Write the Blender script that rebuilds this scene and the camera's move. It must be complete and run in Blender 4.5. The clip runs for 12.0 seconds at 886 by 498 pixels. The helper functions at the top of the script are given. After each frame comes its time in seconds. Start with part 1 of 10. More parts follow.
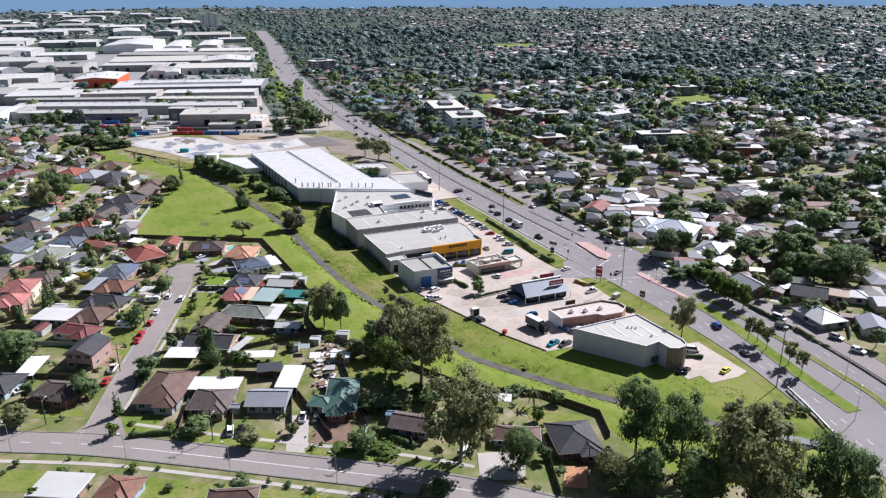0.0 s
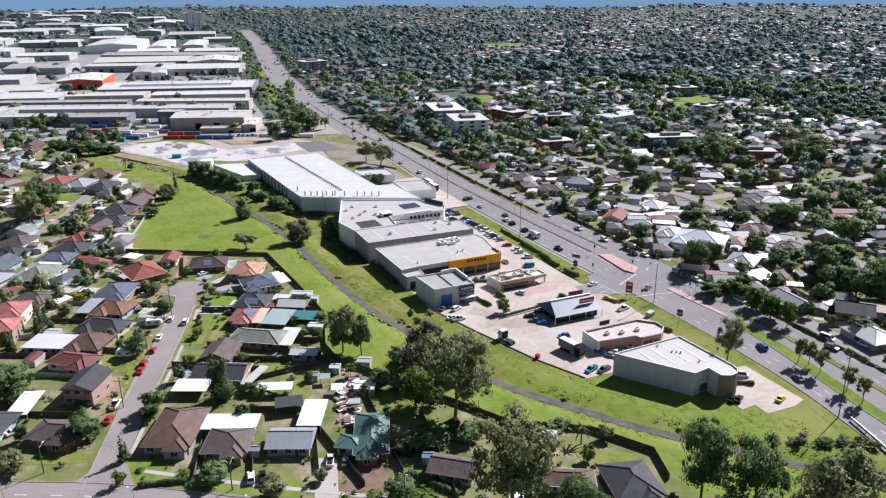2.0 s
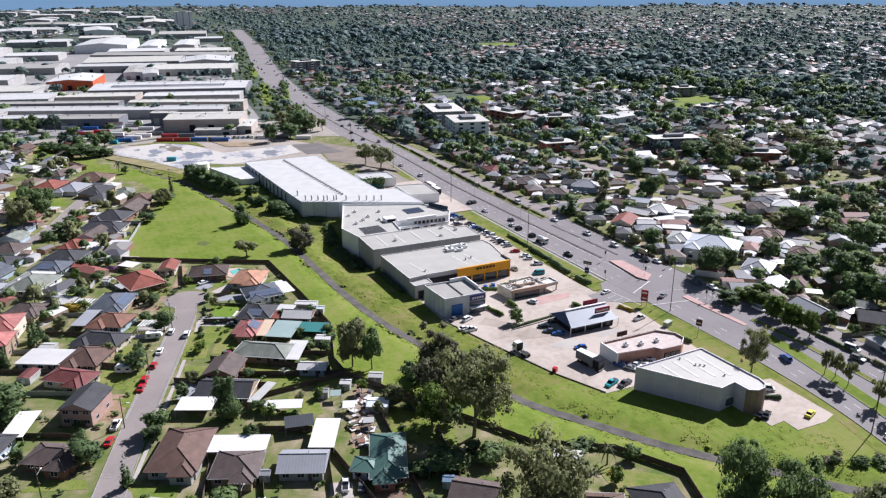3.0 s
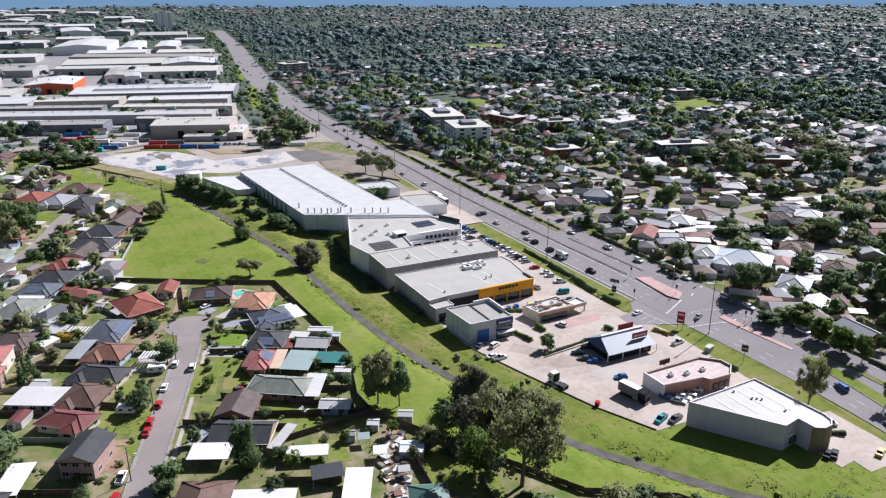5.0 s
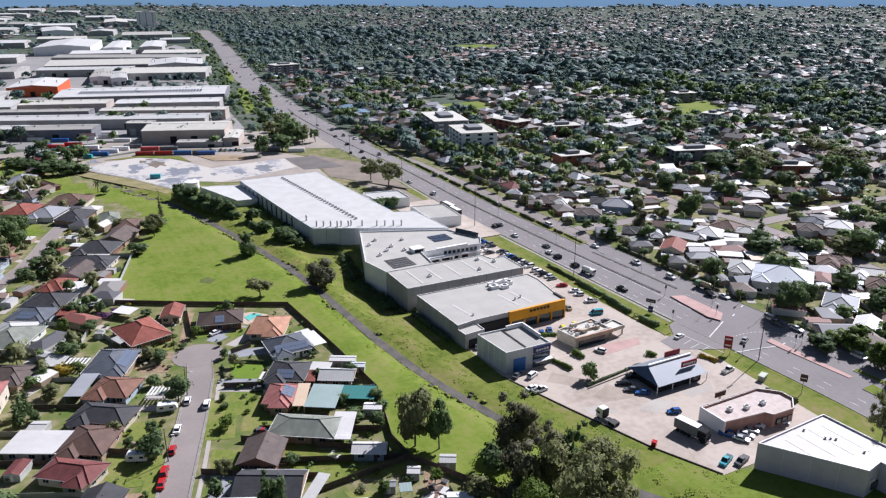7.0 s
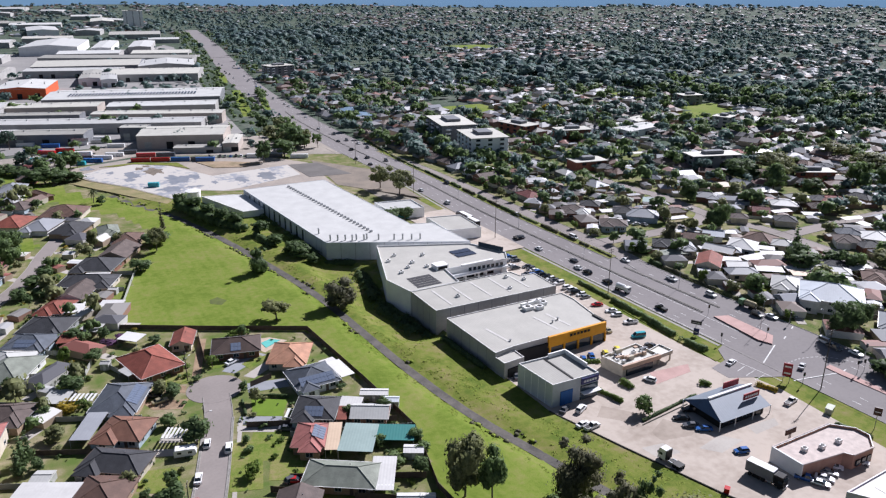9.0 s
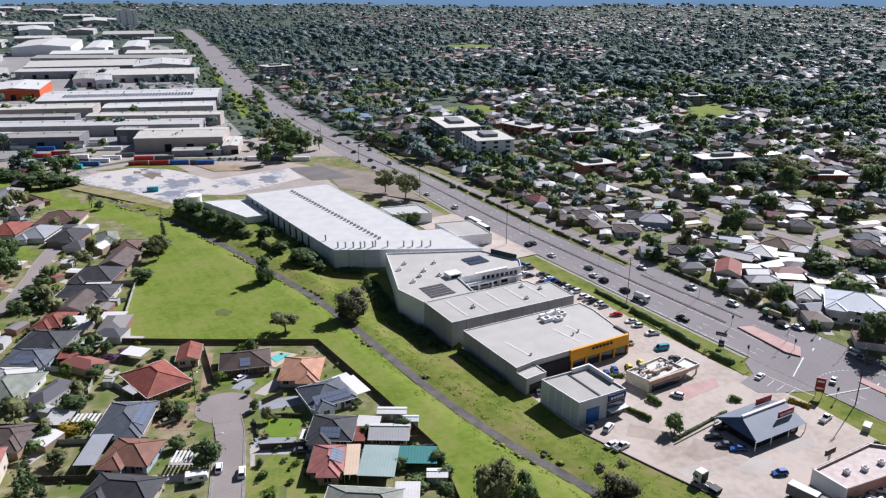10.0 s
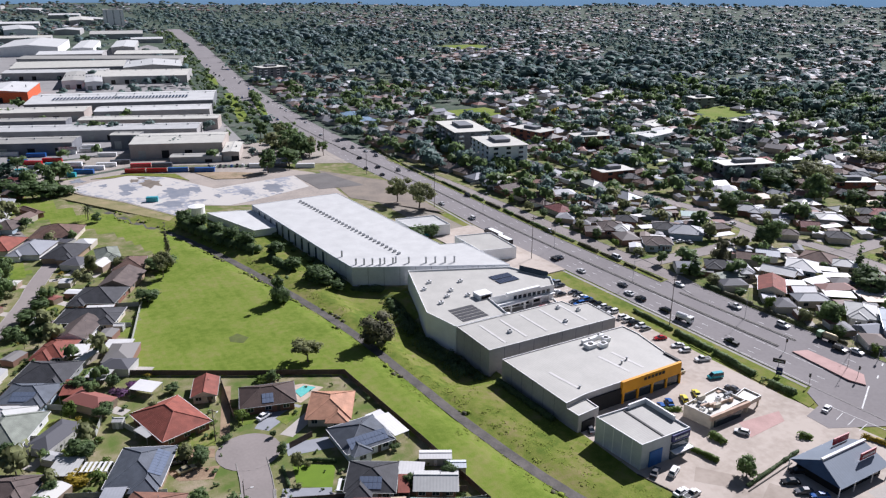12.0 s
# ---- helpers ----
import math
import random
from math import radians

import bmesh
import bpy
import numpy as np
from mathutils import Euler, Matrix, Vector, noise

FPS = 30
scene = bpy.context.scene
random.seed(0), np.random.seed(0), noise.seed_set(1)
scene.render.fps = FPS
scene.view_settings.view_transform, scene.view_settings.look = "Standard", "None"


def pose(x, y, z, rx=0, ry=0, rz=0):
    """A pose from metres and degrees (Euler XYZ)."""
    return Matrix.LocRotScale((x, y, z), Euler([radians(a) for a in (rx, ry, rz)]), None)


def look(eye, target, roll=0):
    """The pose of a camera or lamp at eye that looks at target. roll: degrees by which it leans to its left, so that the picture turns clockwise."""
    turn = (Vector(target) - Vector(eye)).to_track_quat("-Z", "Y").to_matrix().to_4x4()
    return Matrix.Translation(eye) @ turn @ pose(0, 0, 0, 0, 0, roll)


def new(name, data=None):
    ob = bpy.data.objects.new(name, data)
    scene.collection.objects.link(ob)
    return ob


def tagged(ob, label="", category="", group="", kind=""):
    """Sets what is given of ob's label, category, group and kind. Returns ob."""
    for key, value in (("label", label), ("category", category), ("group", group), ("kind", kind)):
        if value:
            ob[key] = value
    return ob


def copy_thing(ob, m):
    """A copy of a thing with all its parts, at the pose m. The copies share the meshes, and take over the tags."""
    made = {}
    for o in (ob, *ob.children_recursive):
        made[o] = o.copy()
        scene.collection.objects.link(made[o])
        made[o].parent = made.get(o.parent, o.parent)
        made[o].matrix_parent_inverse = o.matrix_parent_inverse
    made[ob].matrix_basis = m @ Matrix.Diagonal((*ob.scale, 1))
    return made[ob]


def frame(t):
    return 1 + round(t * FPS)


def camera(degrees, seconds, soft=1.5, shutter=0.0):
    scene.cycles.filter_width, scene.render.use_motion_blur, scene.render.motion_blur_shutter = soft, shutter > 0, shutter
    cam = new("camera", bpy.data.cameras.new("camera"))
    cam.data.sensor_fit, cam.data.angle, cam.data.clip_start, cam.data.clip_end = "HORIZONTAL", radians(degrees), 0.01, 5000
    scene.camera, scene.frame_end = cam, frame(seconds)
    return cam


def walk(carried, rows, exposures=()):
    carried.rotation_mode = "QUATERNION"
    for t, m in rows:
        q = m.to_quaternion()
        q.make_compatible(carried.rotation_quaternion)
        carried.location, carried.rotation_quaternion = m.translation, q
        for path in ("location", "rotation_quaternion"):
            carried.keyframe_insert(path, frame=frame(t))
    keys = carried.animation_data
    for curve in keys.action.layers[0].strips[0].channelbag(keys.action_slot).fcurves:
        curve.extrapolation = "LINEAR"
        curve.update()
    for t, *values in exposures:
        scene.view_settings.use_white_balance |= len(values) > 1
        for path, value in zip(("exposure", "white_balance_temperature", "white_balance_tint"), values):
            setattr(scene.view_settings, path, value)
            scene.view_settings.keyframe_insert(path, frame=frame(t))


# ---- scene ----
cam = camera(61.6, 12.0, soft=1.25)
METRES, EYE, TILT, LEAN, TURN = 150.9, 112.0, 0.0, 0.0, -23.8
ROWS = [
    (0.0, 0.0, 0.0, 0.0, -0.08, -19.3, 0.24),
    (0.5, -0.0237, 0.033, 0.0003, -0.4, -19.32, 0.24),
    (1.0, -0.0474, 0.0662, 0.0002, -0.72, -19.34, 0.24),
    (1.5, -0.0703, 0.0993, 0.0002, -1.03, -19.35, 0.22),
    (2.0, -0.0929, 0.1322, -0.0002, -1.35, -19.38, 0.21),
    (2.5, -0.1155, 0.1649, -0.0001, -1.71, -19.41, 0.19),
    (3.0, -0.1381, 0.1984, -0.0003, -2.09, -19.43, 0.17),
    (5.0, -0.2315, 0.3372, 0.0026, -3.62, -19.41, 0.06),
    (5.5, -0.2552, 0.3721, 0.0035, -3.99, -19.43, 0.02),
    (6.0, -0.2783, 0.4075, 0.0047, -4.31, -19.44, -0.03),
    (6.5, -0.3012, 0.4431, 0.0055, -4.62, -19.43, -0.07),
    (7.0, -0.3241, 0.4787, 0.0056, -4.87, -19.44, -0.1),
    (9.0, -0.4131, 0.6226, 0.006, -5.87, -19.48, -0.22),
    (9.5, -0.4341, 0.6588, 0.0056, -6.11, -19.49, -0.23),
    (10.0, -0.4553, 0.6944, 0.006, -6.36, -19.52, -0.26),
    (10.5, -0.476, 0.7309, 0.0056, -6.59, -19.53, -0.29),
    (11.0, -0.497, 0.7671, 0.0052, -6.84, -19.55, -0.29),
    (11.5, -0.5183, 0.8043, 0.0058, -7.08, -19.56, -0.33),
    (12.0, -0.5389, 0.8416, 0.0059, -7.32, -19.56, -0.34),
]
walk(cam, [(t, pose(0, 0, EYE, TILT, LEAN, TURN) @ pose(METRES * x, METRES * y, METRES * z, 90 + pitch, roll, yaw)) for t, x, y, z, yaw, pitch, roll in ROWS],
     [(0, 0.80, 5990, 17), (12, 0.56, 5990, 17)])

# ---- light ----
SUN_DIR = Vector((19.3, 6.6, 16.4)).normalized()
world = bpy.data.worlds.new("sky")
scene.world = world
world.use_nodes = True
wn = world.node_tree.nodes
sky = wn.new("ShaderNodeTexSky")
sky.sky_type, sky.sun_disc = "NISHITA", False
sky.sun_elevation = math.asin(SUN_DIR.z)
sky.sun_rotation = math.atan2(SUN_DIR.x, SUN_DIR.y)
wn["Background"].inputs["Strength"].default_value = 0.033
world.node_tree.links.new(sky.outputs[0], wn["Background"].inputs["Color"])
sun = new("sun", bpy.data.lights.new("sun", "SUN"))
sun.data.energy, sun.data.angle, sun.data.color = 5.0, radians(0.5), (1.0, 0.97, 0.94)
sun.matrix_world = look(SUN_DIR * 300, (0, 0, 0))

# ---- materials ----
MATS = {}


def mat(name, base, rough=0.85, second=None, scale=0.6, fine=6.0, bump=0.0, metal=0.0, tint=0.0, island=False, coords="Object", spec=0.35):
    """A surface with stains at a large and grain at a small size; tint: how far single things or pieces differ."""
    if name in MATS:
        return MATS[name]
    m = bpy.data.materials.new(name)
    m.use_nodes = True
    nt, ns = m.node_tree, m.node_tree.nodes
    ln = nt.links.new
    bsdf = ns["Principled BSDF"]
    bsdf.inputs["Roughness"].default_value, bsdf.inputs["Metallic"].default_value = rough, metal
    bsdf.inputs["Specular IOR Level"].default_value = spec
    tc = ns.new("ShaderNodeTexCoord")
    src = tc.outputs["Object"]
    if coords == "World":
        src = ns.new("ShaderNodeNewGeometry").outputs["Position"]
    big, small = ns.new("ShaderNodeTexNoise"), ns.new("ShaderNodeTexNoise")
    big.inputs["Scale"].default_value, big.inputs["Detail"].default_value = scale, 5.0
    small.inputs["Scale"].default_value, small.inputs["Detail"].default_value = fine, 3.0
    ln(src, big.inputs["Vector"]), ln(src, small.inputs["Vector"])
    add = ns.new("ShaderNodeMath")
    add.operation = "MULTIPLY_ADD"
    add.inputs[1].default_value = 0.45 if fine > 1.0 or coords == "Object" else 0.6
    ln(small.outputs["Fac"], add.inputs[0]), ln(big.outputs["Fac"], add.inputs[2])
    ramp = ns.new("ShaderNodeValToRGB")
    second = second or tuple(c * 0.72 for c in base)
    ramp.color_ramp.elements[0].position, ramp.color_ramp.elements[0].color = 0.5, (*second, 1)
    ramp.color_ramp.elements[1].position, ramp.color_ramp.elements[1].color = 0.92, (*base, 1)
    ln(add.outputs[0], ramp.inputs["Fac"])
    col = ramp.outputs["Color"]
    if tint:
        hsv = ns.new("ShaderNodeHueSaturation")
        rnd = ns.new("ShaderNodeNewGeometry").outputs["Random Per Island"] if island else ns.new("ShaderNodeObjectInfo").outputs["Random"]
        mr = ns.new("ShaderNodeMapRange")
        mr.inputs["To Min"].default_value, mr.inputs["To Max"].default_value = 1 - tint, 1 + tint
        ln(rnd, mr.inputs["Value"]), ln(mr.outputs[0], hsv.inputs["Value"]), ln(col, hsv.inputs["Color"])
        col = hsv.outputs["Color"]
    ln(col, bsdf.inputs["Base Color"])
    if bump:
        b = ns.new("ShaderNodeBump")
        b.inputs["Strength"].default_value, b.inputs["Distance"].default_value = bump, 0.1
        ln(small.outputs["Fac"], b.inputs["Height"]), ln(b.outputs[0], bsdf.inputs["Normal"])
    MATS[name] = m
    return m


def roof_mat(name, base, period, across=False, rough=0.75, metal=0.0, stain=None):
    """Roofing with courses (tiles) or ribs (sheet metal) that follow the slope by its own measure."""
    if name in MATS:
        return MATS[name]
    m = mat(name, base, rough, tuple(c * (stain or (0.85 if across else 0.6)) for c in base), 0.16 if across else 0.4, 1.2 if across else 5.0, tint=0.12, metal=metal)
    nt, ns = m.node_tree, m.node_tree.nodes
    uv = ns.new("ShaderNodeUVMap")
    wave = ns.new("ShaderNodeTexWave")
    wave.bands_direction = "X" if across else "Y"
    wave.wave_profile = "SAW" if not across else "SIN"
    wave.inputs["Scale"].default_value = 0.314 / period
    nt.links.new(uv.outputs[0], wave.inputs["Vector"])
    b = ns.new("ShaderNodeBump")
    b.inputs["Strength"].default_value, b.inputs["Distance"].default_value = (0.25 if across else 0.6), 0.05
    nt.links.new(wave.outputs["Fac"], b.inputs["Height"])
    nt.links.new(b.outputs[0], ns["Principled BSDF"].inputs["Normal"])
    return m


def glass_mat(name, base=(0.02, 0.03, 0.04), rough=0.08):
    return mat(name, base, rough, base, 0.2, 2.0, spec=0.6)


def leaf_mat(name, base, dark, island=True):
    """Leaves that let some light through, each tree and each spray a little different."""
    m = mat(name, base, 0.6, dark, 0.22, 1.9, tint=0.24, island=island, coords="World", spec=0.2)
    nt, ns = m.node_tree, m.node_tree.nodes
    out, bsdf = ns["Material Output"], ns["Principled BSDF"]
    tr, mix = ns.new("ShaderNodeBsdfTranslucent"), ns.new("ShaderNodeMixShader")
    mix.inputs[0].default_value = 0.48
    source = bsdf.inputs["Base Color"].links[0].from_socket
    nt.links.new(source, tr.inputs["Color"])
    nt.links.new(bsdf.outputs[0], mix.inputs[1]), nt.links.new(tr.outputs[0], mix.inputs[2])
    nt.links.new(mix.outputs[0], out.inputs["Surface"])
    return m


ROOFS = {
    "red": roof_mat("roof_red", (0.27, 0.08, 0.055), 0.34), "darkred": roof_mat("roof_darkred", (0.19, 0.06, 0.055), 0.34),
    "terra": roof_mat("roof_terra", (0.235, 0.115, 0.078), 0.34), "orange": roof_mat("roof_orange", (0.46, 0.24, 0.15), 0.34),
    "pink": roof_mat("roof_pink", (0.42, 0.16, 0.14), 0.34), "darkbrown": roof_mat("roof_darkbrown", (0.075, 0.05, 0.042), 0.34), "brown": roof_mat("roof_brown", (0.15, 0.09, 0.07), 0.34),
    "greybrown": roof_mat("roof_greybrown", (0.125, 0.095, 0.085), 0.34), "charcoal": roof_mat("roof_charcoal", (0.055, 0.056, 0.062), 0.34),
    "slate": roof_mat("roof_slate", (0.11, 0.125, 0.15), 0.34), "green": roof_mat("roof_green", (0.075, 0.15, 0.125), 0.76, True, 0.5),
    "greygreen": roof_mat("roof_greygreen", (0.22, 0.24, 0.20), 0.34), "grey": roof_mat("roof_grey", (0.27, 0.28, 0.30), 0.76, True, 0.55),
    "pale": roof_mat("roof_pale", (0.46, 0.46, 0.44), 0.76, True, 0.55), "white": roof_mat("roof_white", (0.63, 0.62, 0.60), 0.76, True, 0.5),
    "whitem": roof_mat("roof_whitem", (0.60, 0.64, 0.68), 0.76, True, 0.5), "cream": roof_mat("roof_cream", (0.55, 0.42, 0.30), 0.76, True, 0.6),
    "teal": roof_mat("roof_teal", (0.28, 0.36, 0.34), 0.76, True, 0.45), "tealdark": roof_mat("roof_tealdark", (0.03, 0.17, 0.16), 0.76, True, 0.6),
    "dark": roof_mat("roof_dark", (0.06, 0.065, 0.07), 0.76, True, 0.5), "blue": roof_mat("roof_blue", (0.16, 0.24, 0.33), 0.76, True, 0.45),
}
SAID = {"red": "bright red tiled", "darkred": "dark red tiled", "terra": "terracotta tiled", "orange": "orange tiled", "pink": "faded pink tiled",
        "brown": "brown tiled", "darkbrown": "dark brown tiled", "greybrown": "grey-brown tiled", "charcoal": "charcoal tiled", "slate": "slate-blue tiled", "green": "green metal",
        "greygreen": "mossy grey-green tiled", "grey": "grey metal", "pale": "pale grey metal", "white": "white metal", "whitem": "pale blue-white metal",
        "cream": "cream metal", "teal": "translucent pale green", "tealdark": "dark teal shade-cloth", "dark": "dark metal", "blue": "blue metal"}
WALLS = {
    "brick": mat("brick_wall", (0.24, 0.12, 0.085), 0.9, (0.17, 0.085, 0.06), 1.5, 12, 0.3), "cream": mat("cream_render", (0.58, 0.52, 0.42), 0.9),
    "white": mat("white_weatherboard", (0.74, 0.74, 0.72), 0.8), "tan": mat("tan_brick", (0.36, 0.26, 0.18), 0.9, None, 1.5, 12, 0.3),
    "rose": mat("rose_brick", (0.40, 0.27, 0.23), 0.9, (0.32, 0.21, 0.18), 1.5, 12, 0.3), "grey": mat("grey_cladding", (0.33, 0.34, 0.35), 0.8), "blue": mat("pale_blue_board", (0.38, 0.46, 0.52), 0.8),
}


def grass_mat(name, lush, mid, bare, patch=0.045, tuft=0.55, streak=0.0):
    """Grass of three tones: broad patches, tufts and blades, and mower streaks where asked."""
    m = mat(name, mid, 0.95, lush, patch, 3.0, 0.0, coords="World", spec=0.1)
    nt, ns = m.node_tree, m.node_tree.nodes
    ln = nt.links.new
    pos = ns.new("ShaderNodeNewGeometry").outputs["Position"]
    total = None
    for scale, weight, stretch in ((patch, 0.5, (1, 1, 1)), (tuft, 0.32, (1, 1, 1)), (3.2, 0.22, (1, 1, 1)), (0.5, streak, (1.0, 0.09, 1.0)), (0.22, 0.3, (1, 1, 1))):
        if not weight:
            continue
        vm = ns.new("ShaderNodeVectorMath")
        vm.operation = "MULTIPLY"
        vm.inputs[1].default_value = stretch
        ln(pos, vm.inputs[0])
        tex = ns.new("ShaderNodeTexNoise")
        tex.inputs["Scale"].default_value, tex.inputs["Detail"].default_value = scale, 4.0
        ln(vm.outputs[0], tex.inputs["Vector"])
        ma = ns.new("ShaderNodeMath")
        ma.operation = "MULTIPLY_ADD"
        ma.inputs[1].default_value = weight
        ln(tex.outputs["Fac"], ma.inputs[0])
        ma.inputs[2].default_value = -0.5 * weight
        if total is not None:
            plus = ns.new("ShaderNodeMath")
            plus.operation = "ADD"
            ln(total, plus.inputs[0]), ln(ma.outputs[0], plus.inputs[1])
            total = plus.outputs[0]
        else:
            total = ma.outputs[0]
    shift = ns.new("ShaderNodeMath")
    shift.operation = "ADD"
    shift.inputs[1].default_value = 0.5
    ln(total, shift.inputs[0])
    ramp = ns.new("ShaderNodeValToRGB")
    e = ramp.color_ramp.elements
    e[0].position, e[0].color = 0.38, (*lush, 1)
    e[1].position, e[1].color = 0.67, (*bare, 1)
    mide = e.new(0.5)
    mide.color = (*mid, 1)
    ln(shift.outputs[0], ramp.inputs["Fac"])
    bsdf = ns["Principled BSDF"]
    ln(ramp.outputs["Color"], bsdf.inputs["Base Color"])
    bump = ns.new("ShaderNodeBump")
    bump.inputs["Strength"].default_value, bump.inputs["Distance"].default_value = 0.8, 0.25
    ln(shift.outputs[0], bump.inputs["Height"]), ln(bump.outputs[0], bsdf.inputs["Normal"])
    return m


M_GROUND = grass_mat("suburb_ground", (0.095, 0.14, 0.032), (0.16, 0.165, 0.066), (0.32, 0.26, 0.185), 0.08, 0.3)
M_PARK = grass_mat("park_grass", (0.108, 0.158, 0.02), (0.15, 0.198, 0.032), (0.205, 0.205, 0.065), streak=0.2)
M_VERGE = grass_mat("rough_grass", (0.085, 0.125, 0.018), (0.15, 0.175, 0.034), (0.23, 0.185, 0.09), 0.07, 0.45)
M_LAWN = grass_mat("lawn", (0.11, 0.165, 0.026), (0.165, 0.195, 0.045), (0.245, 0.21, 0.095), 0.1, 0.8)
# ground past 640 m: its bluer tones carry distance haze in the colour
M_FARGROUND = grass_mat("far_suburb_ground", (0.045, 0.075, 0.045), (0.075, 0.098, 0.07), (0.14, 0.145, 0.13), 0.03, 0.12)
M_DRY = mat("dry_soil", (0.34, 0.25, 0.165), 0.95, (0.22, 0.15, 0.10), 0.25, 2.0, 0.5, coords="World", spec=0.1)
M_ASPHALT = mat("asphalt", (0.225, 0.208, 0.205), 0.9, (0.185, 0.17, 0.168), 0.05, 0.9, 0.15, coords="World", spec=0.25)
M_STREET = mat("worn_asphalt", (0.27, 0.238, 0.222), 0.9, (0.215, 0.19, 0.176), 0.06, 1.2, 0.15, coords="World", spec=0.25)
M_CHANNEL = mat("channel_bed", (0.12, 0.108, 0.096), 0.9, (0.055, 0.052, 0.046), 0.25, 1.6, 0.3, coords="World")
M_CONC = mat("concrete", (0.43, 0.40, 0.36), 0.9, (0.34, 0.31, 0.28), 0.12, 2.0, 0.2, coords="World")
M_LOT = mat("car_park_concrete", (0.44, 0.38, 0.325), 0.9, (0.30, 0.25, 0.205), 0.07, 0.5, 0.15, coords="World")
M_LOT_OLD = mat("weathered_concrete", (0.36, 0.305, 0.255), 0.9, (0.26, 0.215, 0.175), 0.07, 0.5, 0.15, coords="World")
M_YARD = mat("bare_slab", (0.47, 0.445, 0.41), 0.85, (0.27, 0.28, 0.31), 0.045, 0.35, 0.2, coords="World")
yard_ramp = [n for n in M_YARD.node_tree.nodes if n.bl_idname == "ShaderNodeValToRGB"][0].color_ramp.elements
yard_ramp[0].position, yard_ramp[1].position = 0.69, 0.77
M_PINK = mat("pink_paving", (0.47, 0.31, 0.28), 0.9, (0.38, 0.25, 0.225), 0.3, 3, 0.2, coords="World")
M_LINE = mat("line_paint", (0.72, 0.72, 0.70), 0.8, (0.5, 0.5, 0.48), 0.5, 5)
M_KERB = mat("kerb_concrete", (0.33, 0.315, 0.29), 0.9)
M_DARKKERB = mat("dark_barrier", (0.06, 0.055, 0.05), 0.9)
M_TIMBER = mat("fence_timber", (0.135, 0.10, 0.08), 0.9, (0.08, 0.06, 0.05), 0.8, 8, 0.3)
M_STEELF = mat("steel_fence", (0.42, 0.43, 0.40), 0.6)
M_POLE = mat("weathered_pole", (0.10, 0.08, 0.065), 0.9)
M_GALV = mat("galvanised_steel", (0.45, 0.46, 0.47), 0.45, metal=0.6)
M_TILTUP = mat("tilt_up_concrete", (0.42, 0.41, 0.395), 0.9, (0.31, 0.30, 0.29), 0.10, 1.2, 0.15)
M_PALETILT = mat("pale_painted_panel", (0.58, 0.60, 0.63), 0.85, (0.47, 0.49, 0.515), 0.15, 1.2)
M_BEIGE = mat("beige_sheeting", (0.46, 0.40, 0.355), 0.85, (0.38, 0.33, 0.29), 0.1, 1.0)
M_TILTD = mat("dark_concrete_panel", (0.20, 0.21, 0.225), 0.85, (0.15, 0.155, 0.17), 0.15, 1.5)
M_WHITEWALL = mat("white_render", (0.82, 0.82, 0.81), 0.8, (0.72, 0.72, 0.71), 0.2, 2)
M_ROOFW = roof_mat("shed_roof_white", (0.57, 0.568, 0.545), 0.76, True, 0.5)
M_ROOFG = roof_mat("shed_roof_grey", (0.40, 0.388, 0.35), 0.76, True, 0.55)
M_ROOFB = roof_mat("shed_roof_beige", (0.55, 0.535, 0.475), 0.76, True, 0.55)
M_SKYLIGHT = mat("roof_light_sheet", (0.56, 0.545, 0.515), 0.5, (0.48, 0.465, 0.44), 0.4, 3)
M_YELLOW = mat("yellow_panel", (0.72, 0.33, 0.012), 0.6, (0.62, 0.27, 0.01), 0.3, 3)
M_BLACK = mat("black_trim", (0.012, 0.012, 0.013), 0.6)
# near-black colour paints in the shade of interiors that are not modelled
M_DARKIN = mat("interior_shade", (0.02, 0.02, 0.022), 0.9)
M_BLUE = mat("blue_shutter", (0.03, 0.14, 0.42), 0.55)
M_NAVY = mat("navy_sign", (0.03, 0.035, 0.16), 0.5)
M_SIGNRED = mat("red_sign", (0.33, 0.02, 0.03), 0.5)
M_SIGNBRN = mat("dark_brown_sign", (0.06, 0.025, 0.02), 0.5)
M_REDBRICK = mat("red_brick_wall", (0.30, 0.115, 0.075), 0.9, (0.22, 0.08, 0.055), 0.8, 9, 0.25)
M_ORANGE = mat("orange_cladding", (0.62, 0.12, 0.04), 0.7)
M_GLASS = glass_mat("window_glass")
M_PANE = glass_mat("bright_pane", (0.06, 0.08, 0.10), 0.12)
M_SOLAR = mat("solar_cells", (0.05, 0.062, 0.095), 0.2, (0.035, 0.042, 0.07), 1.0, 4.0, spec=0.5)
# house panels: the sky's reflection is put into a paler, bluer cell colour
M_HOMESOLAR = mat("sky_tinted_solar_cells", (0.15, 0.18, 0.24), 0.22, (0.10, 0.125, 0.18), 1.0, 4.0, spec=0.6)
M_FRAME = mat("white_frame", (0.76, 0.76, 0.74), 0.6)
M_TYRE = mat("tyre_rubber", (0.018, 0.018, 0.018), 0.9)
M_RIM = mat("alloy_rim", (0.45, 0.45, 0.46), 0.35, metal=0.8)
M_BARK = mat("grey_bark", (0.21, 0.17, 0.135), 0.95, (0.10, 0.08, 0.065), 1.0, 9, 0.4)
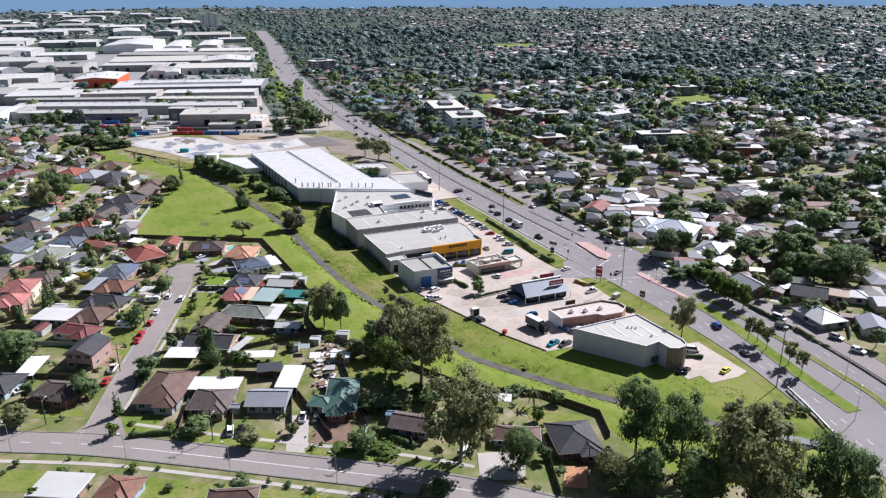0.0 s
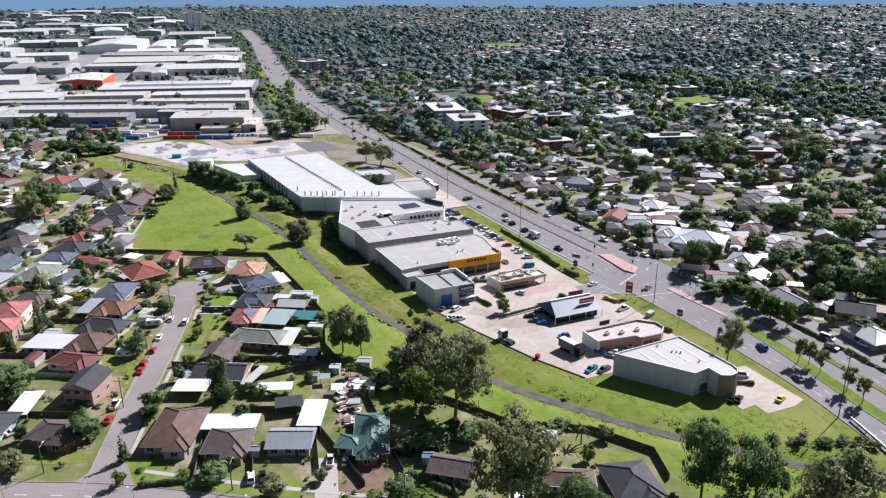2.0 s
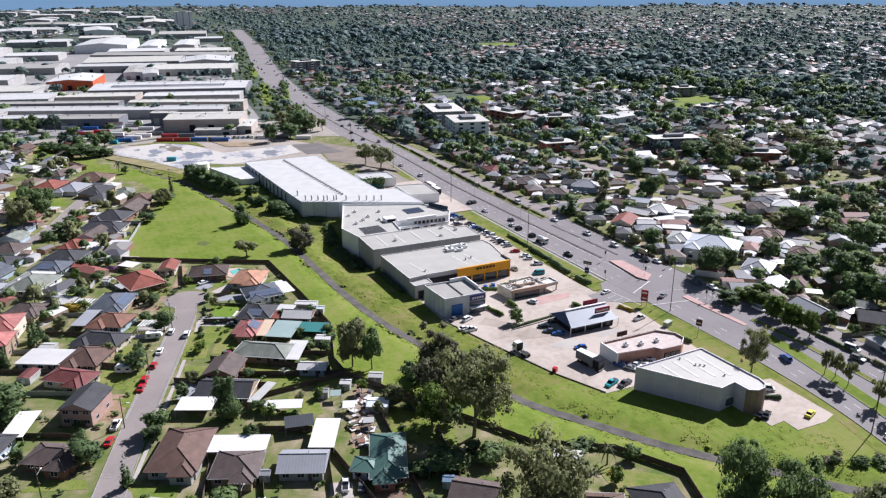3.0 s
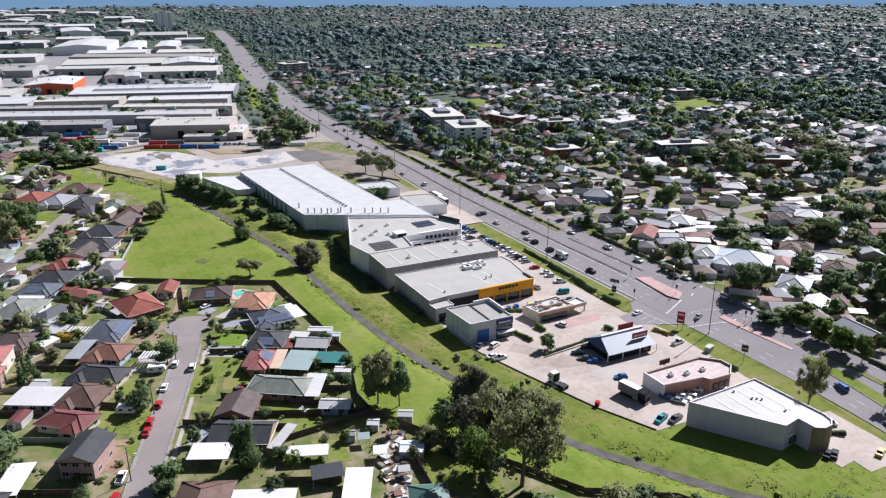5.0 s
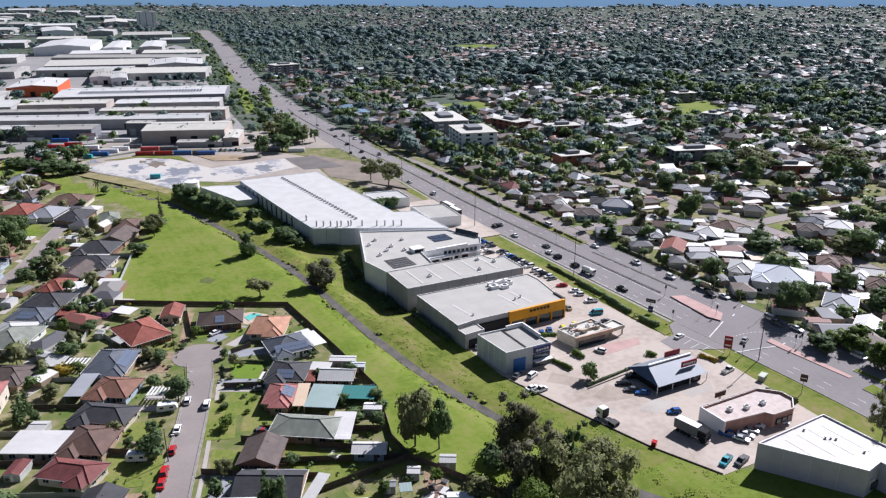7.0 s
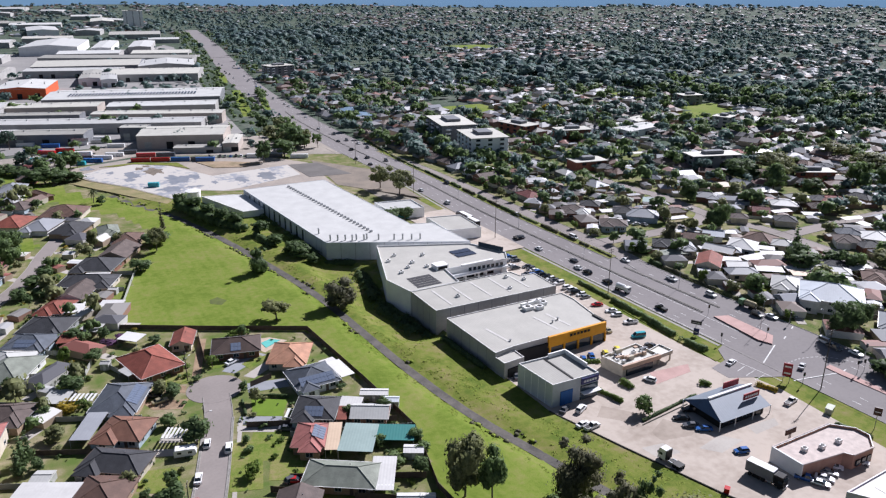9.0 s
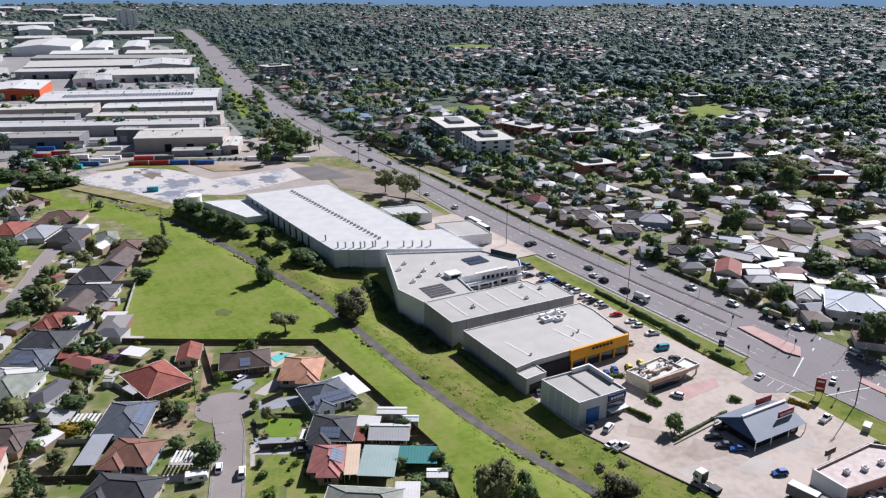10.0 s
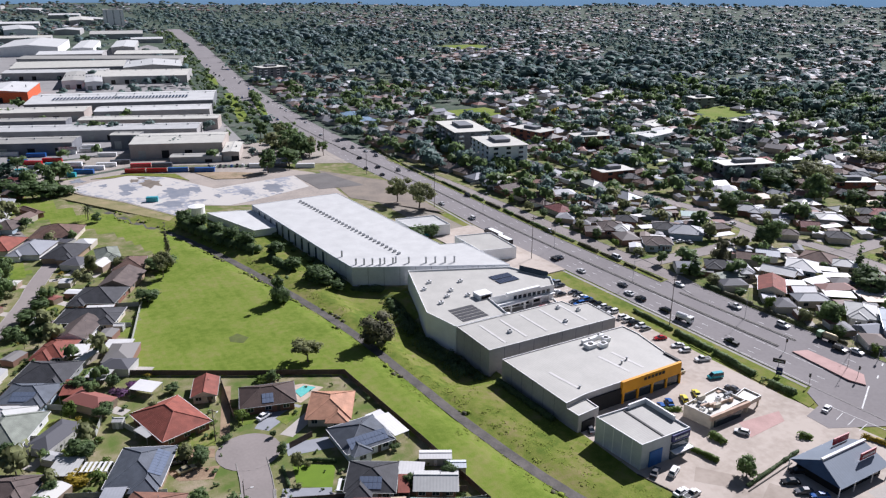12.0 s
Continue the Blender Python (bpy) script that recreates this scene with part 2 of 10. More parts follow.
LEAF = {
    # far and haze keys: leaves paled and blued, distance haze put into the colour
    "gum": leaf_mat("gum_leaves", (0.28, 0.295, 0.135), (0.155, 0.172, 0.08)), "far": leaf_mat("haze_tinted_leaves", (0.168, 0.243, 0.212), (0.105, 0.160, 0.150)), "haze": leaf_mat("bluer_haze_leaves", (0.178, 0.25, 0.245), (0.112, 0.165, 0.175)), "wood": leaf_mat("wood_leaves", (0.100, 0.155, 0.110), (0.058, 0.092, 0.072)), "mid": leaf_mat("mid_leaves", (0.19, 0.27, 0.10), (0.10, 0.15, 0.062)), "dark": leaf_mat("dark_leaves", (0.152, 0.218, 0.088), (0.078, 0.120, 0.052)),
    "sheoak": leaf_mat("sheoak_needles", (0.215, 0.21, 0.125), (0.115, 0.118, 0.072)), "bright": leaf_mat("bright_leaves", (0.165, 0.235, 0.05), (0.085, 0.135, 0.03)),
    "palm": leaf_mat("palm_fronds", (0.15, 0.17, 0.075), (0.075, 0.09, 0.04)), "purple": leaf_mat("purple_blossom", (0.19, 0.08, 0.20), (0.07, 0.05, 0.07)),
    "weed": mat("rank_weeds", (0.205, 0.25, 0.04), 0.9, (0.13, 0.175, 0.026), 0.22, 1.9, tint=0.2, island=True, coords="World", spec=0.1),
    "yellow": leaf_mat("yellow_foliage", (0.50, 0.36, 0.045), (0.22, 0.19, 0.035)),
}
PAINT = {
    "white": mat("car_white", (0.76, 0.76, 0.75), 0.25, (0.7, 0.7, 0.7)), "silver": mat("car_silver", (0.42, 0.43, 0.44), 0.25, (0.38, 0.39, 0.4), metal=0.5),
    "black": mat("car_black", (0.015, 0.016, 0.018), 0.2, (0.012, 0.012, 0.014)), "red": mat("car_red", (0.45, 0.02, 0.025), 0.25, (0.38, 0.02, 0.02)),
    "blue": mat("car_blue", (0.03, 0.12, 0.36), 0.25, (0.02, 0.09, 0.3)), "grey": mat("car_grey", (0.10, 0.105, 0.115), 0.25, (0.09, 0.09, 0.1)),
    "yellow": mat("car_yellow", (0.70, 0.62, 0.06), 0.3, (0.6, 0.52, 0.05)), "aqua": mat("car_aqua", (0.04, 0.36, 0.42), 0.3, (0.03, 0.3, 0.36)),
    "green": mat("truck_green", (0.10, 0.22, 0.10), 0.35, (0.08, 0.18, 0.08)), "gold": mat("car_gold", (0.42, 0.37, 0.24), 0.3, (0.37, 0.32, 0.2), metal=0.4),
}


# ---- mesh helpers ----
class Build:
    """Collects faces of one mesh, with a measure in metres along and up each face."""

    def __init__(self):
        self.v, self.f, self.mi, self.uv = [], [], [], []

    def face(self, pts, mi=0):
        n = len(self.v)
        pts = [Vector(p) for p in pts]
        self.v += pts
        self.f.append(list(range(n, n + len(pts))))
        self.mi.append(mi)
        nor = (pts[1] - pts[0]).cross(pts[2] - pts[0])
        nor = nor.normalized() if nor.length > 1e-9 else Vector((0, 0, 1))
        u = Vector((0, 0, 1)).cross(nor)
        u = u.normalized() if u.length > 0.05 else Vector((1, 0, 0))
        w = nor.cross(u)
        self.uv += [(p.dot(u), p.dot(w)) for p in pts]

    def box(self, x0, x1, y0, y1, z0, z1, mi=0, turn=None):
        c = [(x0, y0, z0), (x1, y0, z0), (x1, y1, z0), (x0, y1, z0), (x0, y0, z1), (x1, y0, z1), (x1, y1, z1), (x0, y1, z1)]
        if turn is not None:
            c = [turn @ Vector(p) for p in c]
        for q in ((0, 3, 2, 1), (4, 5, 6, 7), (0, 1, 5, 4), (1, 2, 6, 5), (2, 3, 7, 6), (3, 0, 4, 7)):
            self.face([c[i] for i in q], mi)

    def prism(self, poly, z0, z1, mi=0, top=None):
        for i, p in enumerate(poly):
            q = poly[(i + 1) % len(poly)]
            self.face([(*p, z0), (*q, z0), (*q, z1), (*p, z1)], mi)
        self.face([(*p, z1) for p in poly], mi if top is None else top)
        self.face([(*p, z0) for p in reversed(poly)], mi)

    def tube(self, p0, p1, r0, r1, n=6, mi=0):
        p0, p1 = Vector(p0), Vector(p1)
        d = (p1 - p0).normalized()
        a = d.cross(Vector((0.3, 0.9, 0.2))).normalized()
        b = d.cross(a)
        ring = [(math.cos(2 * math.pi * i / n), math.sin(2 * math.pi * i / n)) for i in range(n)]
        lo = [p0 + (a * c + b * s) * r0 for c, s in ring]
        hi = [p1 + (a * c + b * s) * r1 for c, s in ring]
        for i in range(n):
            j = (i + 1) % n
            self.face([lo[j], lo[i], hi[i], hi[j]], mi)
        self.face(hi[::-1], mi), self.face(lo, mi)

    def mesh(self, name, *mats):
        me = bpy.data.meshes.new(name)
        me.from_pydata(self.v, [], self.f)
        for m in mats:
            me.materials.append(m)
        me.polygons.foreach_set("material_index", self.mi)
        layer = me.uv_layers.new(name="UVMap")
        layer.data.foreach_set("uv", np.array(self.uv, dtype=np.float32).ravel())
        me.validate()
        return me


def part(name, build, mats, parent=None, label=""):
    """One mesh object, under a thing or a part where one is given."""
    mats = mats if isinstance(mats, (list, tuple)) else [mats]
    me = build if isinstance(build, bpy.types.Mesh) else build.mesh(name, *mats)
    ob = new(name, me)
    ob.parent = parent
    return tagged(ob, label)


def thing(name, m, label, category, group="", kind=""):
    ob = new(name)
    ob.empty_display_size = 0.5
    ob.matrix_basis = m
    return tagged(ob, label, category, group, kind)


def smooth(a, b, x):
    u = min(1.0, max(0.0, (x - a) / (b - a)))
    return u * u * (3 - 2 * u)


CREEK = [(-60, 790), (-20, 670), (8, 597), (18, 566), (31, 530), (42, 505), (54, 461), (64, 411), (71, 365), (73.4, 324), (75, 296), (78.5, 267), (85, 240), (94, 206),
         (99, 193.5), (110, 176), (120, 160.5), (136, 141), (145, 130), (160, 114)]


def spline(pts, step):
    """Points every step metres along a smooth line through pts."""
    out = []
    p = [Vector(q) for q in pts]
    p = [2 * p[0] - p[1]] + p + [2 * p[-1] - p[-2]]
    for i in range(1, len(p) - 2):
        n = max(1, int((p[i + 1] - p[i]).length / step))
        for k in range(n):
            t = k / n
            out.append(0.5 * (2 * p[i] + (p[i + 1] - p[i - 1]) * t + (2 * p[i - 1] - 5 * p[i] + 4 * p[i + 1] - p[i + 2]) * t * t
                              + (3 * p[i] - p[i - 1] - 3 * p[i + 1] + p[i + 2]) * t ** 3))
    return out + [p[-2]]


CREEK_LINE = spline(CREEK, 4.0)
CREEK_XY = np.array([tuple(p) for p in CREEK_LINE])


def base_height(x, y):
    z = -2.0 * smooth(65, 105, x) * (1 - smooth(175, 215, x)) * (1 - smooth(420, 520, y))
    r = math.hypot(x, y)
    if r > 1500:
        n = noise.noise(Vector((x / 900, y / 900, 3.7)))
        z += 26 * smooth(2200, 4200, r) * (0.85 + 0.45 * n) + 10 * smooth(1500, 2500, r) * (n + 0.2)
    return z


def ground_height(x, y):
    z = base_height(x, y)
    if -70 < x < 175 and 95 < y < 800:
        d = float(np.sqrt(np.min((CREEK_XY[:, 0] - x) ** 2 + (CREEK_XY[:, 1] - y) ** 2)))
        z -= 1.1 * (1 - smooth(1.8, 6.5, d))
        # the bank falls away below the sheds' back walls, dipped so their shadow fits the camera's view
        z -= 2.4 * smooth(76, 84, x) * (1 - smooth(97, 100, x)) * smooth(310, 322, y) * (1 - smooth(396, 410, y))
    return z


def ribbon(name, pts, width, material, lift=0.05, step=6.0, cols=2, height=base_height, kerb=0.0, parent=None):
    """A strip of paving along a smooth line, laid on the ground."""
    b = Build()
    line = spline(pts, step)
    rows = []
    for i, p in enumerate(line):
        d = (line[min(i + 1, len(line) - 1)] - line[max(i - 1, 0)]).normalized()
        nor = Vector((-d.y, d.x))
        row = []
        for k in range(cols + 1):
            q = p + nor * width * (k / cols - 0.5)
            row.append(Vector((q.x, q.y, height(q.x, q.y) + lift)))
        rows.append(row)
    for a, c in zip(rows, rows[1:]):
        for k in range(cols):
            b.face([a[k], c[k], c[k + 1], a[k + 1]][::-1])
    if kerb:
        for k in (0, cols):
            for a, c in zip(rows, rows[1:]):
                d = (c[k] - a[k]).normalized()
                s = Vector((-d.y, d.x, 0)) * (0.16 if k else -0.16)
                up, down = Vector((0, 0, kerb)), Vector((0, 0, -0.15))
                q0, q1 = a[k], c[k]
                b.face([q0 + down, q1 + down, q1 + up, q0 + up], 1)
                b.face([q0 + up, q1 + up, q1 + s + up, q0 + s + up], 1)
                b.face([q0 + s + up, q1 + s + up, q1 + s + down, q0 + s + down], 1)
    return tagged(part(name, b, [material, M_KERB], parent), kind="" if parent else "structure")


def slab(name, poly, z, material, thick=0.3, parent=None):
    b = Build()
    area = sum(p[0] * q[1] - q[0] * p[1] for p, q in zip(poly, poly[1:] + poly[:1]))
    b.prism(poly if area > 0 else poly[::-1], z - thick, z)
    return tagged(part(name, b, material, parent), kind="" if parent else "structure")


def inside(poly, x, y):
    hit = False
    for (x0, y0), (x1, y1) in zip(poly, poly[1:] + poly[:1]):
        if (y0 > y) != (y1 > y) and x < (x1 - x0) * (y - y0) / (y1 - y0) + x0:
            hit = not hit
    return hit


# ---- ground, roads and paving ----
PARK = [(14, 429), (9.6, 414), (-2, 371), (29, 352.5), (56, 337.4), (59, 295), (60.4, 265), (53.5, 240), (54, 230), (63.4, 212.5), (73, 197), (86, 176), (105, 165),
        (114, 149.5), (111, 140), (118, 112), (158, 100), (172, 150), (168, 160), (131, 186), (113.5, 207), (106, 233), (100, 256), (100, 284), (97, 318), (94, 353),
        (107, 391), (89, 405), (83, 513), (56, 534), (10, 559), (-30, 640), (-60, 720), (-70, 700), (-30, 600), (-5, 545), (15, 520), (28, 480), (24, 455)]
FAR_PARKS = [[(482, 592), (535, 620), (610, 670), (603, 640), (584, 592), (555, 574), (486, 571)], [(772, 665), (855, 706), (859, 644), (821, 622)], [(802, 815), (841, 838), (831, 785), (780, 746)], [(735, 1385), (830, 1360), (850, 1440), (760, 1470)], [(-40, 470), (-20, 480), (-30, 530), (-55, 520)],
             [(330, 700), (380, 690), (390, 770), (345, 780)], [(553, 743), (584, 767), (612, 752), (583, 723)]]


def lines(lo, hi, step, end):
    out = list(np.arange(lo, hi + 0.01, step))
    s = step
    while out[-1] < end:
        s *= 1.16
        out.append(out[-1] + s)
    s = step
    while out[0] > -end:
        s *= 1.16
        out.insert(0, out[0] - s)
    return out


def ground_sheet():
    xs, ys = lines(-50, 216, 2.5, 5200), lines(90, 470, 2.5, 5200)
    v = [(x, y, ground_height(x, y)) for y in ys for x in xs]
    f, mi = [], []
    nx = len(xs)
    for j in range(len(ys) - 1):
        for i in range(nx - 1):
            f.append((j * nx + i, j * nx + i + 1, (j + 1) * nx + i + 1, (j + 1) * nx + i))
            x, y = (xs[i] + xs[i + 1]) / 2, (ys[j] + ys[j + 1]) / 2
            m = 0
            if -70 < x < 175 and 95 < y < 720 and inside(PARK, x, y):
                k = int(np.argmin((CREEK_XY[:, 0] - x) ** 2 + (CREEK_XY[:, 1] - y) ** 2))
                d = CREEK_LINE[min(k + 1, len(CREEK_LINE) - 1)] - CREEK_LINE[max(k - 1, 0)]
                side = d.x * (y - CREEK_XY[k, 1]) - d.y * (x - CREEK_XY[k, 0])
                m = 2 if side > 2.2 and y > 200 else 1
            elif 150 < x < 182 and 100 < y < 470:
                m = 2
            elif any(inside(p, x, y) for p in FAR_PARKS):
                m = 1
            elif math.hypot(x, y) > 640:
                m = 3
            mi.append(m)
    me = bpy.data.meshes.new("ground")
    me.from_pydata(v, [], f)
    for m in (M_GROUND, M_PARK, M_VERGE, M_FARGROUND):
        me.materials.append(m)
    me.polygons.foreach_set("material_index", mi)
    me.polygons.foreach_set("use_smooth", [True] * len(f))
    return tagged(new("ground", me), kind="structure")


ground_sheet()
ribbon("channel", CREEK, 3.4, M_CHANNEL, 0.16, 3.0, 2, ground_height)

ROAD_SOUTH = [(150, 20), (168, 66), (180, 106), (184.5, 126), (190.5, 156), (193, 190), (193, 230), (192, 280), (191.6, 338)]
ROAD_NORTH = [(188.6, 334), (188.6, 420), (190, 530), (189.6, 600), (191, 670), (195.5, 752), (208, 876), (221, 982), (247, 1154), (288, 1393), (335, 1670), (410, 2198)]


def road_mid(y):
    """Where the highway's middle line runs at y."""
    pts = ROAD_NORTH if y > 334 else [(195, 0), (195, 334)]
    return float(np.interp(y, [q for _, q in pts], [q for q, _ in pts]))


ribbon("road", ROAD_SOUTH, 31, M_ASPHALT, 0.06, 6, 8, kerb=0.13)
ribbon("road", ROAD_NORTH[:4], 24.5, M_ASPHALT, 0.05, 10, 6, kerb=0.13)
ribbon("road", ROAD_NORTH[3:10], 33, M_ASPHALT, 0.055, 14, 8, kerb=0.13)
ribbon("road", ROAD_NORTH[9:], 31, M_ASPHALT, 0.3, 14, 8, kerb=0.13)
ribbon("trim", [(184.5, 795), (194, 835), (206, 885), (219, 940)], 7.0, M_PARK, 0.2, 8, 2, kerb=0.03)
ribbon("trim", [(164, 790), (178, 860), (189, 915), (201, 975)], 10.0, M_PARK, 0.09, 8, 2)
ribbon("trim", [(207, 1050), (222, 1120), (226, 1165)], 9.0, M_PARK, 0.09, 8, 2)
ribbon("road", [(203, 326), (206, 350), (206, 420), (206, 530), (204, 575)], 8, M_STREET, 0.045, 8, 2, kerb=0.12)
ribbon("road", [(205, 361), (228, 359.5), (252, 358.5), (276, 362), (290, 372)], 8, M_STREET, 0.055, 6, 2, kerb=0.12)
ribbon("road", [(283, 560), (285, 491), (289, 466), (290, 433), (293, 406), (290, 383), (288, 356), (293, 339), (292, 300), (285, 240), (278, 160)], 8, M_STREET, 0.05, 8, 2, kerb=0.12)
ribbon("road", [(292, 325), (328, 325), (400, 322), (520, 310)], 8, M_STREET, 0.06, 8, 2, kerb=0.12)
ribbon("road", [(-80, 222), (-39, 201), (-16, 189), (6, 174.5), (27, 160), (50, 144), (72, 126), (104, 98)], 9, M_STREET, 0.07, 5, 2, kerb=0.13)
ribbon("road", [(-17, 191), (-13, 205), (-5, 232), (1.6, 252.4), (8.8, 274), (15.5, 296), (18, 309)], 7.4, M_STREET, 0.06, 4, 2, kerb=0.13)
ribbon("road", [(-75, 372), (-38, 416), (-25, 445), (-20, 464), (-12, 488), (-6, 500)], 6.5, M_STREET, 0.06, 5, 2, kerb=0.12)
ribbon("road", [(-120, 610), (-60, 585), (-36, 565), (-26, 548), (-22, 530)], 6.5, M_STREET, 0.06, 5, 2, kerb=0.12)
slab("road", [(18.5 + 8.2 * math.cos(a * math.pi / 12), 313 + 8.2 * math.sin(a * math.pi / 12)) for a in range(24)], 0.085, M_STREET)
ribbon("road", [(208, 226), (212.6, 200), (209.6, 160), (206, 130), (196, 95)], 8.5, M_STREET, 0.045, 5, 2, kerb=0.12)
ribbon("trim", [(208, 214), (208, 200), (205.6, 158), (201, 126), (192, 92)], 0.9, M_DARKKERB, 0.5, 5, 1, kerb=0.02)
# mouth of the side street and of the lot's drive
slab("road", [(-24, 195.5), (-8.4, 186.4), (-9.6, 199.6), (-16.4, 202)], 0.09, M_STREET)
slab("road", [(160, 245), (178, 236), (178, 262), (172.6, 260), (168.5, 253.6), (160.5, 252)], -1.86, M_ASPHALT)
slab("trim", [(174.2, 300), (174.6, 272), (173.0, 261.5), (168.6, 255), (165.2, 254.4), (165.8, 262), (165.4, 272), (166.6, 300)], -1.74, M_VERGE)
# medians: grass with kerbs, pink paving, a dark barrier strip
ribbon("trim", [(180.8, 121), (183.6, 140), (188, 163), (191.6, 184), (192.4, 198)], 4.4, M_PARK, 0.2, 4, 2, kerb=0.02)
ribbon("trim", [(175, 96), (190.6, 118), (194.4, 140), (197, 165), (198.3, 186), (198.2, 206)], 1.8, M_VERGE, 0.2, 4, 1, kerb=0.03)
slab("trim", [(190.8, 277.9), (197.4, 275.4), (200.0, 259.5), (190.4, 252.6), (188.8, 257.1)], -0.86, M_PINK)
slab("trim", [(191.3, 233.5), (198.6, 234.7), (199.5, 219), (198, 204), (192.4, 204), (191.2, 227.4)], -1.0, M_PINK)
ribbon("trim", [(190.6, 283), (189.6, 340), (189.2, 420), (190.6, 530), (190.2, 600), (191.6, 670), (196, 752), (202, 800)], 0.7, M_DARKKERB, 0.24, 8, 1, kerb=0.02)
ribbon("trim", [(198.4, 282), (197, 332)], 0.6, M_DARKKERB, 0.2, 8, 1, kerb=0.02)
ribbon("pavement", [(175.4, 262), (175, 330), (174.6, 420), (176, 500)], 1.2, M_KERB, 0.05, 8, 1)
ribbon("pavement", [(164.5, 128), (174, 165), (177, 200), (176.5, 224)], 1.4, M_VERGE, 0.05, 6, 1)
# footpaths along the local streets
ribbon("pavement", [(-60, 202), (-39, 191.5), (-14, 178.5), (10, 162.5), (33, 146.5), (60, 128)], 1.3, M_CONC, 0.05, 5, 1)
ribbon("pavement", [(-6, 195), (8, 184.6), (29, 170), (54, 153), (70, 140)], 1.3, M_CONC, 0.05, 5, 1)
ribbon("pavement", [(-8.5, 204), (0.3, 230.5), (7.2, 250.5), (14, 272), (20.5, 292)], 1.1, M_CONC, 0.05, 5, 1)
# car park slab with a low retaining edge towards the channel
LOT = [(99.6, 352), (99.6, 256.5), (106, 233), (113.6, 206.6), (121, 189), (165.5, 188), (166.5, 203), (168.5, 232), (164.6, 262), (164.6, 372), (152, 394), (112, 394)]
slab("pavement", LOT, -1.9, M_LOT, 1.2)
slab("pavement", [(166.3, 174.8), (171.5, 174), (171, 151.5), (166, 150), (155.5, 150.4), (155.9, 155.4), (150.7, 155), (150.7, 164), (160, 170)], -1.9, M_LOT, 1.0)
slab("pavement", [(4, 640), (6, 616), (13, 599.5), (30, 573.5), (48.5, 533.5), (62, 548), (80, 537), (140, 520), (146, 585), (130, 612), (50, 655)], 0.055, mat("packed_gravel", (0.36, 0.31, 0.265), 0.95, (0.22, 0.20, 0.18), 0.06, 0.7, coords="World"))
slab("pavement", [(7.6, 618.2), (22.0, 629.6), (41.9, 634.3), (56.4, 631.1), (70.3, 601.9), (80.7, 577.7), (94.8, 580.2), (131.7, 584.7), (130.5, 555.1), (113.3, 548.9), (89.4, 540.8), (77.8, 538.5), (62.6, 549.8), (48.9, 534.7), (30.7, 574.6), (13.9, 600.4)], 0.14, M_YARD)
slab("pavement", [(2, 617), (13, 598), (30, 572), (48, 532), (44, 526), (24, 560), (8, 588), (-6, 612)], 0.05, mat("dry_grass_slope", (0.30, 0.24, 0.13), 0.95, (0.16, 0.16, 0.06), 0.12, 1.2, coords="World"), 2.2)
slab("pavement", [(80.0, 621.1), (97.7, 614.4), (118.4, 599.1), (105.2, 591.6), (86.5, 599.1)], 0.35, mat("heaped_soil", (0.34, 0.25, 0.17), 0.95, (0.15, 0.13, 0.06), 0.12, 1.0, coords="World"))
slab("pavement", [(21.3, 636.4), (44.5, 639.6), (68.9, 625.7), (72.4, 603.9), (63.9, 618.5), (42, 635.4), (33.1, 632.6)], 0.3, M_VERGE)
slab("pavement", [(132.0, 584.5), (151.4, 582.0), (159.8, 541.4), (133.0, 546.2)], 0.16, mat("fenced_lot_asphalt", (0.15, 0.14, 0.13), 0.9, (0.11, 0.10, 0.095), 0.1, 1.0, coords="World"))
slab("pavement", [(141, 520), (172, 470), (176, 545), (150, 590)], 0.1, mat("rail_yard_dirt", (0.24, 0.20, 0.16), 0.95, (0.15, 0.13, 0.11), 0.1, 1.0, coords="World"))
slab("pavement", [(-60, 690), (-10, 640), (50, 660), (140, 618), (176, 600), (180, 690), (60, 705)], 0.12, mat("gravel_yard", (0.34, 0.30, 0.26), 0.95, (0.22, 0.2, 0.17), 0.05, 0.6, coords="World"))
slab("pavement", [(-500, 720), (136, 700), (158, 905), (262, 1650), (240, 1950), (-900, 1950)], 0.08, mat("estate_asphalt", (0.27, 0.26, 0.25), 0.95, (0.19, 0.185, 0.18), 0.02, 0.3, coords="World"))
ribbon("pavement", [(162, 448), (160, 490), (157, 536)], 17, mat("trampled_dirt", (0.25, 0.22, 0.18), 0.95, (0.17, 0.155, 0.12), 0.12, 1.0, coords="World"), 0.07, 6, 2)
slab("pavement", [(146, 376), (150, 410), (148, 470), (176, 470), (176, 376)], -1.6, M_LOT, 1.5)
slab("pavement", [(137.7, 253.1), (152.8, 253.6), (156, 257.7), (141, 259.6)], -1.87, M_PINK)

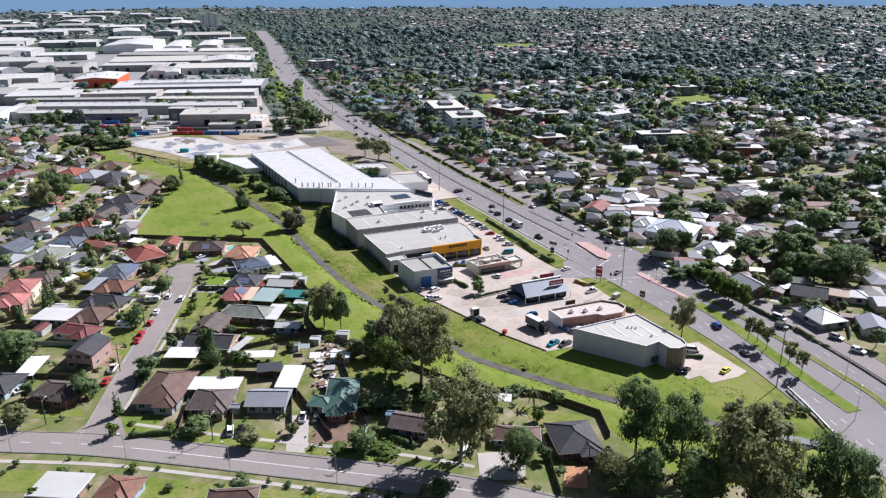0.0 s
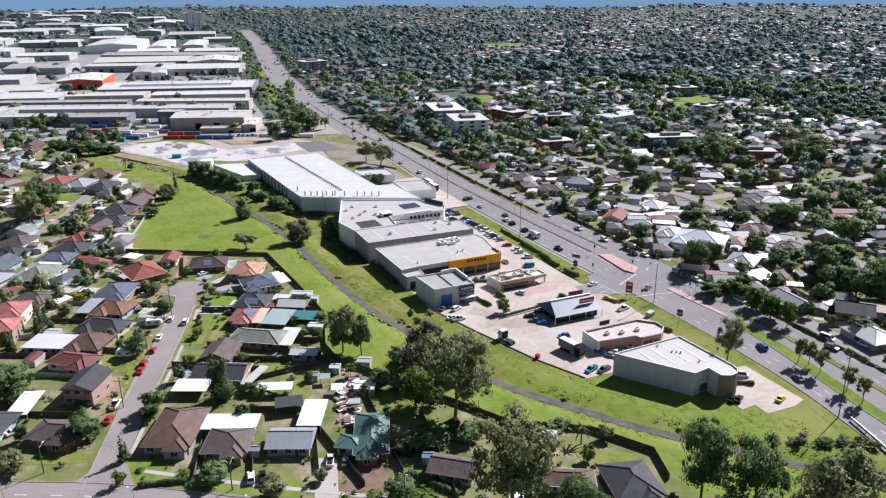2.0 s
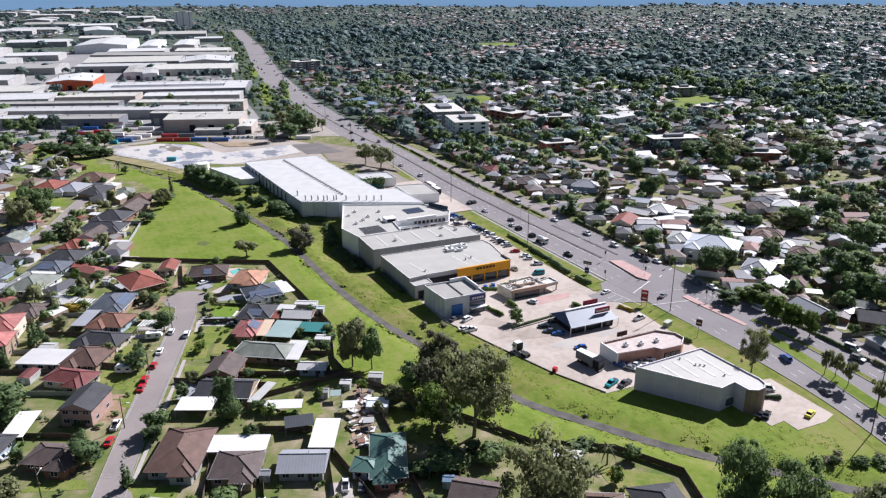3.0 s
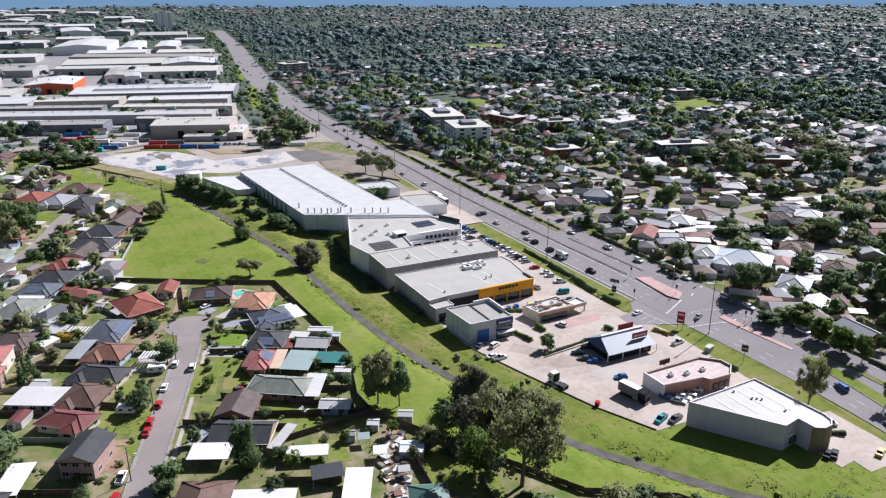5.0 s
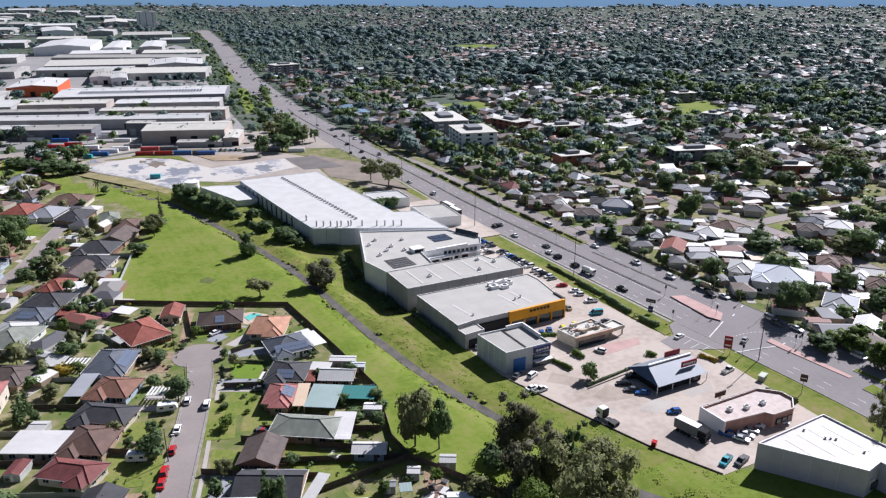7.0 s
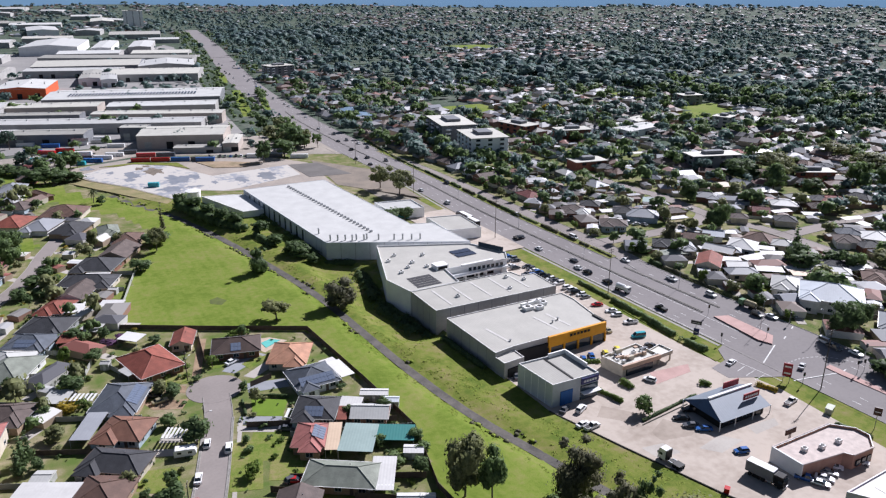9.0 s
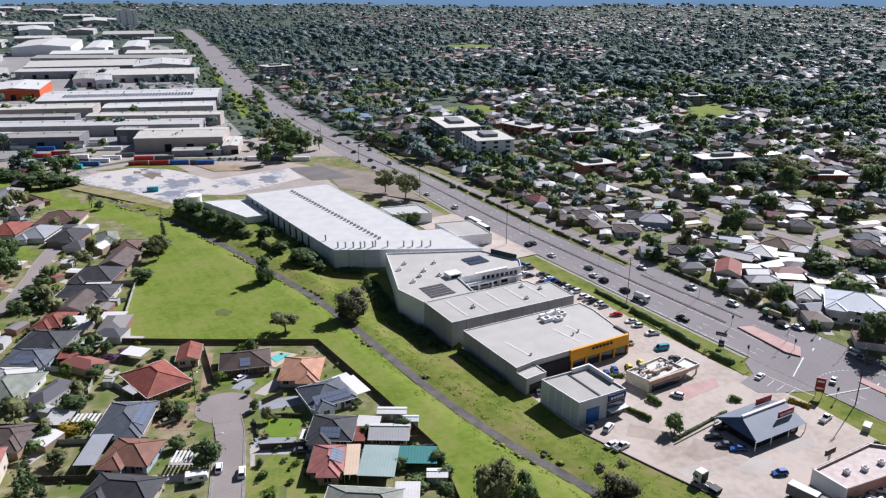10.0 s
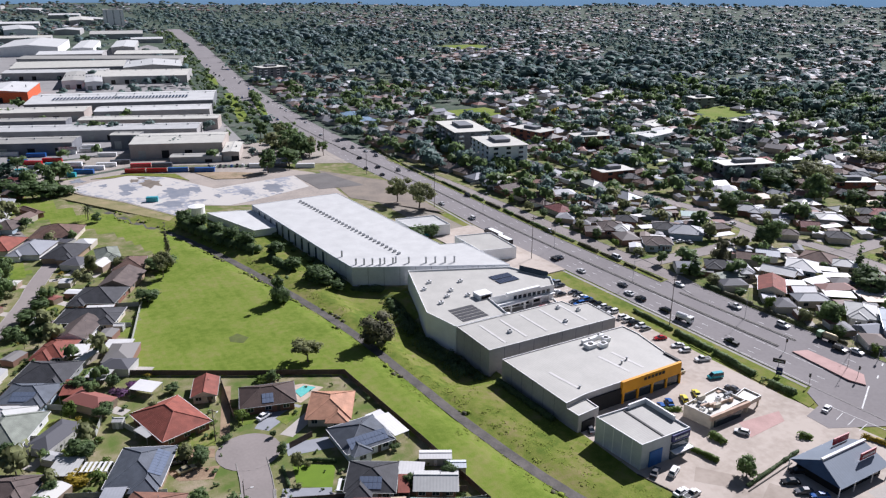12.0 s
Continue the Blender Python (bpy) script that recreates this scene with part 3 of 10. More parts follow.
# drying puddles and muddy patches on the bare slab
M_MUD = mat("dried_mud", (0.20, 0.165, 0.13), 0.95, (0.12, 0.10, 0.08), 0.3, 2.0, coords="World")
M_PUDDLE = mat("wet_concrete", (0.20, 0.215, 0.25), 0.3, (0.29, 0.29, 0.305), 0.2, 1.5, coords="World")
for k, (x, y, rx, ry, m) in enumerate(((51.2, 609.0, 5.8, 8.9, M_MUD), (43.1, 620.0, 2.7, 4.5, M_MUD), (48.9, 625.0, 2.1, 3.1, M_MUD), (60.1, 579.6, 7.8, 10.8, M_PUDDLE), (70.4, 581.1, 3.3, 5.5, M_PUDDLE), (36.5, 603.4, 4.6, 7.1, M_PUDDLE), (33.7, 591.8, 3.2, 5.4, M_PUDDLE), (52.4, 556.5, 6.8, 6.0, M_PUDDLE), (66.1, 556.6, 4.4, 2.4, M_PUDDLE), (94.0, 558.9, 2.9, 6.5, M_PUDDLE), (78.2, 560.8, 1.9, 3.8, M_PUDDLE), (110.5, 562.9, 6.0, 9.6, M_PUDDLE), (14.0, 634.9, 4.1, 6.2, M_PUDDLE), (25.8, 615.6, 2.3, 3.6, M_PUDDLE))):
    ring = [2 * math.pi * i / 30 for i in range(30)]
    swell = [1 + 0.75 * noise.noise(Vector((1.9 * math.cos(a), 1.9 * math.sin(a), 3.7 * k))) + 0.3 * noise.noise(Vector((5 * math.cos(a), 5 * math.sin(a), 8.3 * k))) for a in ring]
    slab("pavement", [(x + rx * r * math.cos(a), y + ry * r * math.sin(a)) for a, r in zip(ring, swell)], 0.147 + 0.002 * k, m, 0.05)

# newer, paler and older, darker bays in the car park's paving
for k, bay in enumerate((((142.6, 223.7), (153.0, 222.9), (151.2, 220.0), (141.7, 219.9)), ((132.5, 224.5), (136.3, 219.8), (126.7, 218.5), (122.9, 223.0)), ((109.8, 230.5), (116.3, 229.4), (117.4, 224.0), (110.3, 224.8)), ((125.1, 238.0), (129.6, 229.8), (125.9, 228.1), (117.0, 230.3), (117.4, 234.6)), ((114.6, 251.8), (122.8, 241.2), (116.6, 240.3), (109.6, 248.0)), ((137.3, 210.6), (147.2, 211.2), (150.1, 206.9), (138.7, 205.7)))):
    slab("pavement", list(bay), -1.894 + 0.001 * k, M_CONC if k < 3 else M_LOT_OLD if k < 5 else M_PINK, 0.1)


def markings():
    b = Build()

    def dash(p, d, length, width, lift=0.075):
        n = Vector((-d.y, d.x))
        q = [p - n * width / 2, p + d * length - n * width / 2, p + d * length + n * width / 2, p + n * width / 2]
        b.face([(c.x, c.y, base_height(c.x, c.y) + lift) for c in q])

    def along(pts, offset, length, gap, width, y0=-1e9, y1=1e9):
        line = spline(pts, 1.0)
        s = 0.0
        for i in range(1, len(line) - 1):
            step = (line[i + 1] - line[i]).length
            d = (line[i + 1] - line[i - 1]).normalized()
            if s <= 0 and y0 < line[i].y < y1:
                dash(line[i] + Vector((-d.y, d.x)) * offset, d, length, width)
                s = length + gap
            s -= step

    for off in (12.2, 8.9, -11.9, -8.4, -5.0):
        along(ROAD_SOUTH, off, 2.6, 8.0, 0.15, 95, 232)
    for off in (11.6, 8.2, -8.4, -5.0):
        along(ROAD_SOUTH, off, 2.6, 8.0, 0.15, 262, 334)
    for off in (8.4, 5.0, 1.9, -4.2, -7.6):
        along(ROAD_NORTH, off, 2.6, 9.0, 0.16, 340, 560)
    for off in (13.0, 9.6, 6.2, -6.2, -9.6, -13.0):
        along(ROAD_NORTH, off, 2.6, 9.0, 0.18, 560, 1150)
    along(ROAD_SOUTH, 14.6, 4.0, 0.0, 0.16, 262, 334), along(ROAD_SOUTH, 3.2, 4.0, 0.0, 0.16, 265, 334)
    street = [(-80, 222), (-39, 201), (-16, 189), (6, 174.5), (27, 160), (50, 144), (72, 126), (104, 98)]
    along(street, -0.2, 8.0, 0.0, 0.2, 100, 184), along(street, -0.2, 3.0, 5.0, 0.2, 184, 230)
    for x0, y0, x1, y1 in ((177.5, 246, 191, 252), (176.5, 234, 193, 229), (193, 229, 206, 231), (197, 253, 207, 257), (171, 252, 173, 235.5), (166.2, 250, 170, 251), (166, 246.5, 170.6, 247.6), (166, 243.2, 171, 244.2), (166.2, 240, 171.4, 240.8)):
        p, q = Vector((x0, y0)), Vector((x1, y1))
        dash(p, (q - p).normalized(), (q - p).length, 0.4 if x0 > 175 else 0.16, 0.075 if x0 > 175 else 0.15)
    for k in range(16):
        a = 0.2 + 1.5 * k / 16
        dash(Vector((186 + 16 * math.cos(a), 226 + 16 * math.sin(a))), Vector((-math.sin(a), math.cos(a))), 0.8, 0.2)
    me = part("markings", b, M_LINE)
    tagged(me, kind="structure")


markings()


# ---- kinds of things ----
def rect_at(x, y, rot, z=None):
    return pose(x, y, base_height(x, y) if z is None else z, 0, 0, rot)


HOUSE_SPOTS = []


def roof_build(w, d, h, style, over=0.5, rise=None):
    """The roof over a plan of w by d whose eaves stand at h: hip, gable or nearly flat."""
    b = Build()
    X, Y = w / 2 + over, d / 2 + over
    flip = Y > X
    if flip:
        X, Y = Y, X
    t = Matrix.Rotation(math.pi / 2, 4, "Z") if flip else Matrix.Identity(4)
    P = lambda x, y, z: t @ Vector((x, y, z))
    if style == "flat":
        b.box(-X, X, -Y, Y, h, h + 0.28, 0, t)
        return b
    r = rise if rise else 0.42 * Y
    k = X - Y if style == "hip" else X
    e = 0.16
    lo = [P(-X, -Y, h), P(X, -Y, h), P(X, Y, h), P(-X, Y, h)]
    up = [P(-X, -Y, h + e), P(X, -Y, h + e), P(X, Y, h + e), P(-X, Y, h + e)]
    a, c = P(-k, 0, h + e + r), P(k, 0, h + e + r)
    b.face([up[0], up[1], c, a]), b.face([up[2], up[3], a, c])
    b.face([up[1], up[2], c], 0 if style == "hip" else 2), b.face([up[3], up[0], a], 0 if style == "hip" else 2)
    for i in range(4):
        j = (i + 1) % 4
        b.face([lo[i], lo[j], up[j], up[i]], 1)
    b.face(lo[::-1], 1)
    # ridge and hip capping
    cap = [(a, c)]
    if style == "hip":
        cap += [(up[0], a), (up[3], a), (up[1], c), (up[2], c)]
    for p, q in cap:
        if (q - p).length > 0.3:
            b.tube(p + Vector((0, 0, 0.03)), q + Vector((0, 0, 0.03)), 0.13, 0.13, 4, 3)
    return b


def window(parent, x, y, z, w, h, face):
    """A framed window that stands 3 cm proud of a wall; face is the wall's outward turn in degrees."""
    t = pose(x, y, z, 0, 0, face)
    f = Build()
    f.box(-w / 2, w / 2, -0.04, 0.03, -0.06, 0.0, 0, t), f.box(-w / 2, w / 2, -0.04, 0.03, h, h + 0.06, 0, t)
    f.box(-w / 2, -w / 2 + 0.06, -0.04, 0.03, 0, h, 0, t), f.box(w / 2 - 0.06, w / 2, -0.04, 0.03, 0, h, 0, t), f.box(-0.03, 0.03, -0.04, 0.03, 0, h, 0, t)
    frame_ob = part("window", f, M_FRAME, parent)
    g = Build()
    g.box(-w / 2 + 0.06, w / 2 - 0.06, -0.02, 0.01, 0.0, h, 0, t)
    part("pane", g, M_GLASS, frame_ob)


FAR_WINDOW = []


def house(x, y, w, d, rot, style="hip", roof="brown", wall=None, h=2.5, solar=0, rich=True):
    rnd = random.Random(int(x * 13 + y * 7))
    wall = wall or rnd.choice(["brick", "tan", "cream", "white", "cream", "grey", "tan", "blue"])
    storeys = "two-storey" if h > 4 else "single-storey"
    said = {"hip": "hipped", "gable": "gabled", "flat": "flat"}[style]
    ob = thing("house", rect_at(x, y, rot), f"{storeys} {wall} house under a {said} {SAID[roof]} roof", "house", "suburban houses")
    HOUSE_SPOTS.append((x, y, max(w, d) / 2))
    W, D = max(2.0, w - 1.0), max(2.0, d - 1.0)
    inset = 0.2 if h < 4 else 0.0
    b = Build()
    b.box(inset - W / 2, W / 2 - inset, inset - D / 2, D / 2 - inset, -0.6, h + 0.02)
    part("wall", b, WALLS[wall], ob)
    edge = (M_FRAME, M_STEELF, M_TIMBER, M_GALV, ROOFS[roof])[int(abs(x) * 7 + y * 3) % 5]
    part("roof", roof_build(W, D, h, style), [ROOFS[roof], edge, WALLS[wall], ROOFS[roof]], ob)
    if style == "hip" and w > 8.5 and d > 8 and rnd.random() < (0.85 if rich else 0.5):
        # a projecting wing with its own hipped roof
        ww, wd, wx = rnd.uniform(4.6, 6.2), 4.0, rnd.choice([-1, 1]) * (W / 2 - 3.2)
        b = Build()
        b.box(wx - ww / 2, wx + ww / 2, -D / 2 - wd / 2, -D / 2 + 1, -0.6, h)
        part("wing_wall", b, WALLS[wall], ob)
        wr = part("wing_roof", roof_build(ww, wd + 5, h - 0.01, "hip"), [ROOFS[roof], edge, WALLS[wall], ROOFS[roof]], ob)
        wr.matrix_basis = pose(wx, -D / 2 + 2.5, 0)
        if rich:
            window(ob, wx, -D / 2 - wd / 2, 0.95, 1.9, 1.2, 0)
    if rich:
        for k in range(2 if W < 8 else 3):
            u = (k + 0.5) / (2 if W < 8 else 3) * W - W / 2
            for zz in ((0.95, 3.7) if h > 4 else (0.95,)):
                window(ob, u, inset - D / 2, zz, 1.7, 1.2, 0)
        for k in range(2):
            v = (k + 0.5) / 2 * D - D / 2
            window(ob, W / 2 - inset, v, 0.95, 1.5, 1.1, 90), window(ob, inset - W / 2, v, 0.95, 1.5, 1.1, -90)
        b = Build()
        b.box(W * 0.16, W * 0.16 + 0.9, inset - D / 2 - 0.05, inset - D / 2 + 0.02, -0.1, 2.05)
        part("door", b, M_TIMBER, ob)
        b = Build()
        X, Y = W / 2 + 0.5, D / 2 + 0.5
        for x0, x1, y0, y1 in ((-X, X, -Y - 0.12, -Y), (-X, X, Y, Y + 0.12), (-X - 0.12, -X, -Y, Y), (X, X + 0.12, -Y, Y)):
            b.box(x0, x1, y0, y1, h + 0.05, h + 0.17)
        part("gutter", b, edge, ob)
        if style != "flat":
            b = Build()
            rr = 0.42 * min(X, Y)
            b.tube((0.2 * X, 0.3 * Y, h + rr * 0.5), (0.2 * X, 0.3 * Y, h + rr * 0.7 + 0.7), 0.09, 0.09, 6)
            part("vent_pipe", b, M_GALV, ob)
    elif 205 < x < 300 and y < 330:
        if not FAR_WINDOW:
            b = Build()
            b.box(-0.85, 0.85, -0.05, 0.05, 0, 1.2)
            FAR_WINDOW.append(b.mesh("window", M_GLASS))
        for u, v, face in ((-0.25 * W, -D / 2, 0), (0.25 * W, -D / 2, 0), (-W / 2, 0, -90)):
            p = part("window", FAR_WINDOW[0], [], ob)
            p.matrix_basis = pose(u, v, 0.9, 0, 0, face)
    if solar:
        slope_panels(ob, W, D, h, style, solar)
    return ob


def slope_panels(ob, W, D, h, style, count):
    """Solar panels on the roof's long slope, each one a part."""
    X, Y = W / 2 + 0.5, D / 2 + 0.5
    flip = Y > X
    if flip:
        X, Y = Y, X
    r = 0.42 * Y
    ang = math.atan2(r, Y)
    t = (Matrix.Rotation(math.pi / 2, 4, "Z") if flip else Matrix.Identity(4)) @ Matrix.Translation((0, -Y, h + 0.16)) @ Matrix.Rotation(ang, 4, "X")
    per = max(2, count // 2)
    b = Build()
    b.box(-0.5, 0.5, 0, 1.6, 0.1, 0.14)
    me = b.mesh("solar_panel", M_HOMESOLAR)
    for k in range(count):
        p = part("solar_panel", me, [], ob)
        p.matrix_basis = t @ Matrix.Translation(((k % per - per / 2 + 0.5) * 1.06, 0.9 + 1.68 * (k // per), 0))


def canopy(x, y, w, d, rot, roof="white", h=2.5):
    """An open carport or patio cover: sheet on posts."""
    ob = thing("carport", rect_at(x, y, rot), f"{SAID[roof]} flat patio cover on thin posts", "carport", "carports and patio covers")
    b = Build()
    b.face([(-w / 2, -d / 2, h), (w / 2, -d / 2, h), (w / 2, d / 2, h + 0.25), (-w / 2, d / 2, h + 0.25)])
    b.face([(-w / 2, -d / 2, h - 0.1), (-w / 2, d / 2, h + 0.15), (w / 2, d / 2, h + 0.15), (w / 2, -d / 2, h - 0.1)])
    for p, q in (((-w / 2, -d / 2, 0), (w / 2, -d / 2, 0)), ((w / 2, -d / 2, 0), (w / 2, d / 2, 0.25)), ((w / 2, d / 2, 0.25), (-w / 2, d / 2, 0.25)), ((-w / 2, d / 2, 0.25), (-w / 2, -d / 2, 0))):
        b.face([(p[0], p[1], h - 0.1 + p[2]), (q[0], q[1], h - 0.1 + q[2]), (q[0], q[1], h + q[2]), (p[0], p[1], h + p[2])])
    part("roof", b, ROOFS[roof], ob)
    b = Build()
    b.box(-0.05, 0.05, -0.05, 0.05, -0.3, h)
    me = b.mesh("post", M_STEELF)
    for sx in (-1, 1):
        for sy in (-1, 1):
            p = part("post", me, [], ob)
            p.matrix_basis = pose(sx * (w / 2 - 0.15), sy * (d / 2 - 0.15), 0)
    return ob


def shed(x, y, w, d, rot, h, roof, wall, said, rich=True):
    """An industrial shed with a low gable, a door or two and a gutter line."""
    if not rich:
        d *= 1.22
    ob = thing("warehouse", rect_at(x, y, rot), said, "warehouse", "industrial sheds")
    b = Build()
    b.box(-w / 2, w / 2, -d / 2, d / 2, -0.5, h)
    part("wall", b, wall, ob)
    part("roof", roof_build(w, d, h, "gable", 0.3, min(w, d) * 0.045), [roof, M_GALV, wall, M_GALV], ob)
    if rich and y < 1250:
        n = max(2, int(w / 14))
        for k in range(n):
            b = Build()
            u = (k + 0.5) / n * w - w / 2
            b.box(u - 2.4, u + 2.4, -d / 2 - 0.06, -d / 2 + 0.05, -0.4, h * 0.55)
            part("roller_door", b, M_DARKIN if k % 3 else M_STEELF, ob)
        n = max(2, int(max(w, d) / 16))
        for k in range(n):
            b = Build()
            u = (k + 0.5) / n * w - w / 2
            b.box(u - 0.5, u + 0.5, -d * 0.05 - 0.5, -d * 0.05 + 0.5, h, h + min(w, d) * 0.045 + 0.9)
            part("roof_vent", b, M_GALV, ob)
    return ob


# cars: one body mesh a style, lofted from a side profile
def car_body(style):
    """Side profile, half width and cabin of a car, 4.5 m long, its front towards +x."""
    L, Wd = {"sedan": (4.6, 0.89), "hatch": (4.1, 0.87), "suv": (4.7, 0.93), "ute": (5.3, 0.93), "van": (5.0, 0.97)}[style]
    top = {"sedan": 1.45, "hatch": 1.5, "suv": 1.75, "ute": 1.78, "van": 1.98}[style]
    belt = 0.93 if style in ("sedan", "hatch") else 1.05
    b = Build()
    n = 9
    def sec(x, half, z0, z1):
        return [Vector((x, -half * 0.92, z0)), Vector((x, -half, (z0 + z1) / 2)), Vector((x, -half * 0.9, z1)), Vector((x, half * 0.9, z1)), Vector((x, half, (z0 + z1) / 2)), Vector((x, half * 0.92, z0))]
    xs = [-L / 2, -L / 2 + 0.12, -L * 0.32, 0, L * 0.2, L * 0.36, L / 2 - 0.15, L / 2]
    hood = [belt - 0.18, belt - 0.02, belt, belt, belt, belt - 0.1, belt - 0.2, belt - 0.38]
    if style == "ute":
        hood[0] = hood[1] = belt
    secs = [sec(x, Wd * (0.9 if i in (0, 7) else 1.0), 0.28, z) for i, (x, z) in enumerate(zip(xs, hood))]
    for a, c in zip(secs, secs[1:]):
        for k in range(6):
            j = (k + 1) % 6
            b.face([a[k], a[j], c[j], c[k]][::-1])
    b.face(secs[0]), b.face(secs[-1][::-1])
    if style == "sedan":
        cab = (-L * 0.36, -L * 0.22, L * 0.07, L * 0.24)
    elif style == "hatch":
        cab = (-L * 0.47, -L * 0.38, L * 0.08, L * 0.26)
    elif style == "suv":
        cab = (-L * 0.48, -L * 0.42, L * 0.08, L * 0.24)
    elif style == "ute":
        cab = (-L * 0.08, -L * 0.05, L * 0.16, L * 0.28)
    else:
        cab = (-L * 0.49, -L * 0.48, L * 0.22, L * 0.38)
    g = Build()
    lo = [Vector((cab[0], -Wd * 0.88, belt)), Vector((cab[3], -Wd * 0.88, belt)), Vector((cab[3], Wd * 0.88, belt)), Vector((cab[0], Wd * 0.88, belt))]
    hi = [Vector((cab[1], -Wd * 0.72, top - 0.06)), Vector((cab[2], -Wd * 0.72, top - 0.06)), Vector((cab[2], Wd * 0.72, top - 0.06)), Vector((cab[1], Wd * 0.72, top - 0.06))]
    for i in range(4):
        j = (i + 1) % 4
        g.face([lo[i], lo[j], hi[j], hi[i]])
    r = [p + Vector((0, 0, 0.06)) for p in hi]
    r = [Vector((p.x * 0.985, p.y * 0.9, p.z)) for p in r]
    b.face(r)
    for i in range(4):
        j = (i + 1) % 4
        b.face([hi[i], hi[j], r[j], r[i]])
        b.face([lo[i] * 0.0 + lo[i], lo[i] + (lo[j] - lo[i]) * 0.05, hi[i] + (hi[j] - hi[i]) * 0.05 + Vector((0, 0, 0.004)), hi[i]])
    if style == "ute":
        b.box(-L / 2 + 0.15, -L * 0.1, -Wd * 0.75, Wd * 0.75, belt - 0.04, belt + 0.03, 1)
    return b, g, L, Wd


CAR_MESH, CAR_FIRST = {}, {}


def car(x, y, rot, paint="white", style="sedan", z=None):
    distant = y > 540
    key = (paint, style, distant)
    m = rect_at(x, y, rot, z if z is not None else base_height(x, y) + 0.07)
    if key in CAR_FIRST:
        return copy_thing(CAR_FIRST[key], m)
    kind = {"sedan": "sedan", "hatch": "hatchback", "suv": "four-wheel drive", "ute": "utility pickup", "van": "delivery van"}[style]
    ob = thing("car" if style != "van" else "van", m, f"{paint} {kind} with dark windows standing on the paving", "car", "cars")
    if style not in CAR_MESH:
        CAR_MESH[style] = car_body(style)
    b, g, L, Wd = CAR_MESH[style]
    part("body", b, [PAINT[paint], M_BLACK], ob)
    part("cabin_glass", g, M_GLASS, ob)
    t = Build()
    t.tube((0, -0.11, 0), (0, 0.11, 0), 0.33, 0.33, 12)
    t.tube((0, -0.125, 0), (0, 0.125, 0), 0.2, 0.2, 8, 1)
    tm = t.mesh("wheel", M_TYRE, M_RIM)
    for sx in (-0.31, 0.32):
        for sy in (-1, 1):
            wh = part("wheel", tm, [], ob)
            wh.matrix_basis = pose(sx * L, sy * (Wd - 0.1), 0.33)
    for sy in () if distant else (-1, 1):
        h = Build()
        h.box(L / 2 - 0.1, L / 2 + 0.01, sy * Wd * 0.62 - 0.17, sy * Wd * 0.62 + 0.17, 0.5, 0.64)
        part("headlight", h, M_FRAME, ob)
        h = Build()
        h.box(-L / 2 - 0.01, -L / 2 + 0.08, sy * Wd * 0.66 - 0.14, sy * Wd * 0.66 + 0.14, 0.58, 0.74)
        part("tail_light", h, M_SIGNRED, ob)
    CAR_FIRST[key] = ob
    return ob


def truck(x, y, rot, body="white", length=0.0, load="box"):
    """A prime mover, with a trailer where a length is given."""
    ob = thing("truck", rect_at(x, y, rot, base_height(x, y) + 0.07), f"{body} truck with {'a long box trailer' if length else 'an empty chassis'}", "truck")
    b = Build()
    b.box(0.6, 2.9, -1.2, 1.2, 0.6, 2.4), b.box(0.5, 2.5, -1.15, 1.15, 2.4, 3.5)
    b.face([(2.9, -1.2, 2.4), (2.9, 1.2, 2.4), (2.5, 1.15, 3.5), (2.5, -1.15, 3.5)])
    part("cab", b, PAINT[body], ob)
    g = Build()
    g.face([(2.93, -1.05, 2.3), (2.93, 1.05, 2.3), (2.66, 1.0, 3.15), (2.66, -1.0, 3.15)])
    part("windscreen", g, M_GLASS, ob)
    for side in (-1, 1):
        g = Build()
        g.box(1.5, 2.55, side * 1.2 - 0.02, side * 1.2 + 0.02, 1.7, 2.35)
        part("side_window", g, M_GLASS, ob)
        t = Build()
        t.tube((-0.3, side * 0.85, 0.75), (-1.5, side * 0.85, 0.75), 0.32, 0.32, 10)
        part("fuel_tank", t, M_GALV, ob)
        t = Build()
        t.box(2.75, 2.9, side * 1.42 - 0.1, side * 1.42 + 0.1, 1.9, 2.5)
        part("mirror", t, M_BLACK, ob)
    t = Build()
    t.box(2.85, 3.05, -1.2, 1.2, 0.35, 0.8)
    part("bumper", t, M_GALV, ob)
    t = Build()
    t.box(2.88, 2.95, -0.8, 0.8, 0.85, 1.5)
    part("grille", t, M_BLACK, ob)
    t = Build()
    t.box(0.3, 0.55, -1.15, 1.15, 0.9, 3.4)
    part("rear_panel", t, M_BLACK, ob)
    t = Build()
    t.box(-3.9, -1.7, -1.15, 1.15, 0.95, 1.12)
    part("mudguard", t, M_BLACK, ob)
    b = Build()
    b.box(-4.0 - max(0, length - 4), 0.6, -0.45, 0.45, 0.75, 1.0)
    part("chassis", b, M_BLACK, ob)
    if length:
        b = Build()
        b.box(-length, 0.2, -1.24, 1.24, 1.15, 3.9)
        part("trailer", b, PAINT[body] if load == "box" else M_TILTD, ob)
        b = Build()
        b.box(-length + 0.1, 0.1, -1.2, 1.2, 3.9, 3.98)
        part("trailer_roof", b, M_WHITEWALL, ob)
    t = Build()
    t.tube((0, -0.2, 0), (0, 0.2, 0), 0.5, 0.5, 12)
    tm = t.mesh("wheel", M_TYRE)
    for sx in [1.9, -2.2, -3.4] + ([-length + 1.2, -length + 2.5] if length else []):
        for sy in (-1, 1):
            p = part("wheel", tm, [], ob)
            p.matrix_basis = pose(sx, sy * 1.0, 0.5)
    return ob


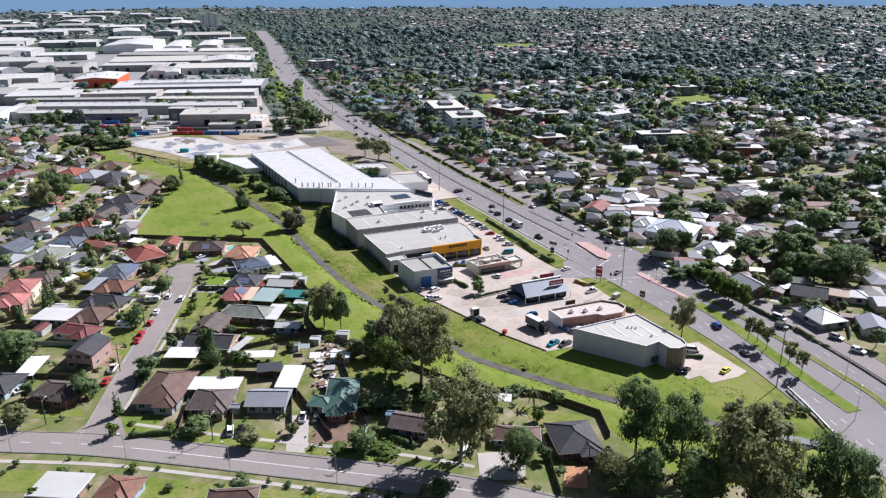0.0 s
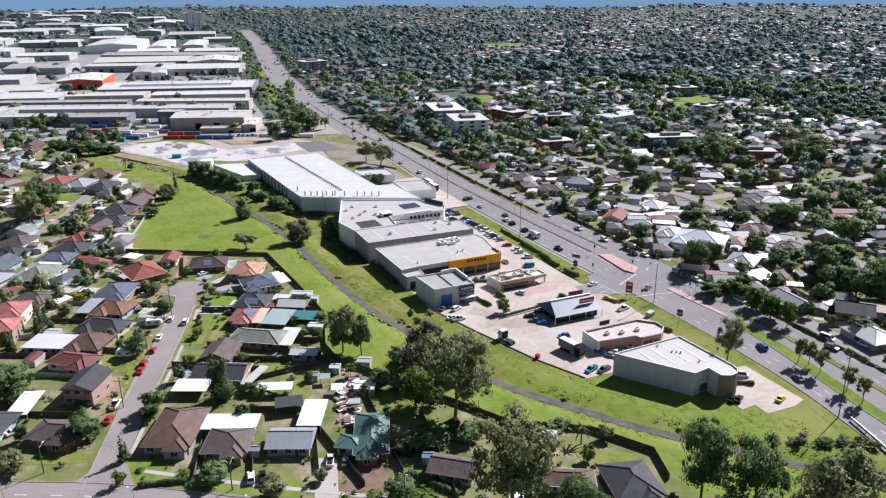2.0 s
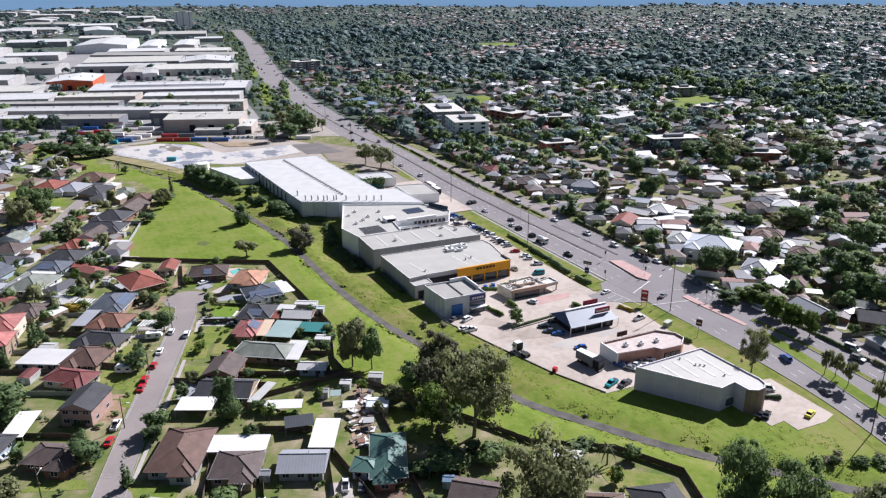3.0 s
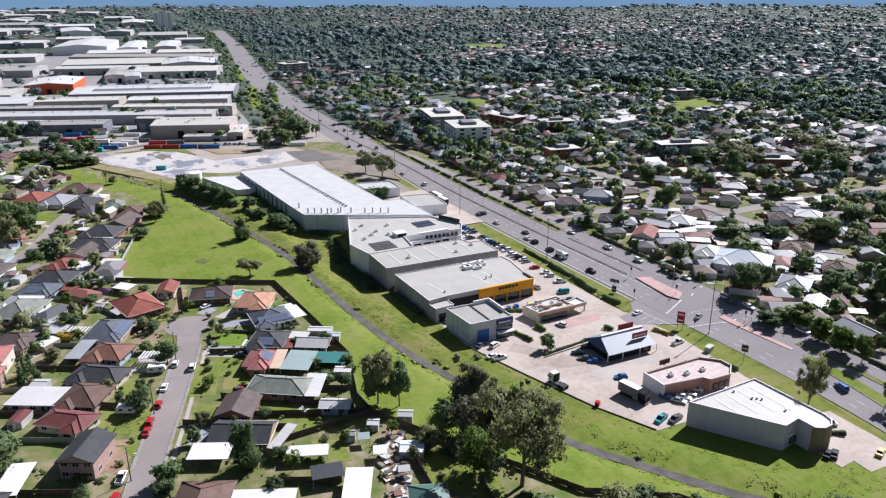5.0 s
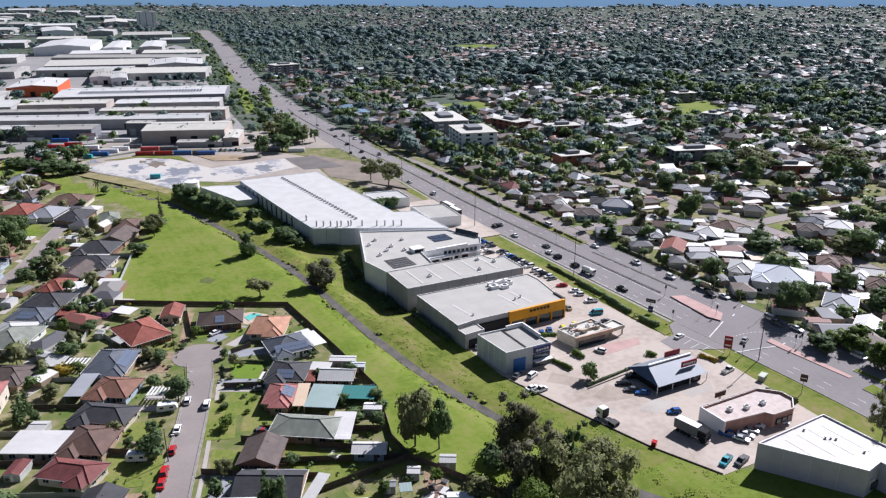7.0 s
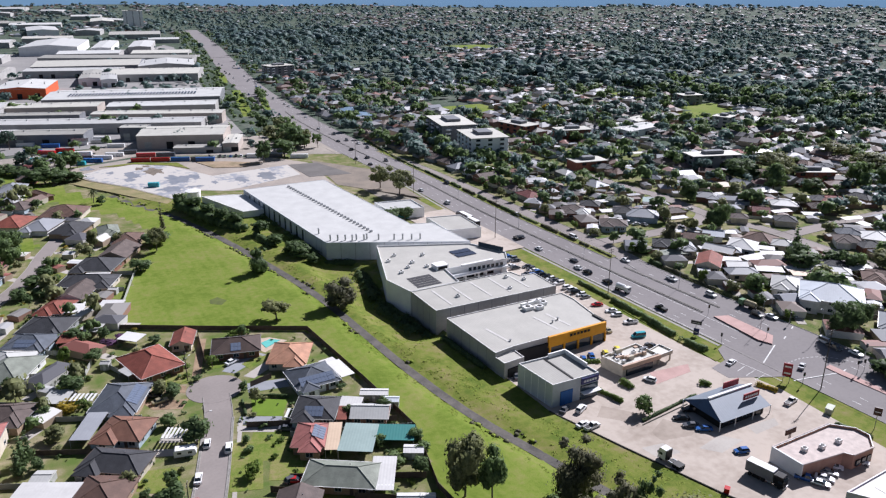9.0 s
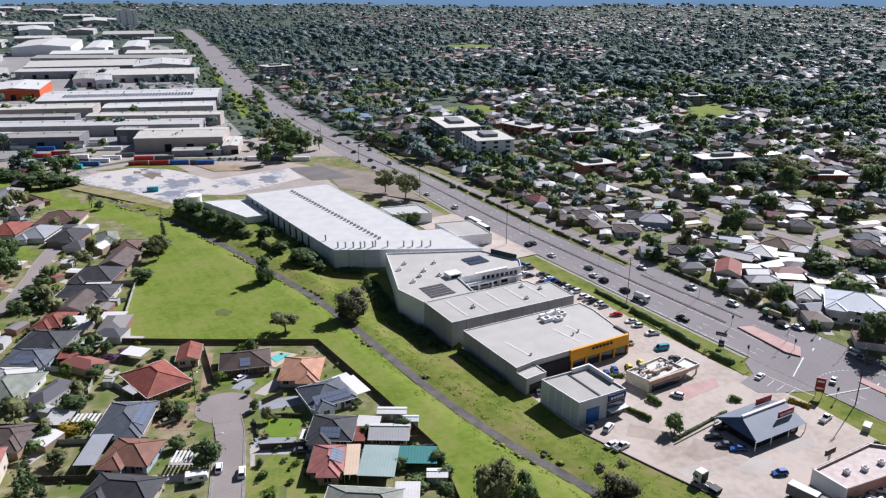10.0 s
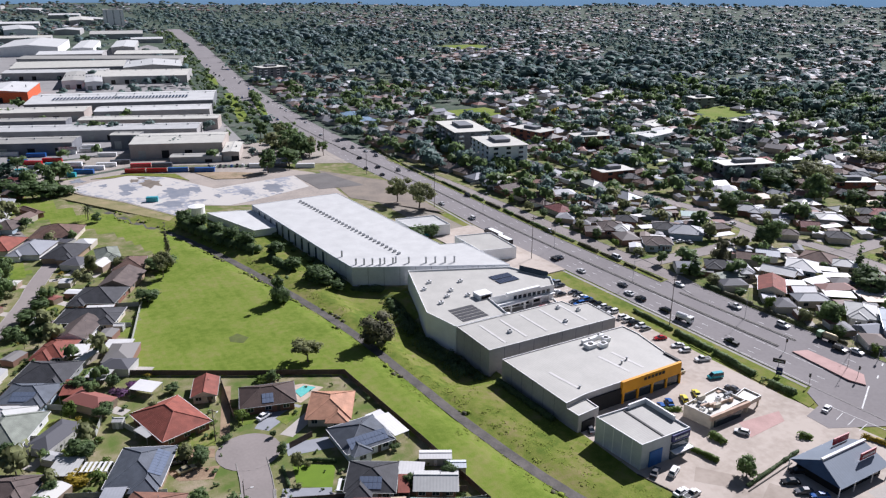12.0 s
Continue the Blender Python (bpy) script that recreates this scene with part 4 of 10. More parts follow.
def tanker(x, y, rot, paint="white"):
    """A short rigid truck with a round tank or drum."""
    ob = thing("tank_truck", rect_at(x, y, rot, base_height(x, y) + 0.07), f"{paint} rigid tanker truck on the main road", "truck")
    b = Build()
    b.box(1.7, 3.4, -1.15, 1.15, 0.6, 2.7)
    part("cab", b, PAINT[paint], ob)
    g = Build()
    g.box(3.38, 3.43, -1.0, 1.0, 1.6, 2.45)
    part("windscreen", g, M_GLASS, ob)
    b = Build()
    b.box(-3.3, 1.7, -0.5, 0.5, 0.7, 1.0)
    part("chassis", b, M_BLACK, ob)
    b = Build()
    b.tube((-3.2, 0, 1.95), (-2.6, 0, 1.95), 0.75, 1.1, 14), b.tube((-2.6, 0, 1.95), (0.9, 0, 1.95), 1.1, 1.1, 14), b.tube((0.9, 0, 1.95), (1.5, 0, 1.95), 1.1, 0.75, 14)
    part("tank", b, PAINT["white" if paint == "white" else "gold"], ob)
    t = Build()
    t.tube((0, -0.18, 0), (0, 0.18, 0), 0.48, 0.48, 12)
    tm = t.mesh("wheel", M_TYRE)
    for sx in (2.5, -1.3, -2.5):
        for sy in (-1, 1):
            p = part("wheel", tm, [], ob)
            p.matrix_basis = pose(sx, sy * 0.98, 0.48)
    return ob


# trees
def spray(points, normals, size, rng, mi=0):
    """Leaf sprays: one quad at each point; rows hold place and shading normal."""
    n = len(points)
    nor = normals + rng.normal(0, 0.3, (n, 3))
    nor /= np.linalg.norm(nor, axis=1)[:, None] + 1e-9
    a = np.cross(nor, rng.normal(0, 1, (n, 3)))
    a /= np.linalg.norm(a, axis=1)[:, None] + 1e-9
    b = np.cross(nor, a)
    s = size * rng.uniform(0.6, 1.3, (n, 1))
    v = np.stack([points - a * s, points - b * s * 0.7, points + a * s, points + b * s * 0.7], 1)
    soft = 0.62 * normals + 0.38 * nor
    return np.concatenate([v, np.repeat(soft[:, None, :], 4, 1)], 2).reshape(-1, 6)


def crown_points(kind, rng, n):
    """Points and outward ways on the lobes of a crown about 1 high and 1 wide, standing on 0."""
    if kind == "gum":
        lobes = [(rng.uniform(-0.34, 0.34), rng.uniform(-0.34, 0.34), rng.uniform(0.42, 0.9), rng.uniform(0.11, 0.2)) for _ in range(24)]
    elif kind == "sheoak":
        lobes = [(rng.normal(0, 0.15), rng.normal(0, 0.15), z, 0.30 * (1.08 - z) + 0.05) for z in np.linspace(0.12, 0.97, 16)]
    elif kind == "cypress":
        lobes = [(rng.normal(0, 0.02), rng.normal(0, 0.02), z, 0.13 * (1.1 - z) + 0.02) for z in np.linspace(0.08, 0.95, 10)]
    elif kind == "clump":
        lobes = [(0, 0, 0.62, 0.27)] + [(rng.uniform(0.16, 0.3) * math.cos(k * 1.05 + 0.4), rng.uniform(0.16, 0.3) * math.sin(k * 1.05 + 0.4), rng.uniform(0.38, 0.68), rng.uniform(0.17, 0.27)) for k in range(6)]
    elif kind == "shrub":
        lobes = [(rng.uniform(-0.3, 0.3), rng.uniform(-0.3, 0.3), rng.uniform(0.2, 0.65), rng.uniform(0.2, 0.32)) for _ in range(7)]
    else:
        lobes = [(0.3 * math.cos(k * 2.4) * rng.uniform(0.5, 1.1), 0.3 * math.sin(k * 2.4) * rng.uniform(0.5, 1.1), rng.uniform(0.24, 0.84), rng.uniform(0.14, 0.24)) for k in range(24)]
    if n > 5000 and kind in ("gum", "round"):
        ring = [(rng.uniform(0, 6.28), rng.uniform(0.3, 0.95), rng.uniform(0.055, 0.105)) for _ in range(38)]
        lobes = lobes + [(0.46 * math.cos(a) * math.sin(math.pi * z ** 0.8) ** 0.6, 0.46 * math.sin(a) * math.sin(math.pi * z ** 0.8) ** 0.6, z, r) for a, z, r in ring]
    pts, nor = [], []
    weights = np.array([l[3] ** 2 for l in lobes])
    weights /= weights.sum()
    for (x, y, z, r), w in zip(lobes, weights):
        m = max(3 if n > 150 else 1, int(n * w))
        d = rng.normal(0, 1, (m, 3))
        d /= np.linalg.norm(d, axis=1)[:, None]
        d[:, 2] = np.where(d[:, 2] < -0.35, -d[:, 2] * 0.6, d[:, 2])
        rad = r * rng.uniform(0.68, 1.1, (m, 1)) * (1 + 0.22 * np.sin(7 * d[:, :1] + 5 * d[:, 1:2] + 9 * z))
        p = np.array([x, y, z]) + d * rad * [1, 1, 0.8]
        pts.append(p), nor.append(0.65 * d + 0.35 * (p - [0, 0, 0.55]) * 2.2)
    return np.concatenate(pts), np.concatenate(nor), lobes


def quads_mesh(name, v, material):
    """Loose quads from rows of place and normal; the normals round the crown's shading."""
    n = len(v) // 4
    me = bpy.data.meshes.new(name)
    me.vertices.add(len(v))
    me.vertices.foreach_set("co", np.ascontiguousarray(v[:, :3], dtype=np.float32).ravel())
    me.loops.add(4 * n)
    me.loops.foreach_set("vertex_index", np.arange(4 * n, dtype=np.int32))
    me.polygons.add(n)
    me.polygons.foreach_set("loop_start", np.arange(0, 4 * n, 4, dtype=np.int32))
    me.polygons.foreach_set("use_smooth", [True] * n)
    me.update(calc_edges=True)
    nor = v[:, 3:] / (np.linalg.norm(v[:, 3:], axis=1)[:, None] + 1e-9)
    me.normals_split_custom_set_from_vertices(nor.tolist())
    me.materials.append(material)
    return me


def lobe_cores(lobes, share, rng, fine=False):
    """Quads of uneven lumps that fill the lobes behind the sprays: rounded when fine, else eight-sided."""
    out = []
    mid = np.mean([l[:3] for l in lobes], axis=0)

    def corner(x, y, z, d, k):
        w = (x + d[0] * k - mid[0], y + d[1] * k - mid[1], z + d[2] * k - mid[2])
        m = math.sqrt(w[0] ** 2 + w[1] ** 2 + w[2] ** 2) + 1e-6
        return (x + d[0] * k, y + d[1] * k, z + d[2] * k * 0.85, 0.65 * d[0] + 0.35 * w[0] / m, 0.65 * d[1] + 0.35 * w[1] / m, 0.65 * d[2] + 0.35 * w[2] / m)

    for x, y, z, r in lobes:
        if fine:
            for ax in range(3):
                for sg in (-1, 1):
                    for u in (-1, 0):
                        for w in (-1, 0):
                            q = []
                            for du, dw in ((0, 0), (1, 0), (1, 1), (0, 1)):
                                c = [0.0, 0.0, 0.0]
                                c[ax], c[(ax + 1) % 3], c[(ax + 2) % 3] = sg, u + du, w + dw
                                n = math.sqrt(c[0] ** 2 + c[1] ** 2 + c[2] ** 2)
                                k = r * share * (1 + 0.22 * math.sin(5 * c[0] + 7 * c[1] + 3 * c[2] + 40 * x + 17 * y))
                                q.append(corner(x, y, z, (c[0] / n, c[1] / n, c[2] / n), k))
                            out += q if sg > 0 else q[::-1]
            continue
        k = rng.uniform(0.84, 1.12, 13) * r * share
        low, mid_ring = [], []
        for i in range(6):
            a = i * math.pi / 3 + x * 50
            low.append(corner(x, y, z, (0.98 * math.cos(a), 0.98 * math.sin(a), -0.2), k[i]))
            mid_ring.append(corner(x, y, z, (0.72 * math.cos(a + 0.5), 0.72 * math.sin(a + 0.5), 0.69), k[6 + i]))
        top, bot = corner(x, y, z, (0, 0, 1), k[12]), corner(x, y, z, (0, 0, -1), 0.6 * k[12])
        for i in range(6):
            j = (i + 1) % 6
            out += [low[i], low[j], mid_ring[j], mid_ring[i]]
        for i in (0, 2, 4):
            out += [mid_ring[i], mid_ring[i + 1], mid_ring[(i + 2) % 6], top, low[(i + 2) % 6], low[i + 1], low[i], bot]
    return np.array(out, dtype=float)


def ruffle(v, amount, rng):
    """Tilts each spray of a far crown its own way, so that crowns do not shade like balls."""
    v[:, 3:] += np.repeat(rng.normal(0, amount, (len(v) // 4, 3)), 4, axis=0)
    return v


TREE_SAID = {"gum": "tall eucalypt with open grey-green crown and pale trunk", "round": "dense dark green broadleaf tree with rounded uneven crown",
             "sheoak": "shaggy grey-green she-oak tree with drooping foliage", "cypress": "narrow dark green pencil cypress", "shrub": "low leafy green garden shrub"}
TREE_FIRST = {}


def tree(x, y, kind="round", height=9.0, width=None, leaf=None, rot=None, seed=None):
    rnd = random.Random(int(x * 31 + y * 17))
    leaf = leaf or {"gum": "gum", "round": "mid" if y < 300 and x < 180 else "dark", "sheoak": "sheoak", "cypress": "dark", "shrub": "bright"}[kind]
    variant = rnd.randrange(3)
    width = width or height * {"gum": 0.75, "round": 0.95, "sheoak": 0.7, "cypress": 0.8, "shrub": 1.2}[kind]
    big = height > 9 and kind in ("gum", "round", "sheoak")
    near = big and y < 195
    far = y > 560
    key = (kind, leaf, variant, big, near, far)
    m = pose(x, y, ground_height(x, y) - 0.05, 0, 0, rnd.uniform(0, 360))
    if key in TREE_FIRST:
        was = TREE_FIRST[key].scale
        return copy_thing(TREE_FIRST[key], m @ Matrix.Diagonal((width / was.x, width / was.y, height / was.z, 1)))
    m = m @ Matrix.Diagonal((width, width, height, 1))
    rng = np.random.default_rng(variant * 7 + len(kind) + len(leaf))
    count = {"gum": 640, "round": 760, "sheoak": 900, "cypress": 220, "shrub": 170}[kind] * (10 if near else 0.35 if far else 4 if big else 1)
    size = {"gum": 0.062, "round": 0.066, "sheoak": 0.052, "cypress": 0.038, "shrub": 0.1}[kind] * (0.33 if near else 1.3 if far else 0.56 if big else 1)
    count = int(count)
    p, n, lobes = crown_points(kind, rng, count)
    name = "shrub" if kind == "shrub" else "tree"
    ob = thing(name, m, TREE_SAID[kind], name, "trees" if name == "tree" else "shrubs")
    v = np.concatenate([spray(p, n, size, rng), lobe_cores(lobes[::2] if kind == "shrub" else lobes, 0.42 if near else {"gum": 0.6, "shrub": 0.7, "sheoak": 0.72}.get(kind, 0.7), rng, big and not far)])
    part("crown", quads_mesh("crown", v, LEAF[leaf]), [], ob)
    b = Build()
    if kind in ("gum", "round", "sheoak"):
        top = 0.55
        b.tube((0, 0, -0.03), (0.02, 0.01, top * 0.5), 0.030, 0.022, 7), b.tube((0.02, 0.01, top * 0.5), (0.0, 0.03, top + 0.2), 0.022, 0.008, 7)
        for k, (lx, ly, lz, lr) in enumerate(lobes[:9]):
            b.tube((0.02, 0.01, 0.22 + 0.05 * (k % 5)), (lx * 0.9, ly * 0.9, lz), 0.012, 0.003, 5)
    else:
        b.tube((0, 0, -0.03), (0, 0, 0.5), 0.03, 0.01, 6)
    if kind != "shrub":
        part("trunk", b, M_BARK, ob)
    TREE_FIRST[key] = ob
    return ob


PALM = []


def palm(x, y, height=7.0):
    m = pose(x, y, ground_height(x, y), 0, 0, (x * 37) % 360)
    if PALM:
        k = height / 7 / PALM[0].scale.x
        return copy_thing(PALM[0], m @ Matrix.Diagonal((k, k, k, 1)))
    m = m @ Matrix.Diagonal((height / 7, height / 7, height / 7, 1))
    ob = thing("palm_tree", m, "palm tree with arching feathery fronds and slim trunk", "tree", "trees")
    b = Build()
    b.tube((0, 0, -0.1), (0.15, 0.1, 3), 0.24, 0.17, 8), b.tube((0.15, 0.1, 3), (0.1, 0.2, 5.2), 0.17, 0.14, 8)
    part("trunk", b, M_BARK, ob)
    for k in range(16):
        b = Build()
        a = k * 2.4
        lift = 0.9 - 0.09 * k
        prev = Vector((0.1, 0.2, 5.2))
        side = Vector((-math.sin(a), math.cos(a), 0))
        for s in range(5):
            f = (s + 1) / 5
            cur = Vector((0.1 + 2.9 * f * math.cos(a), 0.2 + 2.9 * f * math.sin(a), 5.2 + 2.4 * lift * f - 2.6 * f * f))
            w0, w1 = 0.42 * (1 - s / 5.5), 0.42 * (1 - (s + 1) / 5.5)
            b.face([prev, cur, cur + side * w1 - Vector((0, 0, w1 * 0.6)), prev + side * w0 - Vector((0, 0, w0 * 0.6))])
            b.face([prev, prev - side * w0 - Vector((0, 0, w0 * 0.6)), cur - side * w1 - Vector((0, 0, w1 * 0.6)), cur])
            prev = cur
        part("frond", b, LEAF["palm"], ob)
    PALM.append(ob)
    return ob


def hedge(x0, y0, x1, y1, width=1.6, height=1.3, leaf="bright", density=26):
    """A clipped or straggling hedge along a line, of leaf sprays on an uneven core."""
    p, q = Vector((x0, y0)), Vector((x1, y1))
    length = (q - p).length
    rng = np.random.default_rng(int(x0 * 3 + y0))
    n = int(length * density * 1.7)
    s = rng.uniform(0, length, n)
    a = rng.uniform(0, math.pi, n)
    bumpy = 0.86 + 0.22 * np.sin(s * 0.9 + 2 * np.sin(s * 0.31))
    loc = np.stack([s, np.cos(a) * width / 2 * bumpy, 0.1 + np.sin(a) * height * bumpy], 1)
    nor = np.stack([0 * s, np.cos(a), np.sin(a)], 1)
    lumps = [(u, rng.normal(0, 0.06 * width), height * 0.45, width * 0.5 * rng.uniform(0.85, 1.1)) for u in np.arange(width * 0.4, length - 0.2 * width, width * 0.45)]
    v = np.concatenate([spray(loc, nor, 0.26, rng)] + [lobe_cores([l], min(1.1, 1.55 * height / width), rng) for l in lumps])
    z = ground_height((x0 + x1) / 2, (y0 + y1) / 2)
    ob = thing("hedge", pose(x0, y0, z, 0, 0, math.degrees(math.atan2(q.y - p.y, q.x - p.x))), "uneven green hedge of leafy shrubs in a bed", "hedge", "hedges")
    part("foliage", quads_mesh("foliage", v, LEAF[leaf]), [], ob)
    return ob


PANEL = {}


def fence(x0, y0, x1, y1, kind="timber", height=1.8):
    """A boundary fence of panels and posts."""
    p, q = Vector((x0, y0)), Vector((x1, y1))
    n = max(1, round((q - p).length / 4.2))
    step = (q - p).length / n
    said = "dark weathered timber paling boundary fence" if kind == "timber" else "pale steel panel boundary fence"
    ob = thing("fence", pose(x0, y0, 0, 0, 0, math.degrees(math.atan2(q.y - p.y, q.x - p.x))), said, "fence", "fences")
    material = M_TIMBER if kind == "timber" else M_STEELF
    if kind not in PANEL:
        b = Build()
        up, down = [], []
        for k in range(17):
            y = 0.02 if k % 2 else -0.02
            up.append((0.15 * k, y, 1.78 + 0.02 * (k % 3))), down.append((0.15 * k, y, 0.03))
        for k in range(16):
            b.face([down[k], down[k + 1], up[k + 1], up[k]])
            b.face([(x, y + 0.05, z) for x, y, z in (up[k], up[k + 1], down[k + 1], down[k])])
            b.face([up[k], up[k + 1], (up[k + 1][0], up[k + 1][1] + 0.05, up[k + 1][2]), (up[k][0], up[k][1] + 0.05, up[k][2])])
        c = Build()
        c.box(-0.06, 0.06, -0.06, 0.06, -0.4, 1.85)
        PANEL[kind] = (b.mesh("panel", material), c.mesh("post", material))
    d = (q - p) / n
    for k in range(n):
        c = p + d * (k + 0.5)
        o = part("panel", PANEL[kind][0], [], ob)
        z = ground_height(c.x, c.y)
        o.matrix_basis = pose(k * step, 0, z) @ Matrix.Diagonal((step / 2.4, 1, height / 1.8, 1))
        o = part("post", PANEL[kind][1], [], ob)
        o.matrix_basis = pose(k * step, 0, z) @ Matrix.Diagonal((1, 1, height / 1.8, 1))
    return ob


def power_pole(x, y, height=9.5, rot=0.0, arms=1, lamp=False, steel=False):
    ob = thing("street_lamp" if steel else "power_pole", rect_at(x, y, rot), "slim steel street lamp with outreach arm" if steel else "weathered timber power pole with cross-arm and insulators", "pole", "poles")
    b = Build()
    r = 0.09 if steel else 0.16
    b.tube((0, 0, -0.3), (0, 0, height), r, r * 0.62, 8)
    part("pole", b, M_GALV if steel else M_POLE, ob)
    if not steel:
        for k in range(arms):
            b = Build()
            b.box(-0.06, 0.06, -1.2, 1.2, height - 0.6 - 0.9 * k, height - 0.46 - 0.9 * k)
            arm = part("cross_arm", b, M_POLE, ob)
            for s in (-1.1, -0.5, 0.5, 1.1):
                i = Build()
                i.tube((0, s, height - 0.46 - 0.9 * k), (0, s, height - 0.2 - 0.9 * k), 0.06, 0.04, 6)
                part("insulator", i, M_FRAME, arm)
    if lamp or steel:
        b = Build()
        z = height - (0.1 if steel else 2.2)
        b.tube((0, 0, z - 0.3), (1.6, 0, z + 0.25), 0.045, 0.04, 6)
        arm = part("lamp_arm", b, M_GALV, ob)
        i = Build()
        i.box(1.5, 2.2, -0.14, 0.14, z + 0.2, z + 0.34)
        part("lamp_head", i, M_FRAME, arm)
    return ob


def wires(points, sag=0.5):
    """Slack lines from pole to pole."""
    cu = bpy.data.curves.new("power_line", "CURVE")
    cu.dimensions, cu.bevel_depth, cu.bevel_resolution = "3D", 0.011, 0
    for off in (-1.0, 0.0, 1.0):
        for (x0, y0, z0), (x1, y1, z1) in zip(points, points[1:]):
            d = Vector((y0 - y1, x1 - x0, 0)).normalized() * off
            sp = cu.splines.new("POLY")
            sp.points.add(8)
            for k in range(9):
                f = k / 8
                sp.points[k].co = (x0 + (x1 - x0) * f + d.x, y0 + (y1 - y0) * f + d.y, z0 + (z1 - z0) * f - 4 * sag * f * (1 - f), 1)
    cu.materials.append(M_BLACK)
    ob = new("power_line", cu)
    return tagged(ob, "thin black slack power lines between timber poles", "cable")


def pole_sign(x, y, z_low, w, h, rot, material, bars, posts=1, said="red panel sign on a pole"):
    """A roadside sign: panel, posts and plain bars for its lettering."""
    ob = thing("road_sign", rect_at(x, y, rot), said, "sign", "roadside signs")
    b = Build()
    for k in range(posts):
        u = 0 if posts == 1 else (k - 0.5) * w * 0.7
        b.box(u - 0.09, u + 0.09, -0.09, 0.09, -0.3, z_low + 0.1)
    part("post", b, M_GALV, ob)
    b = Build()
    b.box(-w / 2, w / 2, -0.16, 0.16, z_low, z_low + h)
    pan = part("panel", b, material, ob)
    for k in range(bars):
        b = Build()
        z = z_low + h * (0.25 + 0.5 * k / max(1, bars - 1) if bars > 1 else 0.45)
        b.box(-w * 0.36, w * 0.36, -0.19, 0.19, z - h * 0.06, z + h * 0.06)
        part("bar", b, M_FRAME, pan)
    return ob


def bars(parent, p0, p1, z, height, material, n=5, out=(0, -1)):
    """A row of plain blocks that stands for lettering on a wall between two plan points."""
    p0, p1, o = Vector(p0), Vector(p1), Vector(out)
    for k in range(n):
        a, c = p0 + (p1 - p0) * (k / n), p0 + (p1 - p0) * ((k + 0.72) / n)
        b = Build()
        q = [a, c, c + o * 0.08, a + o * 0.08]
        b.prism([(v.x, v.y) for v in q], z, z + height)
        part("bar", b, material, parent)


def pergola(x, y, w, d, rot, n=8, h=2.5):
    """White slatted pergola on posts."""
    ob = thing("pergola", rect_at(x, y, rot), "white slatted timber pergola beside a house", "pergola", "pergolas")
    b = Build()
    b.box(-w / (2 * n) * 0.5, w / (2 * n) * 0.5, -d / 2, d / 2, h, h + 0.14)
    sm = b.mesh("slat", M_FRAME)
    for k in range(n):
        p = part("slat", sm, [], ob)
        p.matrix_basis = pose((k + 0.5) / n * w - w / 2, 0, 0)
    b = Build()
    b.box(-0.05, 0.05, -0.05, 0.05, -0.2, h)
    pm = b.mesh("post", M_FRAME)
    for sx in (-1, 1):
        for sy in (-1, 1):
            p = part("post", pm, [], ob)
            p.matrix_basis = pose(sx * (w / 2 - 0.1), sy * (d / 2 - 0.1), 0)
    for sy in (-1, 1):
        b = Build()
        b.box(-w / 2, w / 2, sy * d / 2 * 0.92 - 0.04, sy * d / 2 * 0.92 + 0.04, h - 0.14, h)
        part("beam", b, M_FRAME, ob)


def clothes_line(x, y):
    ob = thing("clothes_line", rect_at(x, y, x * 7), "rotary clothes line standing on a back lawn", "clothes line", "clothes lines")
    b = Build()
    b.tube((0, 0, -0.1), (0, 0, 2.0), 0.04, 0.04, 6)
    part("mast", b, M_GALV, ob)
    for k in range(4):
        a = k * math.pi / 2
        b = Build()
        b.tube((0, 0, 1.7), (1.9 * math.cos(a), 1.9 * math.sin(a), 2.1), 0.03, 0.025, 5)
        arm = part("arm", b, M_GALV, ob)
        for r in (0.8, 1.3, 1.85):
            b = Build()
            b.tube((r * math.cos(a), r * math.sin(a), 1.7 + 0.21 * r), (r * math.cos(a + 1.57), r * math.sin(a + 1.57), 1.7 + 0.21 * r), 0.015, 0.015, 4)
            part("line", b, M_GALV, arm)


# ---- houses round the culs-de-sac and beyond the main road ----
house(4.2, 335.2, 14.1, 19.0, 15, "hip", "red")
house(16.5, 346.9, 7.4, 11.1, -19, "gable", "red", h=2.4)
house(-6.6, 316.4, 13.4, 16.5, -26, "hip", "slate", solar=18)
house(-7.8, 299.2, 12.9, 11.5, -34, "hip", "terra")
canopy(-16.0, 305.3, 5.2, 13.4, -27, "grey", 2.6)
house(-11.8, 285.1, 16.5, 9.8, -36, "hip", "charcoal")
house(-16.4, 273.4, 12.6, 13.1, -31, "hip", "brown")
house(-21.3, 261.5, 15.1, 8.5, -39, "hip", "darkred")
house(-17.5, 240.5, 9.5, 12.5, -29, "gable", "charcoal", "rose", h=5)
house(-25.2, 219.4, 13.8, 9.3, -32, "hip", "greybrown")
house(-40.9, 230.5, 9.4, 11.9, -29, "hip", "charcoal")
canopy(-33.7, 238.7, 6.0, 12.5, -20, "white", 2.6)
house(3.4, 207.9, 12.9, 19.0, -25, "hip", "brown")
house(14.6, 195.4, 11.9, 11.4, -24, "hip", "greybrown")
canopy(16.7, 203.8, 14.7, 7.2, -25, "white", 2.8)
house(29.3, 189.6, 11.8, 9.7, -25, "gable", "grey")
canopy(37.6, 198.6, 6.6, 13, -26, "white", 3)
canopy(33.2, 207.3, 7.7, 5.4, -12, "dark", 2.8)
house(48.9, 182.9, 9.2, 19.0, -21, "hip", "green")
house(42.6, 181.5, 7.0, 6.3, -33, "hip", "green")
